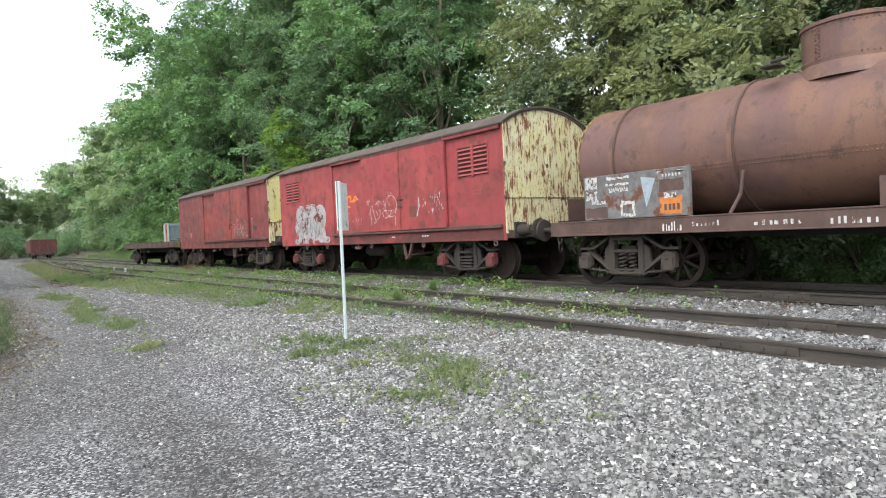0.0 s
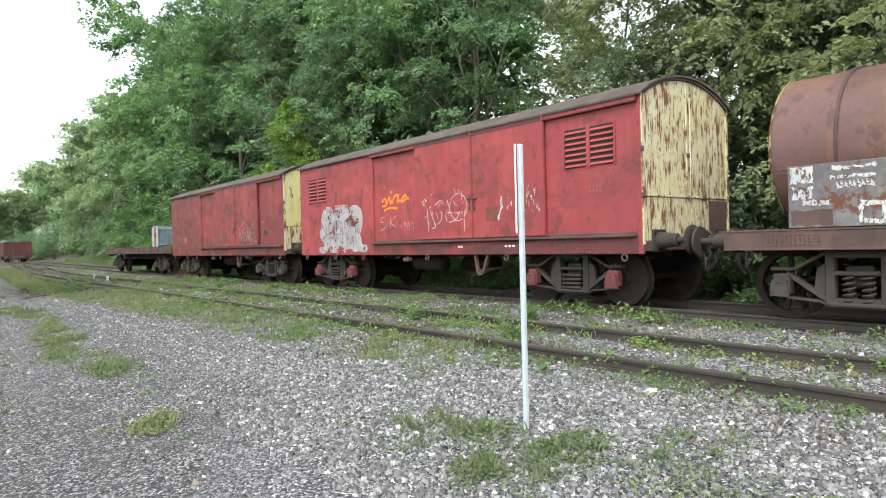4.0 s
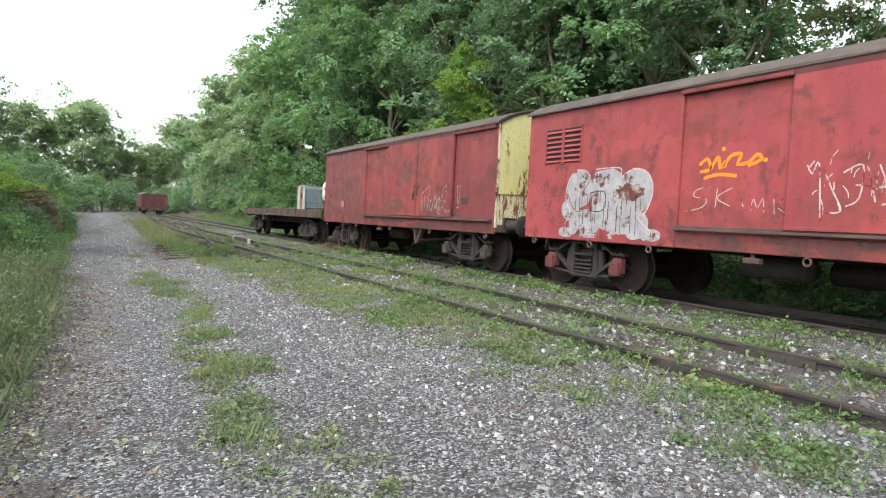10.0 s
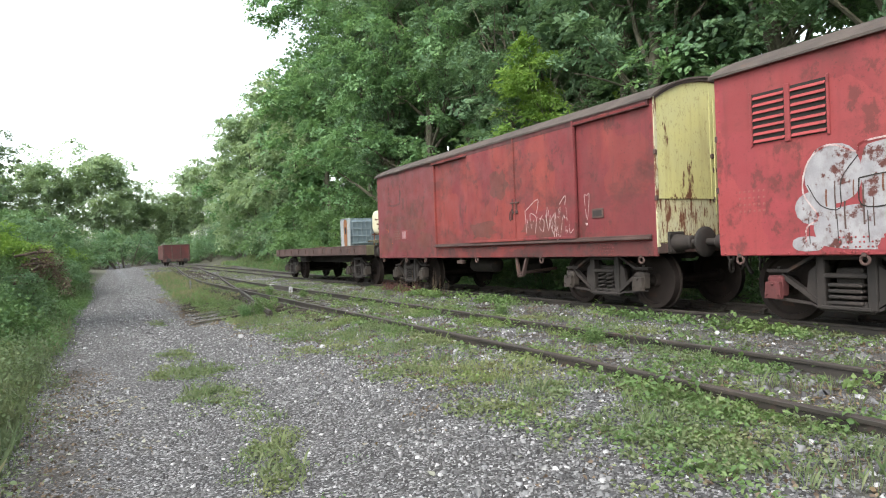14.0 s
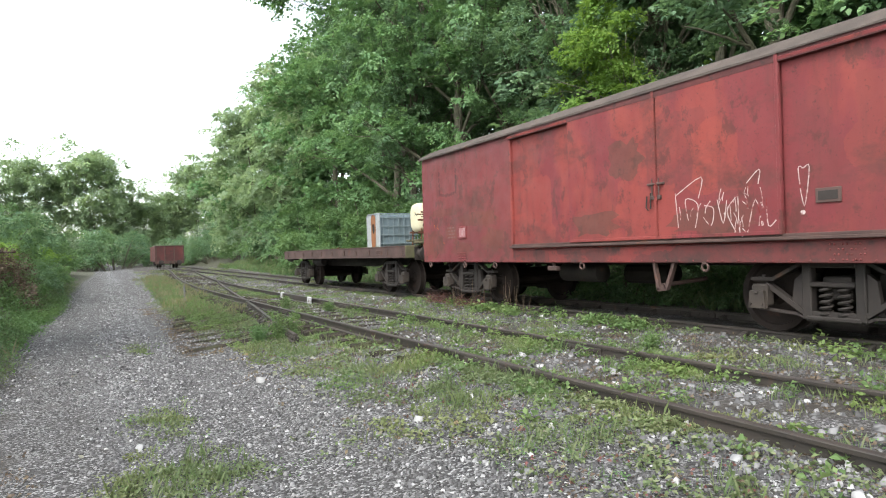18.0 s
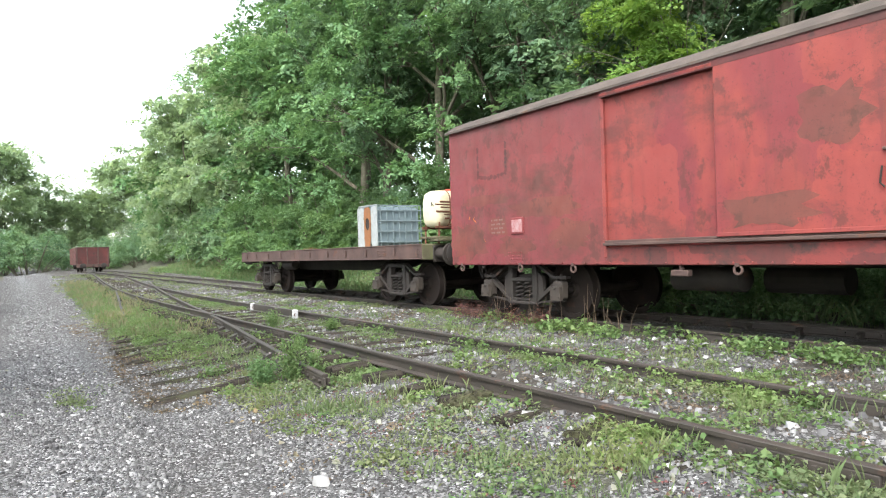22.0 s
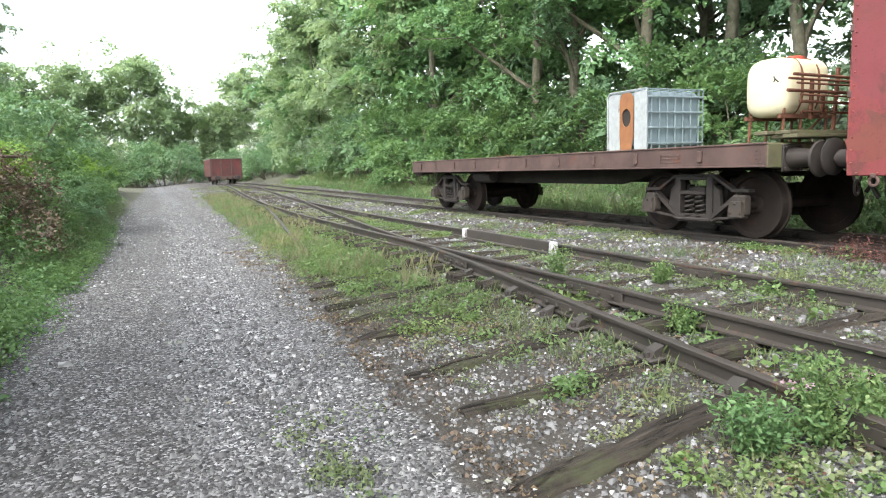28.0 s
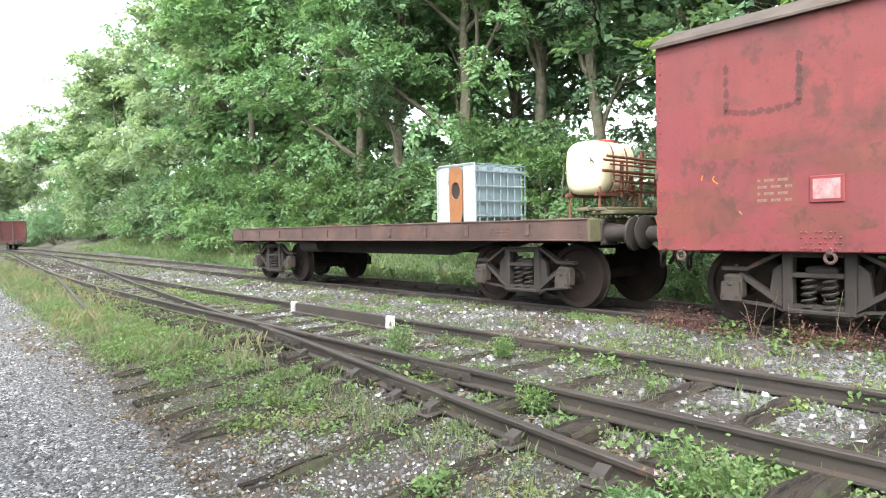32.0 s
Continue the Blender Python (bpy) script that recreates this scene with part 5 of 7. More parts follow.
    pipe = Build().tube([(-0.9, -7.05, 0.95), (-0.98, -7.05, 0.80), (-1.0, -7.05, 0.72)], 0.06, 10).lathe([(0.55, 0.09), (0.72, 0.10), (0.76, 0.07)], (-1.0, -7.05, 0), "z", 12)
    part("outlet_valve", pipe.mesh("outlet_valve", GALV, True), w)
    for y, rot in ((-L, Matrix()), (0.0, Matrix.Rotation(math.pi, 4, "Z"))):
        for s in (-1, 1):
            part("buffer", shared("buffer" + IRON.name, lambda: buffer_mesh(IRON)), w, (s * 0.88, y, 1.03), rot=rot)
        part("coupling_hook", shared("hook", hook_mesh), w, (0, y, 1.0), rot=rot)
        part("brake_hose", shared("hose", hose_mesh), w, (0, y, 1.0), rot=rot)
    bogie(w, -1.53, IRON_TAN, IRON_TAN, True, base=1.74)
    bogie(w, -L + 1.53, IRON_TAN, IRON_TAN, True, base=1.74)
    return w


tank_wagon()


# ---- loads on the flat wagon ----
def ibc():
    t = thing("liquid_container", (9.60, 37.14, 1.715), "grey caged liquid container with white panels and an orange board", "container")
    W, D, H = 1.2, 0.96, 0.99
    part("bottle", Build().box(0.03, W - 0.03, 0.035, D - 0.03, 0.03, H - 0.04, 0.06).mesh("bottle", TANKGREY), t, label="grey-blue plastic inner tank")
    cage = part("cage", Build().tube([(0.0, 0, 0), (0, 0, H), (W, 0, H), (W, 0, 0), (0, 0, 0)], 0.014, 8).mesh("cage", CAGE), t)
    part("cage_hoop", Build().tube([(0, D, 0), (0, D, H), (W, D, H), (W, D, 0), (0, D, 0)], 0.014, 8).mesh("cage_hoop", CAGE), cage)
    for i in range(7):
        x = 0.09 + (W - 0.18) * i / 6
        part("cage_bar", shared("cbar", lambda: Build().box(-0.016, 0.016, -0.012, 0.012, 0.02, H - 0.02, 0.006).mesh("cage_bar", CAGE)), cage, (x, 0.004, 0))
    for i in range(4):
        z = 0.12 + (H - 0.24) * i / 3
        part("cage_bar", shared("cbar2", lambda: Build().box(0, W, -0.014, 0.014, -0.016, 0.016, 0.006).mesh("cage_bar", CAGE)), cage, (0, -0.008, z))
    for i in range(5):
        x = 0.06 + (W - 0.12) * i / 4
        part("cage_bar", shared("cbar3", lambda: Build().box(-0.014, 0.014, 0, D, -0.012, 0.012, 0.005).mesh("cage_bar", CAGE)), cage, (x, 0, H))
    for y0, y1 in ((0.0, 0.31), (0.65, D)):
        part("side_panel", Build().box(-0.016, 0.004, y0 + 0.01, y1 - 0.01, 0.02, H - 0.02, 0.008).mesh("side_panel", PANEL), t, label="whitish sheet metal panel")
    part("frame_tube", Build().tube([(-0.02, D + 0.005, 0.0), (-0.02, D + 0.005, H - 0.05), (-0.02, D - 0.06, H + 0.012), (-0.02, 0.0, H + 0.012), (-0.02, -0.005, 0.0)], 0.016, 8).mesh("frame_tube", PANEL, True), t)
    n = 20
    hole = [(0.49 + 0.115 * math.cos(2 * math.pi * k / n), 0.56 + 0.15 * math.sin(2 * math.pi * k / n)) for k in range(n)]
    ya, yb, za, zb = 0.305, 0.655, 0.02, H - 0.02
    def edge(p):
        d = Vector((p[0] - 0.49, p[1] - 0.56))
        s = min((((yb - 0.49) if d.x > 0 else (ya - 0.49)) / d.x) if abs(d.x) > 1e-6 else 9e9, (((zb - 0.56) if d.y > 0 else (za - 0.56)) / d.y) if abs(d.y) > 1e-6 else 9e9)
        return (0.49 + d.x * s, 0.56 + d.y * s)
    outer = [edge(p) for p in hole]
    vs = [(-0.02, *p) for p in hole] + [(-0.02, *p) for p in outer] + [(0.0, *p) for p in hole] + [(0.0, *p) for p in outer]
    fs = [q for k in range(n) for q in ((k, (k + 1) % n, n + (k + 1) % n, n + k), (k, 2 * n + k, 2 * n + (k + 1) % n, (k + 1) % n))]
    part("orange_board", Build().add(vs, fs).mesh("orange_board", ORANGE), t, label="orange board with a round hole")
    # Dark disc behind the hole, painted as the shade within it.
    part("hole_shade_disc", Build().lathe([(0.001, 0.155), (0.004, 0.155)], (0.0, 0.49, 0.56), "x", 16).mesh("hole_shade_disc", DARK), t)


ibc()


def sprayer():
    t = thing("sprayer_tank", (9.62, 34.66, 1.72), "cream plastic sprayer tank on a rusty boom frame", "sprayer")
    prof = []
    n = 28
    b = Build()
    rings = ((0.0, 0.55), (0.015, 0.78), (0.06, 0.93), (0.13, 1.0), (0.34, 1.0), (0.36, 0.975), (0.39, 0.975), (0.41, 1.0), (0.66, 1.0), (0.68, 0.975), (0.71, 0.975), (0.73, 1.0), (0.93, 1.0), (1.0, 0.93), (1.045, 0.78), (1.06, 0.55))
    vs = []
    for x, s in rings:
        for k in range(n):
            a = 2 * math.pi * k / n
            c, d = math.cos(a), math.sin(a)
            c, d = math.copysign(abs(c) ** 0.55, c), math.copysign(abs(d) ** 0.55, d)
            vs.append((0.06 + x * 0.86, 0.36 + 0.33 * s * c, 0.74 + 0.385 * s * d))
    fs = [tuple(range(n)), tuple((len(rings) - 1) * n + k for k in range(n))] + [(i * n + k, i * n + (k + 1) % n, (i + 1) * n + (k + 1) % n, (i + 1) * n + k) for i in range(len(rings) - 1) for k in range(n)]
    body = part("tank_body", b.add(vs, fs).mesh("tank_body", CREAM, True), t, label="stained cream plastic tank")
    part("lid", Build().lathe([(1.10, 0.14), (1.155, 0.14), (1.17, 0.11)], (0.62, 0.36, 0), "z", 20).mesh("lid", weathered("faded_red_lid", (0.5, 0.07, 0.04), (0.4, 0.06, 0.04))), body, label="faded red screw lid")
    for x in (0.375, 0.695):
        pts = []
        for k in range(n + 1):
            a = 2 * math.pi * k / n
            c, d = math.cos(a), math.sin(a)
            pts.append((x, 0.36 + 0.337 * math.copysign(abs(c) ** 0.72, c), 0.74 + 0.392 * math.copysign(abs(d) ** 0.72, d)))
        part("strap", Build().tube(pts, 0.018, 6, False).mesh("strap", RUST), t)
    for x in (0.12, 0.45, 0.95):
        for y in (0.1, 0.62):
            part("leg", shared("sprleg", lambda: Build().tube([(0, 0, 0.0), (0.02, 0, 0.5)], 0.02, 6).mesh("leg", RUST)), t, (x, y, 0))
    for y in (0.1, 0.62):
        part("cross_bar", Build().box(0.05, 1.05, y - 0.025, y + 0.025, 0.33, 0.38).mesh("cross_bar", RUST), t)
    part("brace", Build().tube([(0.45, 0.1, 0.05), (0.9, 0.1, 0.36)], 0.015, 6).mesh("brace", RUST), t)
    for i, (z, y, x0, x1, rr) in enumerate(((0.86, -0.06, 0.24, 1.55, 0.02), (0.80, -0.10, 0.10, 1.45, 0.016), (0.74, -0.14, 0.20, 1.60, 0.014), (0.66, -0.04, 0.16, 1.66, 0.022), (0.60, -0.12, 0.30, 1.6, 0.014), (0.52, -0.08, 0.34, 1.55, 0.02), (0.40, -0.03, 0.45, 1.38, 0.016))):
        part("boom_tube", Build().tube([(x0 - 0.22, y - 0.06, z), (x1, y - 0.05, z - 0.015)], rr, 8).mesh("boom_tube", RUST), t)
    for x, z0, z1, lean in ((0.88, 0.05, 0.98, 0.07), (0.44, 0.3, 0.80, 0.0), (1.3, 0.33, 0.66, 0.0), (0.66, 0.33, 0.62, 0.0)):
        part("boom_post", Build().box(-0.022, 0.022, -0.02, 0.02, 0, z1 - z0, 0.004).mesh("boom_post", RUST), t, (x, -0.06, z0), rot=Matrix.Rotation(lean, 4, "Y"))
    part("valve", Build().tube([(-0.01, 0.15, 0.86), (-0.03, 0.12, 0.83), (-0.005, 0.08, 0.78)], 0.009, 8).tube([(-0.02, 0.14, 0.79), (-0.03, 0.11, 0.83)], 0.008, 8).mesh("valve", IRON), t)


sprayer()
b = Build()
for i in range(3):
    b.box(0.0, 1.55, -0.02 + 0.27 * i, 0.22 + 0.27 * i, 0.0, 0.05 + 0.01 * i, 0.01)
b.box(-0.1, 0.35, 0.0, 0.16, -0.055, 0.0, 0.01)
r0 = random.Random(3)
for x, y, wdt in ((9.5, 34.5, 1),):
    t = thing("loose_planks", (9.45, 34.40, 1.775), "mossy loose planks stacked on the wagon end", "plank stack")
    for i in range(4):
        part("plank", shared("lplank", lambda: Build().box(0, 1.7, 0, 0.21, 0, 0.05, 0.01).mesh("plank", PLANK)), t, (r0.uniform(-0.1, 0.1), -0.12 + 0.13 * i, 0.0 if i % 2 == 0 else 0.052), rot=Matrix.Rotation(radians(r0.uniform(-2, 2)), 4, "Z"))

# rust flakes and rubble heap on the deck
b = Build()
for i in range(160):
    a, q = r0.uniform(0, 6.28), abs(r0.gauss(0, 0.5))
    s = r0.uniform(0.015, 0.05)
    p = Vector((10.2 + q * math.cos(a) * 0.6, 42.6 + q * math.sin(a), 1.71 + 0.10 * math.exp(-q * q * 3) * r0.random()))
    b.add([p + Vector((s * r0.uniform(-1, 1), s * r0.uniform(-1, 1), s * r0.uniform(-0.3, 0.6))) for _ in range(4)], [(0, 1, 2), (0, 2, 3), (0, 3, 1), (1, 3, 2)])
thing("leaf_litter_heap", (0, 0, 0), "small heap of rust flakes and dead leaves on the deck", "debris", kind="stuff", data=b.mesh("leaf_litter_heap", RUST))

# ---- marker post ----
post = thing("marker_post", (3.98, 7.40, 0.12), "thin galvanised post with a narrow white sign plate", "sign post")
part("pole", Build().box(-0.017, 0.017, -0.017, 0.017, 0.0, 2.10, 0.005).mesh("pole", GALV), post)
part("sign_plate", Build().box(-0.46, 0.03, -0.006, 0.006, -0.31, 0.31, 0.003).mesh("sign_plate", WHITE), post, (-0.02, 0.03, 1.79), "plain white sign plate", rot=Matrix.Rotation(radians(225), 4, "Z"))


# ---- far open wagon ----
def open_wagon(at):
    w = thing("open_wagon", at, "red open wagon with drop sides at the end of the line", "railway wagon")
    H0, H1, L, W = 0.75, 2.2, 5.6, 1.28
    for y in (0, L - 0.06):
        part("end_wall", Build().box(-W, W, y, y + 0.06, H0, H1, 0.01).mesh("end_wall", MAROON), w)
    for s in (-1, 1):
        part("side_wall", Build().box(s * W - 0.03, s * W + 0.03, 0, L, H0, H1, 0.01).mesh("side_wall", MAROON), w)
    for x in (-1.22, -0.42, 0.42, 1.22):
        part("stanchion", Build().box(x - 0.05, x + 0.05, -0.06, 0.0, H0 - 0.1, H1 + 0.02, 0.01).mesh("stanchion", SILL), w)
    part("top_rail", Build().box(-W - 0.03, W + 0.03, -0.05, 0.07, H1 - 0.02, H1 + 0.05, 0.01).mesh("top_rail", SILL), w)
    part("floor", Build().box(-W, W, 0, L, H0 - 0.06, H0).mesh("floor", DARK), w)
    part("end_beam", Build().box(-W, W, -0.08, 0.05, H0 - 0.26, H0 + 0.02, 0.01).mesh("end_beam", SILL), w)
    ends(w, L, 0.62, 0.8)
    for y in (1.2, L - 1.2):
        for s in (-1, 1):
            part("wheel", shared("wheelFalse", lambda: wheel_mesh()), w, (s * 0.7525, y, 0.46))
            part("axle_box", Build().box(s * 1.0 - 0.1, s * 1.0 + 0.1, y - 0.13, y + 0.13, 0.32, 0.62, 0.02).mesh("axle_box", IRON), w)


open_wagon((8.95, 88.0, TOP_N + rise(88) - 0.15))


# ---- plants ----
def leaf_mesh(name, centre, size, mat, rng, up=0.25, long=1.55, fold=0.22):
    """One mesh of many small folded leaves; centre is an array of places."""
    n = len(centre)
    d = rng.normal(size=(n, 3))
    d[:, 2] = d[:, 2] * 0.6 - 0.15
    d /= np.linalg.norm(d, axis=1)[:, None]
    q = rng.normal(size=(n, 3)) + np.array([0, 0, up * 4])
    s = np.cross(d, q)
    s /= np.linalg.norm(s, axis=1)[:, None] + 1e-9
    nrm = np.cross(s, d)
    size = np.asarray(size)[:, None]
    a = centre - d * size * long * 0.5
    c = centre + d * size * long * 0.5
    l = centre - s * size * 0.5 + nrm * size * fold - d * size * 0.1
    r = centre + s * size * 0.5 + nrm * size * fold - d * size * 0.1
    v = np.stack([a, l, c, r], axis=1).reshape(-1, 3)
    return raw_mesh(name, v, np.array([[0, 2, 1], [0, 3, 2]]), 4, mat)


def raw_mesh(name, v, tri, per, mat):
    """A mesh of alike pieces: per vertices each, joined by the same triangles."""
    n = len(v) // per
    f = (tri[None] + np.arange(n)[:, None, None] * per).reshape(-1)
    me = bpy.data.meshes.new(name)
    me.vertices.add(len(v))
    me.vertices.foreach_set("co", np.ascontiguousarray(v, dtype=np.float32).reshape(-1))
    me.loops.add(len(f))
    me.loops.foreach_set("vertex_index", f.astype(np.int32))
    me.polygons.add(len(f) // 3)
    me.polygons.foreach_set("loop_start", np.arange(0, len(f), 3, dtype=np.int32))
    me.update(calc_edges=True)
    me.materials.append(mat)
    return me


def spray_mesh(name, at, out, per, length, wide, leaf, mat, rng, droop=0.5):
    """Leaves in flat drooping sprays: each spray hangs outwards from its place, its leaves share one slope."""
    n = len(at)
    up = np.array([0, 0, 1.0])
    axis = out + rng.normal(0, 0.45, (n, 3)) + up * rng.uniform(-droop, 0.35, (n, 1))
    axis /= np.linalg.norm(axis, axis=1)[:, None]
    nn = up * 0.95 + out * 0.85 + rng.normal(0, 0.32, (n, 3))
    nn -= axis * np.sum(nn * axis, axis=1)[:, None]
    nn /= np.linalg.norm(nn, axis=1)[:, None]
    side = np.cross(nn, axis)
    k = rng.uniform(0.6, 1.3, n)
    axis, nn, side, at, k = (np.repeat(v, per, axis=0) for v in (axis, nn, side, at, k))
    m = n * per
    u, v = rng.uniform(0, 1, m), rng.uniform(-1, 1, m)
    p = at + axis * (length * k * (u - 0.35))[:, None] + side * (wide * k * v * np.sin(math.pi * (0.12 + 0.8 * u)))[:, None]
    p = p + nn * (0.10 * wide * rng.normal(0, 1, m))[:, None] - up * (0.22 * length * k * u * u + 0.12 * wide * v * v)[:, None]
    d = axis * 0.7 + side * (0.75 * np.sign(v))[:, None] + rng.normal(0, 0.3, (m, 3)) - up * 0.15
    d /= np.linalg.norm(d, axis=1)[:, None]
    q = nn + rng.normal(0, 0.34, (m, 3))
    s = np.cross(d, q)
    s /= np.linalg.norm(s, axis=1)[:, None] + 1e-9
    f = np.cross(s, d)
    z = (leaf * rng.uniform(0.65, 1.3, m))[:, None]
    vs = np.stack([p - d * z * 0.8, p - s * z * 0.45 + f * z * 0.16 - d * z * 0.1, p + d * z * 0.8, p + s * z * 0.45 + f * z * 0.16 - d * z * 0.1], axis=1).reshape(-1, 3)
    return raw_mesh(name, vs, np.array([[0, 2, 1], [0, 3, 2]]), 4, mat)


def limb(b, p, d, length, r, rng, depth, tips):
    pts, rs = [p.copy()], [r]
    steps = 5
    for i in range(steps):
        d = (d + Vector(rng.normal(0, 0.13, 3)) + Vector((0, 0, 0.05))).normalized()
        p = p + d * (length / steps)
        pts.append(p.copy())
        rs.append(r * (1 - 0.62 * (i + 1) / steps))
    b.tube(pts, rs, 6 if depth else 9, False)
    tips.append(p.copy())
    if depth < 2:
        for i in range(3 if depth else 0):
            k = rng.integers(2, steps + 1)
            s = (d + Vector(rng.normal(0, 0.55, 3))).normalized()
            limb(b, pts[k], s, length * rng.uniform(0.45, 0.7), rs[k] * 0.6, rng, depth + 1, tips)
            tips.append(pts[k].copy())


def tree_kind(seed, height, spread, low, mat, leaves, size, clumps=95, lean=0.4, flat=0.9, droop=0.5, puff=0.92, steep=0.35):
    """Trunk and crown meshes of one kind of tree; low is where its leaves begin."""
    rng = np.random.default_rng(seed)
    b = Build()
    pts, p = [], Vector((0, 0, -0.4))
    n = 10
    for i in range(n + 1):
        pts.append(p.copy())
        p = p + Vector((rng.normal(0, lean * 0.3), rng.normal(0, lean * 0.3), height * 0.9 / n))
    r0 = height * 0.0115
    b.tube(pts, [r0 * (1.25 if i == 0 else 1 - 0.085 * i) for i in range(n + 1)], 10, False)
    tips = []
    for i in range(16):
        k = rng.integers(2, n)
        a = rng.uniform(0, 6.28)
        d = Vector((math.cos(a), math.sin(a), rng.uniform(steep, steep + 0.75 + steep))).normalized()
        limb(b, pts[k], d, spread * rng.uniform(0.6, 1.05), r0 * (1 - 0.085 * k) * 0.55, rng, 1, tips)
    trunk = b.mesh("trunk", BARK, True)
    cs = []
    for i in range(clumps):
        if i < len(tips) and rng.random() < 0.85:
            t = np.array(tips[i]) + rng.normal(0, 0.3, 3)
        else:
            a, u = rng.uniform(0, 6.28), rng.uniform(0, 1)
            z = low + (height - low) * u
            prof = math.sin(math.pi * min(1, 0.12 + 0.88 * u) ** 0.8) ** 0.55
            q = spread * prof * rng.uniform(0.55, 1.05)
            t = np.array((q * math.cos(a), q * math.sin(a), z))
        if t[2] > low * 0.7:
            cs.append(t)
    each = max(3, leaves // len(cs) // 30)
    at, out = [], []
    for t in cs:
        sp = rng.uniform(0.55, 1.15) * spread / 4.4 * puff
        e = rng.normal(0, 1, (each, 3))
        e /= np.linalg.norm(e, axis=1)[:, None]
        e[:, 2] = np.where(e[:, 2] < -0.35, -e[:, 2], e[:, 2])
        o = np.array((t[0], t[1], 0.0)) / (np.linalg.norm(t[:2]) + 0.3)
        at.append(t + e * rng.uniform(0.45, 1.0, (each, 1)) * np.array((sp * 1.25, sp * 1.25, sp * flat)))
        w = e * np.array((1, 1, 0.5)) + 0.8 * o
        out.append(w / (np.linalg.norm(w, axis=1)[:, None] + 1e-6))
    wide = 3.4 * size
    return trunk, spray_mesh("crown", np.concatenate(at), np.concatenate(out), 30, wide * 2.1, wide, size, mat, rng, droop * 1.5)


KINDS = {
    "tall": tree_kind(11, 18.5, 4.7, 2.0, LEAF_A, 50000, 0.105, 125),
    "dark": tree_kind(12, 17.0, 4.8, 2.5, LEAF_B, 46000, 0.105, 125),
    "grey": tree_kind(13, 13.5, 3.6, 1.5, LEAF_C, 38000, 0.092, 105),
    "bare": tree_kind(14, 17.5, 3.7, 6.0, LEAF_B, 24000, 0.095, 75, 0.55, steep=1.5),
    "fresh": tree_kind(15, 9.5, 3.0, 1.0, LEAF_Y, 20000, 0.105, 70),
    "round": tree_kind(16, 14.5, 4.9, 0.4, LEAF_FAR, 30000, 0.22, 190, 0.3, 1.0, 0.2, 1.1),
    "olive": tree_kind(18, 11.5, 3.8, 0.5, LEAF_OLIVE, 56000, 0.078, 165),
    "back": tree_kind(17, 18.0, 5.2, 1.5, LEAF_B, 14000, 0.25, 110),
    "far": tree_kind(19, 18.5, 4.7, 1.2, LEAF_A, 32000, 0.185, 140),
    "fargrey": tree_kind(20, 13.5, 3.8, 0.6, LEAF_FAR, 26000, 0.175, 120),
}


def tree(kind, x, y, scale, turn, label, group="trees behind the train", name="tree"):
    t = thing(name, (x, y, ground_z(x, y)), label, "tree", group, turn=turn)
    t.scale = (scale, scale, scale)
    part("trunk", KINDS[kind][0], t)
    part("crown", KINDS[kind][1], t)


TEXT = {"olive": "dense olive-green tree behind the tank wagon", "tall": "tall mid-green broadleaf tree on the embankment", "dark": "tall dark-green broadleaf tree on the embankment", "grey": "grey-green willow-like tree behind the wagons", "bare": "tall thin tree with bare lower trunk", "fresh": "young bright yellow-green tree behind the wagons", "back": "tall dark tree in the wood behind", "far": "tall mid-green broadleaf tree at the far end of the wood", "fargrey": "grey-green tree at the far end of the wood", "round": "broad round-crowned green tree in the distance"}
rt = random.Random(21)
front = [("grey", 16.4, 12.8), ("olive", 15.6, 13.0), ("olive", 22.5, 20.4), ("grey", 17.0, 4.0), ("grey", 17.0, 8.8), ("dark", 17.6, 22.8), ("tall", 18.0, 26.5), ("olive", 15.2, 6.2), ("olive", 16.0, 10.2), ("bare", 16.6, 28.8), ("bare", 18.4, 34.2), ("bare", 16.9, 37.4), ("bare", 18.8, 39.3), ("bare", 17.9, 43.2), ("bare", 16.4, 47.8), ("fresh", 15.6, 33.0), ("bare", 17.2, 31.0), ("dark", 18.6, 36.5), ("bare", 17.4, 41.0), ("tall", 17.2, 45.5), ("tall", 16.6, 51.0), ("dark", 17.6, 56.0), ("far", 17.0, 62.0), ("fargrey", 16.2, 68.0), ("bare", 18.6, 75.0), ("far", 19.4, 90.0), ("fargrey", 17.0, 88.0), ("fargrey", 18.5, 99.0)]
for k, x, y in front:
    tree(k, x, y, rt.uniform(0.95, 1.12) * (0.84 if k == "fresh" else 1), rt.uniform(0, 360), TEXT[k])
for i in range(19):
    y = -12 + 6.2 * i + rt.uniform(-2, 2)
    k = ("back", "back", "bare")[i % 3]
    if 19 < y < 27 or y < 1 or y > 84:
        continue
    tree(k, 24 + rt.uniform(-1.5, 2.5), y, rt.uniform(0.95, 1.2), rt.uniform(0, 360), TEXT[k])
for x, y in ((21.0, 30.0), (21.6, 38.5), (21.0, 47.0), (21.6, 55.5)):
    tree("back", x, y, rt.uniform(0.85, 0.95), rt.uniform(0, 360), TEXT["back"])
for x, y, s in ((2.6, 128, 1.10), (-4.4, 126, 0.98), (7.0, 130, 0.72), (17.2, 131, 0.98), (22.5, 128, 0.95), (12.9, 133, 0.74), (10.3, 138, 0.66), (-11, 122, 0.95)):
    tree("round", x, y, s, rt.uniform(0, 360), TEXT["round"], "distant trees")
for x, y, k, s in ((-2.5, 31, "grey", 0.70), (-6.0, 73, "grey", 0.74), (-9, 58, "dark", 0.42), (-8, 90, "tall", 0.6), (-6.5, 38, "grey", 0.5)):
    tree(k, x, y, s, rt.uniform(0, 360), "green tree beside the gravel road", "trees beside the road")


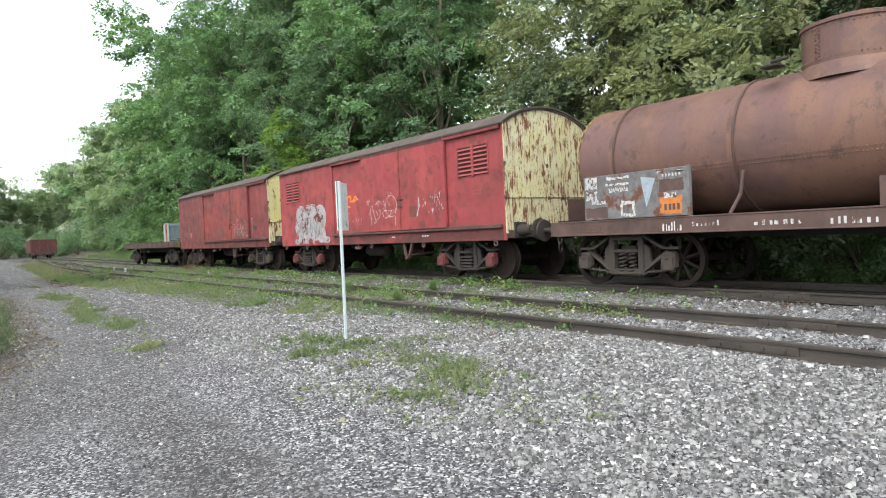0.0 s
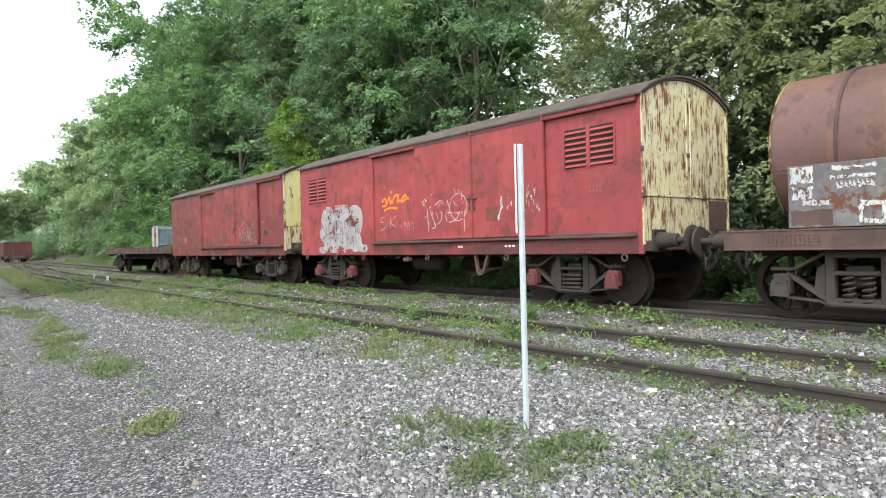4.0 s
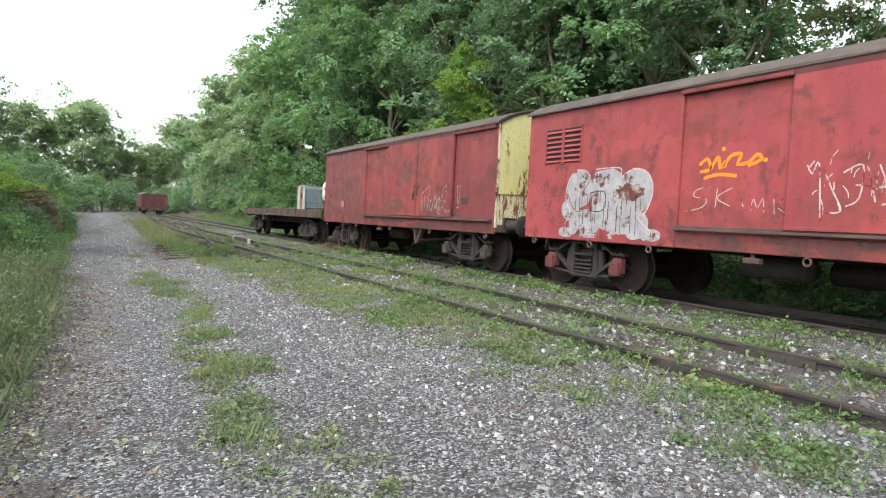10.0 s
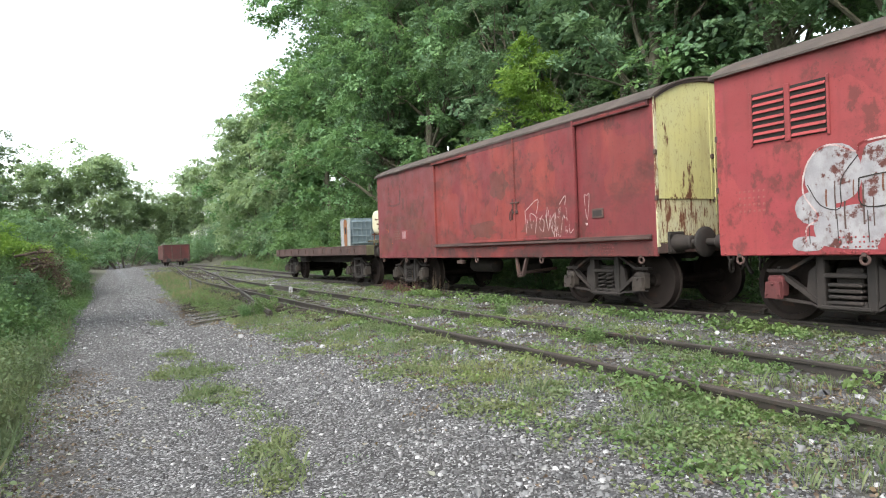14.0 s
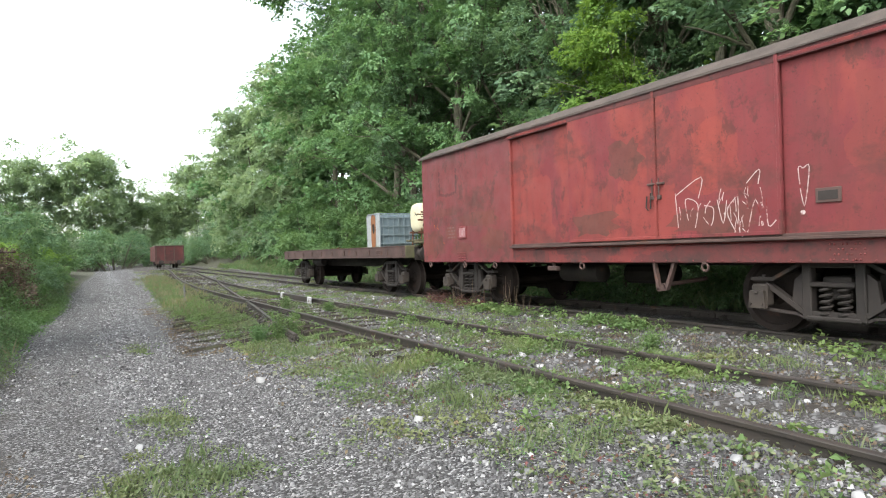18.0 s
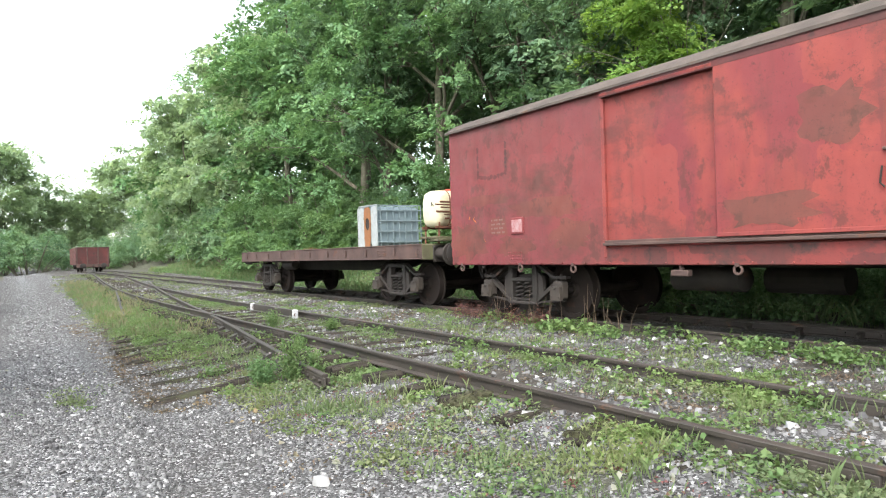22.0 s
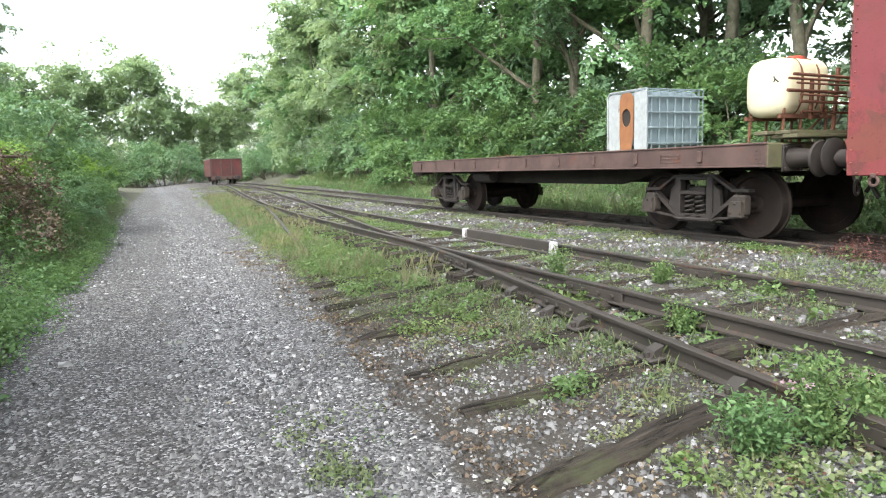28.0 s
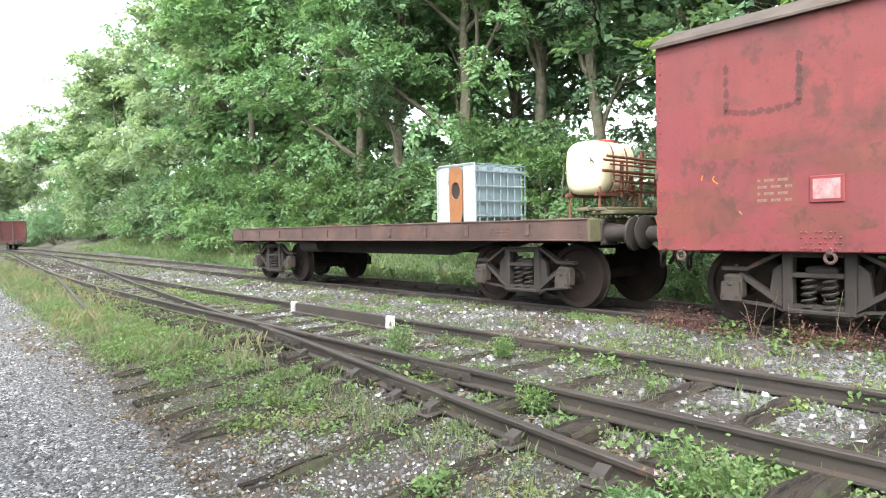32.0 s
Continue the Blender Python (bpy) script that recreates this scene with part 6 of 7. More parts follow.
def shrub_kind(seed, w, h, mat, leaves, size):
    rng = np.random.default_rng(seed)
    b = Build()
    place, out = [], []
    for i in range(26):
        a, q = rng.uniform(0, 6.28), w * math.sqrt(rng.uniform(0, 1))
        z = h * (1 - (q / w) ** 2 * 0.75) * rng.uniform(0.25, 1.0)
        t = np.array((q * math.cos(a), q * math.sin(a), z))
        if i % 2:
            b.tube([(t[0] * 0.3, t[1] * 0.3, -0.2), (t[0] * 0.7, t[1] * 0.7, z * 0.6), tuple(t)], [0.03, 0.02, 0.008], 5, False)
        each = leaves // 26 // 24
        e = rng.normal(0, 1, (each, 3))
        e /= np.linalg.norm(e, axis=1)[:, None]
        e[:, 2] = np.abs(e[:, 2]) - 0.2
        place.append(t + e * rng.uniform(0.4, 1.0, (each, 1)) * np.array((0.62, 0.62, 0.42)) * (w / 1.7))
        o = e + 0.7 * np.array((t[0], t[1], 0.3)) / w
        out.append(o / (np.linalg.norm(o, axis=1)[:, None] + 1e-6))
    return b.mesh("branchwork", BARK), spray_mesh("foliage", np.concatenate(place), np.concatenate(out), 24, 7.5 * size, 3.6 * size, size, mat, rng, 0.8)


SHRUBS = [shrub_kind(31, 1.7, 2.4, LEAF_SHRUB, 8500, 0.066), shrub_kind(32, 1.9, 3.1, LEAF_B, 8500, 0.07), shrub_kind(33, 1.5, 1.6, LEAF_Y, 6500, 0.066), shrub_kind(34, 1.8, 2.6, LEAF_C, 8500, 0.066), shrub_kind(35, 1.7, 1.9, LEAF_IVY, 7500, 0.062)]


def shrub(i, x, y, s, turn, label, group):
    t = thing("shrub", (x, y, ground_z(x, y) - 0.05), label, "shrub", group, turn=turn)
    t.scale = (s, s, s)
    part("branchwork", SHRUBS[i][0], t)
    part("foliage", SHRUBS[i][1], t)


for i in range(36):
    y = -0.5 + 2.75 * i
    x = 14.6 + rt.uniform(-0.5, 0.9) + (0.9 if 33 < y < 56 else 0) + 1.8 * smooth01(60, 75, y)
    if 34 < y < 50:
        x += 0.5
    shrub(rt.choice((0, 0, 1, 3)), x, y, rt.uniform(0.85, 1.25) * (1 + 0.55 * bump01(y, 42, 80, 4)), rt.uniform(0, 360), "dense green bramble and ivy shrub on the bank", "shrubs on the bank")
    if i % 2:
        shrub(rt.choice((1, 1, 0, 3)), x + 3.6 + rt.uniform(0, 1.5), y + 1.2, rt.uniform(1.4, 2.1), rt.uniform(0, 360), "tall leafy shrub under the trees", "shrubs on the bank")
for i in range(19):
    y = 24 + 3.1 * i
    x = left_edge(y) - 2.3 - rt.uniform(0, 0.8) - (1.0 if y < 34 else 0) - (1.6 if 34.8 < y < 41.5 else 0)
    shrub(rt.choice((0, 1, 0, 2)), x, y, rt.uniform(0.65, 1.1), rt.uniform(0, 360), "leafy green shrub beside the gravel road", "shrubs beside the road")
    if i % 2:
        shrub(rt.choice((0, 1)), x - 3.0, y + 1, rt.uniform(0.8, 1.15), rt.uniform(0, 360), "leafy green shrub behind the road verge", "shrubs beside the road")
for i in range(14):
    shrub((1, 0, 1, 3)[i % 4], -9 + 2.3 * i, 112 + 5 * math.sin(i * 1.9), rt.uniform(1.7, 2.4) * (0.55 if 6 < -9 + 2.3 * i < 14 else 1), rt.uniform(0, 360), "dark green shrub closing the end of the line", "distant shrubs")
for x, y in ((14.6, 99), (15.4, 104), (15.2, 108)):
    shrub(1, x, y, 1.3, rt.uniform(0, 360), "dark green shrub closing the end of the line", "distant shrubs")
for i in range(27):
    shrub(4, 13.0 + rt.uniform(-0.15, 0.3) + 0.25 * (i % 2), 1 + 1.35 * i, rt.uniform(0.55, 0.8), rt.uniform(0, 360), "low dark ivy and bramble behind the wagons", "ivy behind the wagons")
for i in range(17):
    y = 29.5 + 1.9 * i
    if 34.8 < y < 41.2:
        continue
    shrub((0, 0, 1)[i % 3], left_edge(y) - 1.25 - rt.uniform(0, 0.35), y, rt.uniform(0.42, 0.62), rt.uniform(0, 360), "leafy green bramble at the edge of the gravel road", "shrubs beside the road")


def brush_pile(x, y, w, ln, h):
    t = thing("brush_pile", (x, y, ground_z(x, y)), "heap of dead brown branches and withered bracken on the bank", "brush pile")
    g = random.Random(9)
    gn = np.random.default_rng(9)
    for i in range(30):
        a = g.uniform(-0.5, 0.5) + (math.pi / 2 if i % 4 else 0)
        q = g.uniform(-0.9, 0.9)
        z = h * (1 - q * q) * g.uniform(0.1, 1.0)
        c = Vector((q * w * 0.5, g.uniform(-0.4, 0.4) * ln, z))
        d = Vector((math.cos(a), math.sin(a), g.uniform(-0.2, 0.2))) * g.uniform(0.3, 0.65)
        r = g.uniform(0.015, 0.05)
        part("branch", Build().tube([c - d, c + d * 0.1 + Vector((0, 0, 0.06)), c + d], [r, r * 0.85, r * 0.5], 6).mesh("branch", DEADWOOD, True), t)
    q = gn.uniform(-1, 1, 330)
    at = np.stack([q * w * 0.5, gn.uniform(-0.5, 0.5, 330) * ln, h * (1 - q * q) * gn.uniform(0.4, 1.05, 330)], 1)
    out = gn.normal(0, 1, (330, 3)) * np.array((1, 1, 0.3))
    out /= np.linalg.norm(out, axis=1)[:, None]
    part("bracken", spray_mesh("bracken", at, out, 22, 0.5, 0.16, 0.035, DEADWEED, gn, 0.9), t, label="withered brown bracken fronds")


brush_pile(0.0, 42.0, 1.6, 5.5, 1.65)


# ---- paint on the wagon sides ----
def curve_pts(pts, k=4):
    """Points of y and z, rounded by a smooth curve through them."""
    out = []
    for i in range(len(pts) - 1):
        p0, p1, p2, p3 = pts[max(0, i - 1)], pts[i], pts[i + 1], pts[min(len(pts) - 1, i + 2)]
        for q in range(k):
            t = q / k
            out.append(tuple(0.5 * (2 * b + (c - a) * t + (2 * a - 5 * b + 4 * c - d) * t * t + (3 * b - a - 3 * c + d) * t ** 3) for a, b, c, d in zip(p0, p1, p2, p3)))
    return out + [pts[-1]]


def stroke(parent, pts, x, wide, mat, name="graffiti_stroke"):
    b = Build()
    ribbon(b, curve_pts(pts), x, wide)
    return part(name, b.mesh(name, mat), parent)


def blot(parent, y, z, ry, rz, x, mat, power=1.0, ragged=0.06, seed=1, name="graffiti_patch"):
    q = random.Random(seed)
    n = 26
    pts = []
    for k in range(n):
        a = 2 * math.pi * k / n
        c, s = math.cos(a), math.sin(a)
        m = q.uniform(1 - ragged, 1 + ragged)
        pts.append((y + ry * m * math.copysign(abs(c) ** power, c), z + rz * m * math.copysign(abs(s) ** power, s)))
    return part(name, Build().prism(pts, x - 0.0008, x).mesh(name, mat), parent)


WALL, DOOR, RECESS = -HALF - 0.001, -HALF - 0.046, -HALF + 0.034
for y, z, ry, rz, pw, sd, dx in ((8.36, 1.74, 0.40, 0.36, 0.9, 1, 0), (9.70, 1.80, 0.33, 0.35, 0.9, 2, 1), (9.02, 1.62, 0.36, 0.50, 0.45, 3, 2), (8.98, 1.18, 0.98, 0.26, 0.6, 4, 3), (9.92, 1.42, 0.25, 0.20, 1, 5, 4), (7.98, 1.03, 0.22, 0.10, 0.8, 6, 5), (10.02, 1.0, 0.20, 0.09, 0.8, 7, 6)):
    blot(w1, y, z, ry, rz, WALL - 0.0006 * dx, SPRAY, pw, 0.03, sd)
blot(w1, 8.45, 1.72, 0.30, 0.13, WALL - 0.006, weathered("rusted_through_spray", (0.24, 0.19, 0.185), (0.29, 0.26, 0.26), (0.16, 0.085, 0.07), (0.12, 0.04, 0.03), (0.40, 0.50), scale=9), 0.7, 0.22, 9)
blot(w1, 9.05, 0.99, 0.15, 0.10, WALL - 0.0062, RED, 0.8, 0.25, 10)
blot(w1, 8.62, 0.95, 0.2, 0.07, WALL - 0.0062, RED, 0.8, 0.25, 11)
stroke(w1, [(9.40, 1.72), (9.05, 1.73), (9.05, 1.43), (9.38, 1.42), (9.40, 1.72)], WALL - 0.007, 0.016, DARK)
stroke(w1, [(10.0, 1.70), (9.85, 1.45), (9.62, 1.40), (9.60, 1.72), (9.40, 1.98)], WALL - 0.007, 0.012, IRON)
stroke(w1, [(8.16, 1.30), (8.02, 1.52), (7.97, 1.80), (8.12, 2.04), (8.40, 2.09)], WALL - 0.007, 0.018, SPRAY_WHITE)
for pts in ([(10.04, 1.02), (10.02, 1.2), (9.88, 1.32), (10.06, 1.62), (9.98, 1.98), (9.72, 2.14), (9.42, 2.02), (9.34, 2.12), (8.72, 2.13), (8.66, 1.98), (8.40, 2.10), (8.10, 2.03), (7.96, 1.74), (8.08, 1.42), (8.24, 1.30), (7.98, 1.10), (7.78, 1.0)],):
    stroke(w1, pts, WALL - 0.0075, 0.02, SPRAY_WHITE, "graffiti_outline")
for k in range(16):
    yy, zz = 8.2 + 0.105 * k, 1.62 + 0.14 * math.sin(k * 2.3)
    stroke(w1, [(yy, zz), (yy + 0.006, zz - 0.12), (yy, zz - 0.2 - 0.12 * (k % 3))], WALL - 0.0068, 0.014 + 0.006 * (k % 2), RUST if k % 3 == 0 else SILL, "rust_run")
for k in range(7):
    stroke(w1, [(10.0 - 0.34 * k, 1.3 + 0.03 * (k % 3)), (9.99 - 0.34 * k, 1.0)], WALL - 0.0065, 0.01, IRON)
for pts in ([(7.14, 2.10), (7.0, 2.18), (6.95, 2.03), (7.12, 2.0)], [(6.95, 2.02), (6.82, 2.2), (6.78, 2.04), (6.70, 2.14)], [(6.72, 2.04), (6.62, 2.2), (6.45, 2.22), (6.5, 2.08), (6.32, 2.1)], [(6.32, 2.10), (6.2, 2.2), (6.14, 2.13), (6.34, 2.05)], [(7.05, 1.9), (6.8, 1.95), (6.5, 1.92)]):
    stroke(w1, pts, RECESS - 0.002, 0.05, SPRAY_ORANGE)
for y, z in ((6.74, 2.31), (6.08, 2.12)):
    blot(w1, y, z, 0.035, 0.03, RECESS - 0.002, SPRAY_ORANGE, 1, 0.1, 3)
for pts in ([(6.92, 1.78), (7.15, 1.74), (7.2, 1.64), (6.98, 1.60), (7.05, 1.48), (7.32, 1.42)], [(6.80, 1.75), (6.82, 1.48)], [(6.55, 1.76), (6.80, 1.62), (6.58, 1.5)], [(6.42, 1.62), (6.36, 1.48)], [(6.25, 1.42), (6.22, 1.6), (6.15, 1.48), (6.08, 1.6), (6.05, 1.42)], [(5.92, 1.6), (5.9, 1.4)], [(5.78, 1.62), (5.86, 1.5), (5.76, 1.42)]):
    stroke(w1, pts, RECESS - 0.002, 0.013, SPRAY_WHITE)
ring_pts = [(4.25 + 0.27 * math.cos(0.5 * k), 1.82 + 0.27 * math.sin(0.5 * k)) for k in range(13)]
for pts in ([(5.46, 2.04), (5.38, 1.9), (5.3, 2.02), (5.24, 1.3)], [(5.42, 1.98), (5.36, 2.06)], [(5.24, 1.95), (5.12, 1.7), (5.0, 1.45), (5.18, 1.42)], [(5.0, 1.9), (4.78, 1.98), (4.8, 1.6), (4.95, 1.5)], [(4.72, 1.95), (4.62, 1.55)], [(4.6, 1.98), (4.52, 1.75), (4.64, 1.7)], ring_pts, [(4.4, 1.95), (4.1, 1.65), (4.06, 1.32)], [(4.1, 1.92), (4.3, 1.6), (4.55, 1.52)], [(4.85, 1.75), (4.55, 1.72), (4.2, 1.7)]):
    stroke(w1, pts, DOOR - 0.002, 0.019, SPRAY_WHITE)
blot(w1, 3.00, 1.82, 0.04, 0.11, DOOR - 0.002, PEEL, 1, 0.25, 4)
blot(w1, 3.10, 1.55, 0.045, 0.055, DOOR - 0.002, PEEL, 1, 0.25, 5)
stroke(w1, [(3.0, 1.75), (3.07, 1.58)], DOOR - 0.0025, 0.035, PEEL)
for k, (y, z) in enumerate(((2.80, 1.88), (2.74, 1.80), (2.52, 1.93), (2.46, 1.62), (2.30, 1.96), (2.24, 1.88), (2.16, 2.0), (2.10, 1.72), (2.62, 1.58), (2.05, 1.66))):
    blot(w1, y, z, 0.02, 0.028 + 0.018 * (k % 2), DOOR - 0.002, PEEL, 1, 0.35, 20 + k)
for y in (4.30, 4.22, 2.95, 2.85, 2.75):
    blot(w1, y, 1.02, 0.035, 0.02, -HALF - 0.006, WHITE, 0.8, 0.2, int(y * 100), "paint_mark")
FADED = weathered("faded_stencil_paint", (0.25, 0.09, 0.085), (0.22, 0.055, 0.052), (0.16, 0.035, 0.032), scale=14)
for y0, z0, n, m in ((10.95, 1.68, 6, 4), (1.0, 1.95, 4, 2)):
    x = WALL + (0.0185 if y0 < 5 else 0)
    for i in range(n):
        for j in range(m):
            part("stencil_mark", shared("stencil", lambda: Build().box(-0.001, 0, -0.03, 0, 0, 0.03).mesh("stencil_mark", FADED)), w1, (x, y0 - 0.07 * i, z0 - 0.085 * j))
part("door_patch", Build().box(DOOR - 0.004, DOOR, 3.12, 3.42, 1.50, 1.76, 0.001).mesh("door_patch", weathered("brown_patch_plate", (0.12, 0.04, 0.03), (0.16, 0.05, 0.04))), w1)

for pts in ([(3.37, 1.80), (3.33, 1.33)], [(3.37, 1.76), (2.94, 1.97), (2.99, 1.70)], [(3.16, 1.42), (3.2, 1.7), (3.0, 1.62), (3.05, 1.32)], [(2.9, 1.6), (2.76, 1.55), (2.80, 1.34), (2.92, 1.45)], [(2.7, 1.66), (2.62, 1.36), (2.56, 1.64)], [(2.44, 1.66), (2.56, 1.5), (2.44, 1.24)], [(2.40, 1.7), (2.38, 1.21), (2.26, 1.26)], [(2.28, 1.82), (2.10, 1.97), (2.12, 1.8)], [(2.26, 1.3), (2.16, 1.62), (2.08, 1.3)], [(2.02, 1.62), (2.0, 1.3), (1.9, 1.36)]):
    stroke(w2, pts, DOOR - 0.002, 0.013, SPRAY_WHITE)
stroke(w2, [(1.60, 1.92), (1.53, 1.93), (1.60, 1.50), (1.66, 1.92), (1.60, 1.92)], -HALF + 0.018, 0.012, SPRAY_WHITE)
blot(w2, 1.62, 1.43, 0.03, 0.025, -HALF + 0.018, SPRAY_WHITE, 1, 0.2, 3)
pl = part("plate_holder", Build().box(-HALF, -HALF + 0.02, 1.18, 1.46, 1.52, 1.68, 0.004).mesh("plate_holder", SILL), w2)
part("plate", Build().box(-HALF - 0.004, -HALF, 1.21, 1.43, 1.55, 1.65, 0.002).mesh("plate", IRON), pl)
sg = part("notice_plate", Build().box(-HALF - 0.022, -HALF + 0.002, 9.04, 9.36, 1.36, 1.63, 0.008).mesh("notice_plate", RED_OLD), w2, label="pink and white faded notice plate in a red frame")
part("notice_face", Build().box(-HALF - 0.026, -HALF - 0.02, 9.075, 9.325, 1.395, 1.595, 0.003).mesh("notice_face", weathered("faded_pink_notice", (0.27, 0.12, 0.125), (0.31, 0.21, 0.215), (0.2, 0.06, 0.06), scale=14)), sg)
PALE_MARK = weathered("pale_stencil_paint", (0.19, 0.12, 0.11), (0.16, 0.08, 0.07), scale=14)
for i in range(5):
    for j in range(4):
        part("stencil_mark", shared("stencil%d" % ((i + j) % 2), lambda: Build().box(-0.001, 0, -0.03 - 0.04 * ((i + j) % 2), 0, 0, 0.03).mesh("stencil_mark", PALE_MARK)), w2, (WALL - 0.0012, 9.88 - 0.07 * i, 1.6 - 0.07 * j))
blot(w2, 9.7, 1.50, 0.22, 0.15, WALL - 0.0004, side_paint("brown_faded_panel_paint", (0.135, 0.036, 0.030), (0.125, 0.040, 0.032), (0.10, 0.038, 0.03), (0.07, 0.028, 0.02), (0.15, 0.04, 0.035)), 0.5, 0.2, 2)
for k in range(9):
    a = 9.48 + 0.09 * k
    blot(w2, a, 2.36 - 0.02 * (k % 2) + 0.03 * (abs(k - 4) > 2), 0.045, 0.035, WALL, MAROON, 1, 0.3, 30 + k, "weld_scar")
for k in range(4):
    blot(w2, 9.46, 2.46 + 0.13 * k, 0.035, 0.06, WALL, MAROON, 1, 0.3, 40 + k, "weld_scar")
    blot(w2, 10.22, 2.46 + 0.13 * k, 0.03, 0.055, WALL, MAROON, 1, 0.3, 50 + k, "weld_scar")
for pts in ([(10.5, 1.72), (10.55, 1.5)], [(10.36, 1.7), (10.44, 1.55), (10.2, 1.35)], [(10.3, 1.32), (10.0, 1.2)], [(10.08, 1.3), (9.96, 1.16)]):
    stroke(w2, [(y * 0.25 + pts[0][0] * 0.75, z * 0.25 + pts[0][1] * 0.75) for y, z in pts], WALL - 0.001, 0.009, SPRAY_ORANGE)
STAINED = side_paint("rust_stained_red_paint", (0.125, 0.034, 0.030), (0.110, 0.036, 0.030), (0.078, 0.033, 0.026), (0.055, 0.026, 0.020), (0.155, 0.044, 0.034), 0.9, 1.4)
for i, (y, z, ry, rz) in enumerate(((10.5, 1.26, 0.5, 0.30), (9.25, 1.16, 0.42, 0.16), (8.6, 1.74, 0.75, 0.15), (10.0, 1.98, 0.6, 0.09), (8.0, 1.32, 0.4, 0.2))):
    blot(w2, y, z, ry, rz, WALL - 0.0003, STAINED, 0.8, 0.28, 70 + i, "rust_stain")
for i, (y, z, ry, rz) in enumerate(((5.0, 1.46, 0.5, 0.17), (2.75, 1.42, 0.7, 0.16), (4.3, 2.35, 0.35, 0.3))):
    blot(w2, y, z, ry, rz, DOOR - 0.0003, STAINED, 0.8, 0.28, 80 + i, "rust_stain")
rs = random.Random(14)
for wg, ya, yb, za, zb, n, wd in ((w2, 1.92, 3.3, 1.2, 1.72, 26, 0.011), (w1, 4.0, 5.4, 1.35, 2.05, 22, 0.013), (w1, 2.05, 2.85, 1.5, 1.95, 10, 0.012)):
    for _ in range(n):
        y, z = rs.uniform(ya, yb), rs.uniform(za, zb)
        dy, dz = rs.uniform(-0.09, 0.09), rs.uniform(0.05, 0.2)
        stroke(wg, [(y, z), (y + dy * 0.2, z + dz * 0.5), (y + dy, z + dz)], DOOR - 0.0022, wd * rs.uniform(0.5, 1.2), SPRAY_WHITE)
hb = Build().tube([(-HALF - 0.07, 3.80, 1.62), (-HALF - 0.07, 3.79, 1.84)], 0.012, 6).tube([(-HALF - 0.07, 3.84, 1.60), (-HALF - 0.07, 3.88, 1.64), (-HALF - 0.07, 3.86, 1.80)], 0.010, 6)
part("door_latch", hb.mesh("door_latch", IRON), w2)


# ---- loose stones, weeds and grass ----
rng = np.random.default_rng(77)


def scatter(n, x0, x1, y0, y1, weight):
    out = []
    while len(out) < n:
        x, y = rng.uniform(x0, x1), rng.uniform(y0, y1)
        if rng.random() < weight(x, y):
            out.append((x, y))
    return out


def patchy(x, y, f=0.9, s=0.0):
    return 0.5 + 0.5 * noise.noise((x * f, y * f, s)) + 0.25 * noise.noise((x * f * 3, y * f * 3, s + 5))


def stones(name, label, n, box, weight, lo, hi, mat=None):
    pts = scatter(n, *box, weight)
    base = np.array([(x, y, ground_z(x, y)) for x, y in pts])
    size = rng.uniform(lo, hi, (n, 1)) * rng.choice((0.7, 1, 1, 1.5), (n, 1))
    turn = rng.uniform(0, 6.28, (n, 1))
    ang = np.array([[0, 2.09, 4.19]]) + turn + rng.normal(0, 0.3, (n, 3))
    foot = rng.uniform(0.8, 1.3, (n, 3)) * size
    top = foot * rng.uniform(0.45, 0.95, (n, 3))
    high = rng.uniform(0.25, 0.95, (n, 3)) * size
    swing = ang + rng.normal(0.25, 0.35, (n, 3))
    low = np.stack([foot * np.cos(ang), foot * np.sin(ang), -0.2 * size + 0 * foot], -1)
    up = np.stack([top * np.cos(swing), top * np.sin(swing), high], -1)
    v = base[:, None] + np.concatenate([low, up], axis=1)
    tri = np.array([(3, 4, 5), (0, 1, 4), (0, 4, 3), (1, 2, 5), (1, 5, 4), (2, 0, 3), (2, 3, 5)])
    tagged(new(name, raw_mesh(name, v.reshape(-1, 3), tri, 6, mat or STONE)), label, "gravel", kind="stuff")


def bare(x, y):
    return (1 - 0.75 * min(1, cover_near(x, y)[1] * 1.3)) * (1 - 0.8 * wheel_track(x, y))


stones("gravel", "loose grey crushed stone on the yard", 90000, (0.7, 6.0, 0.8, 34.0), lambda x, y: bare(x, y) * (0.35 + 0.65 * smooth01(1.5, 4, x)) * (1.0 if x > left_edge(y) else 0.1), 0.007, 0.017)
stones("clean_ballast", "pale clean crushed stone beside the track", 42000, (2.6, 6.0, 0.8, 18.0), lambda x, y: bare(x, y) * cover_near(x, y)[2], 0.009, 0.021, STONE_PALE)
stones("ballast", "grey ballast stones between and beside the rails", 30000, (5.2, 9.6, 0.5, 66.0), lambda x, y: (0.35 + 0.65 * patchy(x, y, 0.6, 2.0)) * (1 - 0.6 * smooth01(40, 66, y)), 0.014, 0.032)
stones("road_gravel", "grey gravel on the far road", 20000, (1.2, 5.2, 28.0, 76.0), lambda x, y: (1.0 - 0.8 * wheel_track(x, y) if left_edge(y) < x < min(3.45 + 0.075 * (y - 31), 4.25 + 0.02 * (y - 42)) else 0.12) * (1 - 0.9 * smooth01(40, 76, y)), 0.009, 0.021, STONE)
stones("pale_stones", "scattered larger pale stones", 300, (1.2, 9.0, 1.0, 36.0), lambda x, y: bare(x, y) * (0.3 + 0.7 * smooth01(2.5, 5, x)), 0.022, 0.045, STONE_PALE)


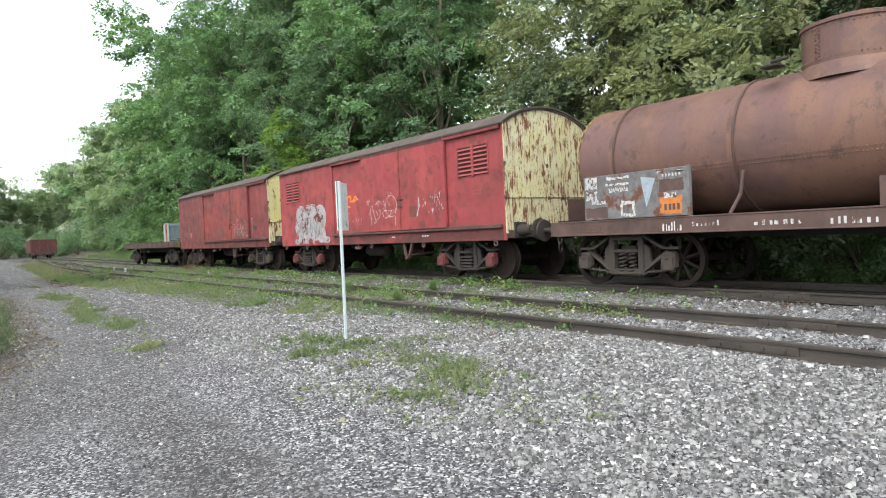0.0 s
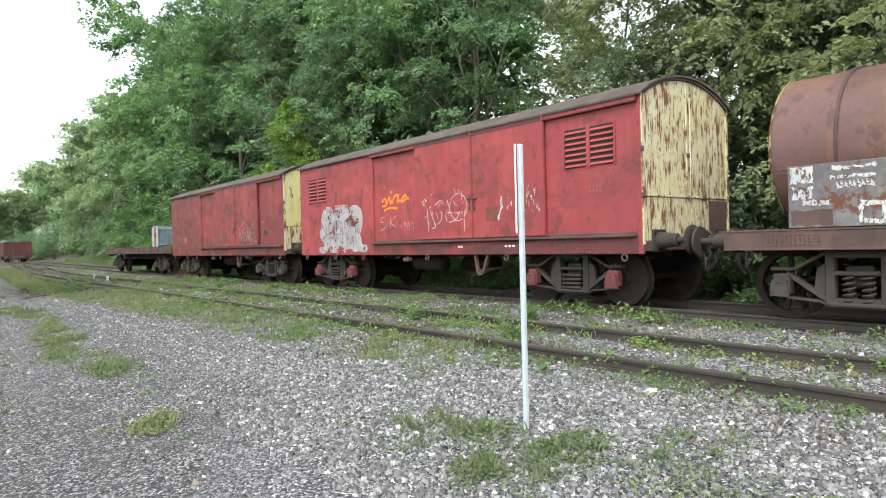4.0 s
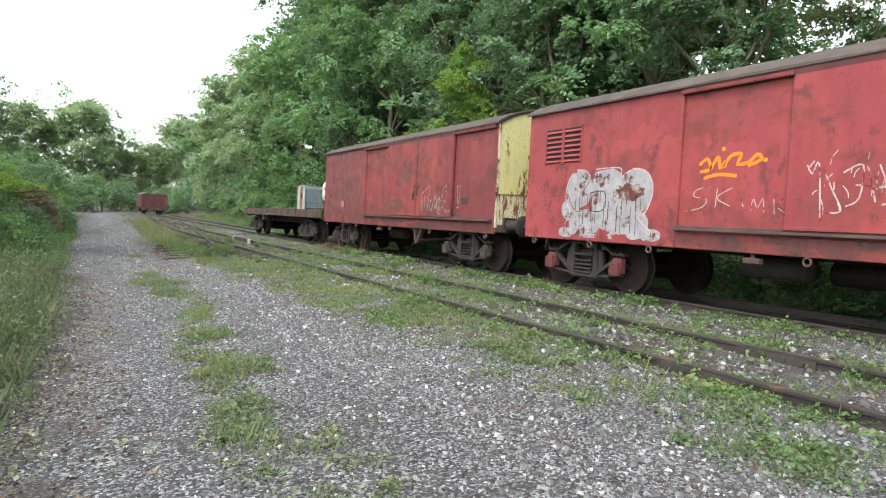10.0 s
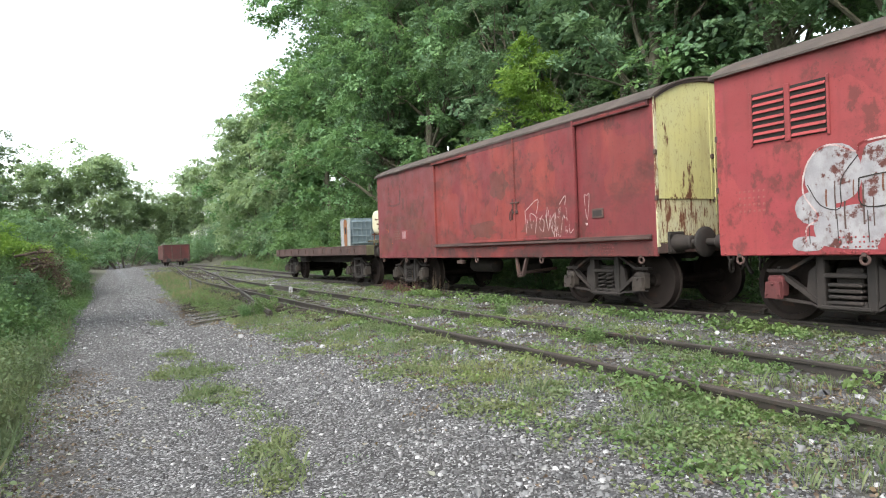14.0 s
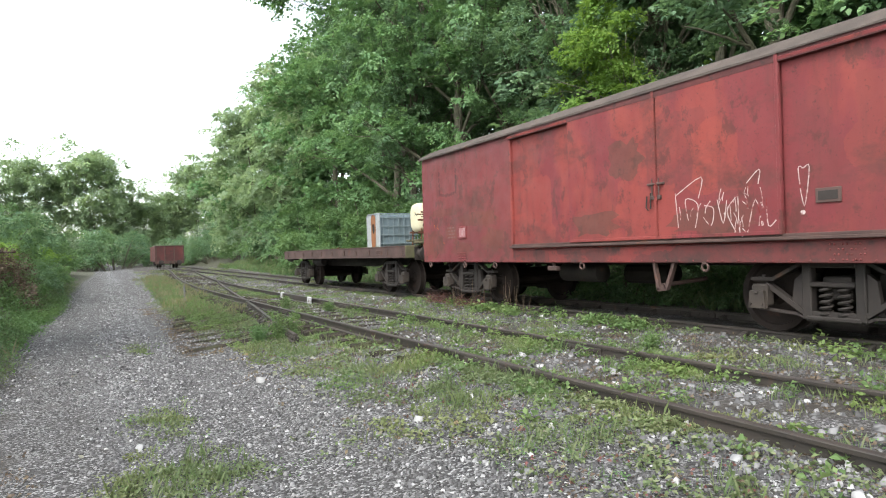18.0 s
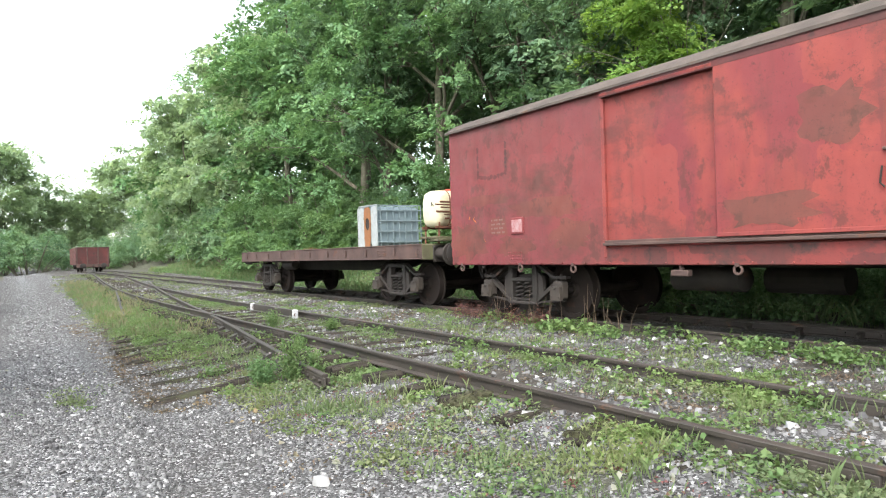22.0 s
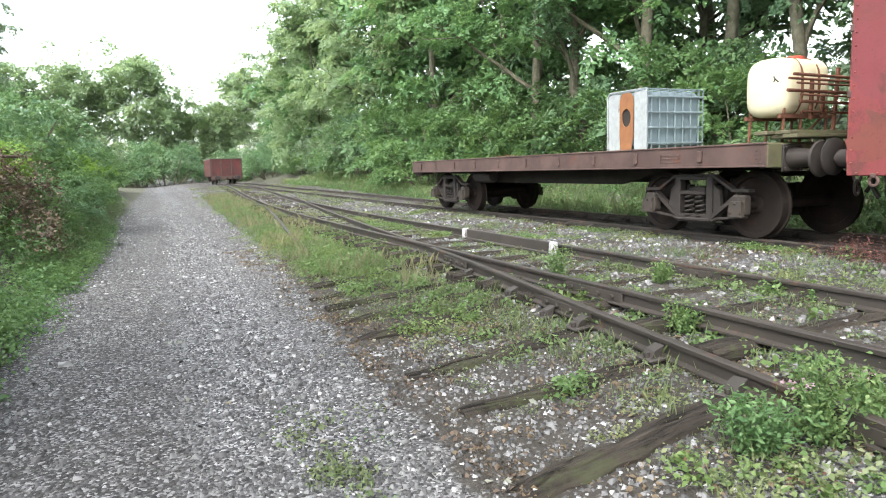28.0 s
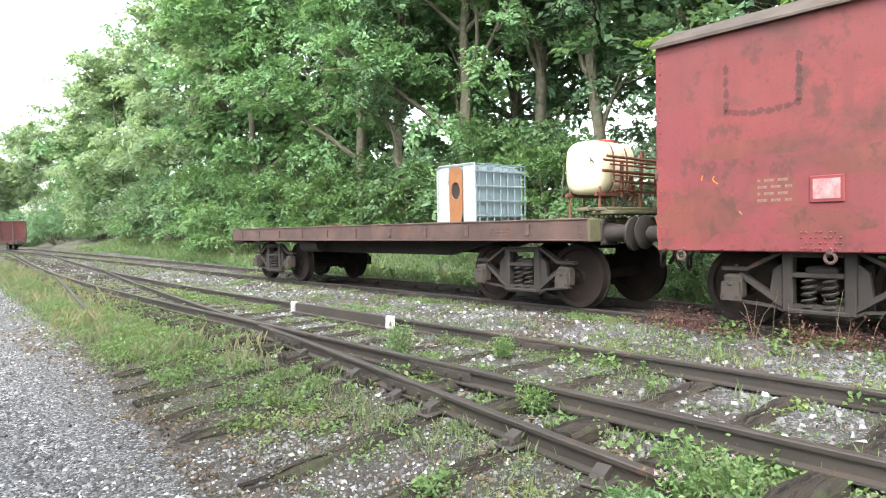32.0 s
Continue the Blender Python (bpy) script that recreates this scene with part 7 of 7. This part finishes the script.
def rosettes(name, label, mat, n, box, weight, leaf, radius, tall, per, kind="stuff", category="weeds", lift=0.0):
    pts = scatter(n, *box, weight)
    cs, ss = [], []
    for x, y in pts:
        z = ground_z(x, y) + lift
        r = rng.uniform(*radius)
        k = rng.integers(per[0], per[1])
        a, q = rng.uniform(0, 6.28, k), r * np.sqrt(rng.uniform(0, 1, k))
        h = rng.uniform(0.1, 1, k) * rng.uniform(*tall)
        cs.append(np.stack([x + q * np.cos(a), y + q * np.sin(a), z + h * (1 - 0.5 * q / r)], 1))
        ss.append(rng.uniform(leaf[0], leaf[1], k))
    return tagged(new(name, leaf_mesh(name, np.concatenate(cs), np.concatenate(ss), mat, rng, up=0.5)), label, category, kind=kind)


def blades(name, label, mat, n, box, weight, tall, wide, clump=7):
    pts = scatter(n // clump, *box, weight)
    v = []
    for x, y in pts:
        z = ground_z(x, y) - 0.01
        t = rng.uniform(*tall)
        for i in range(clump):
            a, h = rng.uniform(0, 6.28), t * rng.uniform(0.5, 1.1)
            bx, by = x + rng.normal(0, 0.05), y + rng.normal(0, 0.05)
            w = rng.uniform(*wide)
            dx, dy = math.cos(a), math.sin(a)
            ln = h * rng.uniform(0.1, 0.55)
            v += [(bx - dy * w, by + dx * w, z), (bx + dy * w, by - dx * w, z), (bx + dx * ln * 0.35 - dy * w * 0.6, by + dy * ln * 0.35 + dx * w * 0.6, z + h * 0.62), (bx + dx * ln, by + dy * ln, z + h)]
    tagged(new(name, raw_mesh(name, np.array(v), np.array([(0, 1, 2), (2, 1, 3)]), 4, mat)), label, "grass", kind="stuff")


def near_rail(x, y):
    d = min(abs(x - (x_n(y) - 0.7525)), abs(x - (x_n(y) + 0.7525)), abs(x - 9.7))
    return math.exp(-(d / 0.28) ** 2) * (0.0 if d < 0.05 else 1.0)


def weedy(x, y):
    g = cover_near(x, y)[1]
    p = patchy(x, y, 0.8, 9.0)
    return min(1.0, max(0.0, (p - 0.42) * 2.6)) * (0.25 * g + 0.5 * g * g + 0.45 * near_rail(x, y) * smooth01(3, 9, y))


rosettes("weeds", "low dull green weeds in the ballast and along the rails", LEAF_WEED, 6200, (2.2, 9.6, 2.0, 46.0), weedy, (0.010, 0.027), (0.05, 0.19), (0.015, 0.10), (16, 32))
rosettes("weeds", "fresh green low weeds in patches beside the rails", LEAF_FRESH, 2000, (4.2, 9.6, 5.0, 46.0), lambda x, y: weedy(x, y) * smooth01(0.5, 0.75, patchy(x, y, 0.35, 21.0)), (0.013, 0.034), (0.06, 0.2), (0.02, 0.13), (18, 34))
rosettes("weeds", "low moss and creeping weeds in the yard", LEAF_SHRUB, 2600, (2.2, 9.6, 2.0, 46.0), lambda x, y: 0.5 * weedy(x, y) + 0.12 * cover_near(x, y)[1], (0.007, 0.017), (0.06, 0.22), (0.01, 0.05), (18, 34))
rosettes("yard_tufts", "ragged green tufts growing through the gravel", LEAF_WEED, 1000, (1.7, 5.8, 3.0, 33.0), lambda x, y: max(0.0, cover_near(x, y)[1] - 0.15) * smooth01(0.25, 0.75, patchy(x, y, 2.4, 6.0)) if x < 4.6 and x > left_edge(y) + 0.5 else 0.0, (0.009, 0.026), (0.05, 0.16), (0.015, 0.10), (14, 28))
rosettes("withered_weeds", "brown withered weeds and litter between the rails", DEADWEED, 3600, (3.8, 9.8, 4.0, 46.0), lambda x, y: 0.1 + 0.8 * smooth01(0.45, 0.8, patchy(x, y, 0.7, 31.0)) * smooth01(4.2, 5.2, x), (0.010, 0.028), (0.05, 0.2), (0.006, 0.05), (6, 16))
rosettes("far_weeds", "low green and yellowish weeds between the far rails", LEAF_WEED, 800, (5.2, 12.0, 44.0, 80.0), lambda x, y: smooth01(0.4, 0.8, patchy(x, y, 0.5, 61.0)), (0.02, 0.05), (0.1, 0.35), (0.03, 0.16), (12, 24))
rosettes("leafy_weeds", "yellow-green leafy weeds beside the rails", LEAF_FRESH, 400, (5.0, 9.5, 5.0, 34.0), lambda x, y: near_rail(x, y) + 0.06, (0.02, 0.046), (0.08, 0.18), (0.10, 0.26), (18, 36))
rosettes("rail_bindweed", "green weeds climbing beside the wagon rail", LEAF_FRESH, 150, (9.0, 9.62, 9.0, 34.0), lambda x, y: smooth01(0.4, 0.7, patchy(x, y, 0.5, 3.0)), (0.028, 0.06), (0.10, 0.24), (0.10, 0.28), (18, 36))
rosettes("fallen_leaves", "pale fallen leaves on the gravel", FALLEN, 380, (1.4, 9.5, 1.0, 36.0), lambda x, y: 0.3 + 0.7 * smooth01(3.5, 5.5, x), (0.025, 0.055), (0.02, 0.3), (0.008, 0.02), (1, 4), category="leaves")
rosettes("siding_weeds", "low green weeds over the rotten siding sleepers", LEAF_WEED, 800, (3.9, 5.9, 31.0, 45.0), lambda x, y: 0.25 + 0.75 * smooth01(0.45, 0.75, patchy(x, y, 1.1, 12.0)), (0.007, 0.019), (0.06, 0.2), (0.015, 0.08), (22, 42))
rosettes("siding_litter", "brown litter and dead stalks between the siding sleepers", DEADWEED, 700, (3.5, 5.8, 30.5, 42.0), lambda x, y: 0.4 + 0.6 * smooth01(0.4, 0.7, patchy(x, y, 1.3, 15.0)), (0.010, 0.03), (0.05, 0.2), (0.005, 0.04), (8, 18))
rosettes("fallen_leaves", "large pale fallen leaves among the weeds", FALLEN, 170, (4.0, 6.2, 23.0, 31.0), lambda x, y: 1, (0.025, 0.06), (0.02, 0.2), (0.01, 0.03), (1, 3), category="leaves")
rosettes("yard_weeds", "green and reddish low weeds beside the rail", LEAF_WEED, 650, (4.2, 5.85, 15.0, 31.0), lambda x, y: 0.08 + 0.92 * smooth01(0.5, 0.8, patchy(x, y, 0.9, 41.0)), (0.012, 0.034), (0.06, 0.2), (0.015, 0.11), (16, 32))
rosettes("red_weeds", "small reddish weeds beside the rail", REDWEED, 160, (4.4, 5.8, 21.0, 31.0), lambda x, y: 1, (0.010, 0.024), (0.05, 0.16), (0.01, 0.06), (8, 16))
rosettes("siding_plants", "taller leafy weeds standing between the rotten sleepers", LEAF_FRESH, 130, (4.1, 6.0, 30.8, 45.0), lambda x, y: smooth01(0.45, 0.75, patchy(x, y, 1.0, 51.0)), (0.012, 0.034), (0.07, 0.18), (0.08, 0.26), (40, 80))
rosettes("pale_litter", "whitish flakes of litter on the siding soil", FALLEN, 160, (3.7, 5.8, 30.5, 42.0), lambda x, y: 1, (0.015, 0.04), (0.02, 0.2), (0.01, 0.03), (1, 4), category="litter")
rosettes("leaf_litter", "brown and pale leaf litter along the road edge", FALLEN, 220, (-0.6, 2.6, 7.0, 24.0), lambda x, y: bump01(x, left_edge(y) - 0.2, left_edge(y) + 0.9, 0.2), (0.018, 0.045), (0.04, 0.25), (0.006, 0.02), (2, 6), category="leaves")
rosettes("brown_litter", "withered brown stalks along the road edge", DEADWEED, 600, (-0.6, 2.4, 7.0, 26.0), lambda x, y: bump01(x, left_edge(y) - 0.2, left_edge(y) + 0.6, 0.2), (0.010, 0.028), (0.05, 0.2), (0.006, 0.04), (6, 14))
rosettes("red_seed_heads", "reddish dry weeds beside the wagon wheels", REDWEED, 45, (9.15, 9.6, 31.0, 34.2), lambda x, y: 1, (0.008, 0.02), (0.1, 0.22), (0.2, 0.5), (60, 110))
blades("verge_grass", "green and straw-coloured grass between road and rails", GRASS, 24000, (3.9, 6.3, 35.5, 66.0), lambda x, y: min(1, cover_near(x, y)[1] * 1.3) * smooth01(0.2, 0.9, patchy(x, y, 0.8, 4.0)) if x < x_s(min(y, 58)) - 0.1 else 0.0, (0.04, 0.17), (0.0016, 0.004))
blades("verge_straw", "straw-coloured grass between road and rails", STRAW, 5000, (3.9, 6.3, 35.5, 66.0), lambda x, y: min(1, cover_near(x, y)[1] * 1.3) * smooth01(0.3, 0.8, patchy(x, y, 0.6, 8.0)) if x < x_s(min(y, 58)) - 0.1 else 0.0, (0.08, 0.3), (0.0012, 0.0028))
blades("yard_grass", "tufts of thin grass in the gravel", GRASS, 17000, (2.0, 9.4, 2.5, 36.0), lambda x, y: max(0, cover_near(x, y)[1] - 0.2) * patchy(x, y, 1.2, 1.0), (0.05, 0.17), (0.0015, 0.0035))
blades("left_verge_grass", "tall rough grass along the road verge", VERGE, 60000, (-2.6, 1.6, 8.0, 60.0), lambda x, y: (1 - smooth01(left_edge(y) - 0.35, left_edge(y) + 0.1, x)) * (1 - smooth01(23.5, 27.0, y)), (0.08, 0.34), (0.0006, 0.0014))
blades("straw_grass", "dry straw-coloured grass stems in the road verge", STRAW, 900, (-2.0, 1.6, 8.0, 34.0), lambda x, y: 1 - smooth01(left_edge(y) - 0.35, left_edge(y) + 0.1, x), (0.15, 0.4), (0.0005, 0.0011))
rosettes("verge_herbs", "dull olive herbs and small nettles along the road edge", VERGE, 2200, (-1.8, 1.6, 8.0, 32.0), lambda x, y: 1 - smooth01(left_edge(y) - 0.3, left_edge(y) + 0.25, x), (0.009, 0.026), (0.1, 0.3), (0.12, 0.6), (50, 90))
rosettes("verge_nettles", "leafy green nettles and brambles on the road verge", LEAF_NETTLE, 2000, (-3.2, 1.4, 8.0, 62.0), lambda x, y: (1 - smooth01(left_edge(y) - 0.55, left_edge(y) + 0.05, x)) * (0.15 if 35.5 < y < 40.5 else 1), (0.016, 0.042), (0.15, 0.4), (0.2, 0.9), (40, 76))
rosettes("road_brambles", "thick bramble and nettle leaves on the earth bank", LEAF_SHRUB, 560, (-2.2, 1.0, 28.5, 47.0), lambda x, y: (1 - smooth01(left_edge(y) - 0.9, left_edge(y) - 0.4, x)) * (0.12 if 35.5 < y < 40.5 else 1), (0.03, 0.075), (0.2, 0.45), (0.4, 1.25), (40, 70))
rosettes("verge_ivy", "dark glossy nettles and ivy spilling over the road edge", LEAF_SHRUB, 520, (-0.8, 1.6, 27.5, 50.0), lambda x, y: bump01(x, left_edge(y) - 0.9, left_edge(y) - 0.12, 0.12), (0.018, 0.045), (0.12, 0.32), (0.12, 0.5), (50, 84))
rosettes("verge_weeds", "broad-leaved weeds in the grass beside the siding", LEAF_FRESH, 900, (3.9, 5.8, 34.0, 60.0), lambda x, y: cover_near(x, y)[1], (0.014, 0.04), (0.08, 0.2), (0.05, 0.2), (12, 26))
blades("bank_grass", "fresh green grass on the bank behind the wagons", GRASS, 26000, (12.2, 15.5, 24.0, 82.0), lambda x, y: smooth01(12.0, 12.8, x), (0.2, 0.5), (0.004, 0.009))
rosettes("bank_weeds", "green leafy weeds on the bank behind the wagons", LEAF_SHRUB, 2200, (12.0, 15.5, 2.0, 80.0), lambda x, y: smooth01(11.8, 13.0, x), (0.035, 0.08), (0.15, 0.4), (0.1, 0.55), (16, 34))


def wild_plant(x, y, h, spread, n, flowers, label, mat):
    t = thing("wild_plant", (x, y, ground_z(x, y)), label, "plant")
    cs = []
    g = random.Random(int(x * 100 + y * 10))
    for i in range(n):
        a, q = g.uniform(0, 6.28), spread * math.sqrt(g.random())
        top = Vector((q * math.cos(a), q * math.sin(a), h * g.uniform(0.55, 1.0)))
        part("stem", Build().tube([(top.x * 0.25, top.y * 0.25, 0), (top.x * 0.7, top.y * 0.7, top.z * 0.55), tuple(top)], [0.007, 0.005, 0.003], 5, False).mesh("stem", LEAF_SHRUB), t)
        for k in range(100):
            u = g.uniform(0.12, 1.0)
            cs.append((top.x * u ** 0.8 + g.gauss(0, 0.05), top.y * u ** 0.8 + g.gauss(0, 0.05), top.z * u + g.gauss(0, 0.02)))
        if i < flowers:
            c = np.array(top) + rng.normal(0, 1, (34, 3)) * np.array((0.045, 0.045, 0.018)) + np.array((0, 0, 0.03))
            tagged(part("flower_head", leaf_mesh("flower_head", c, rng.uniform(0.010, 0.018, 34), PINKFLOWER, rng), t, label="pale pink flower head"), "pale pink flower head", kind="stuff")
    part("foliage", leaf_mesh("foliage", np.array(cs), rng.uniform(0.009, 0.021, len(cs)), mat, rng, long=2.3), t)


wild_plant(4.98, 30.72, 0.50, 0.16, 13, 1, "bushy green wild plant with pale pink flowers", LEAF_FRESH)
wild_plant(5.22, 30.62, 0.40, 0.10, 6, 1, "bushy green wild plant with pale pink flowers", LEAF_FRESH)
wild_plant(4.68, 30.85, 0.34, 0.17, 14, 0, "feathery green wild plant at the cut rail end", LEAF_SHRUB)
for x, y, h in ((6.1, 34.6, 0.42), (5.75, 32.4, 0.25), (6.9, 33.9, 0.22), (7.1, 21.5, 0.22), (8.3, 25.5, 0.25), (8.4, 11.6, 0.25), (6.6, 10.2, 0.22), (7.0, 12.9, 0.25)):
    wild_plant(x, y, h, 0.13, 8, 0, "small leafy weed growing in the ballast", LEAF_FRESH)
b = Build()
for i in range(26):
    y, a = rng.uniform(29.5, 32.5), rng.uniform(-0.5, 0.5)
    h = rng.uniform(0.3, 0.75)
    b.tube([(9.35, y, 0.3), (9.35 + 0.1 * a, y + a * 0.3, 0.3 + h * 0.6), (9.35 + 0.2 * a, y + a * 0.7, 0.3 + h)], [0.006, 0.004, 0.002], 4, False)
tagged(new("dry_stems", b.mesh("dry_stems", DRY)), "dry brown weed stems beside the wheels", "weeds", kind="stuff")
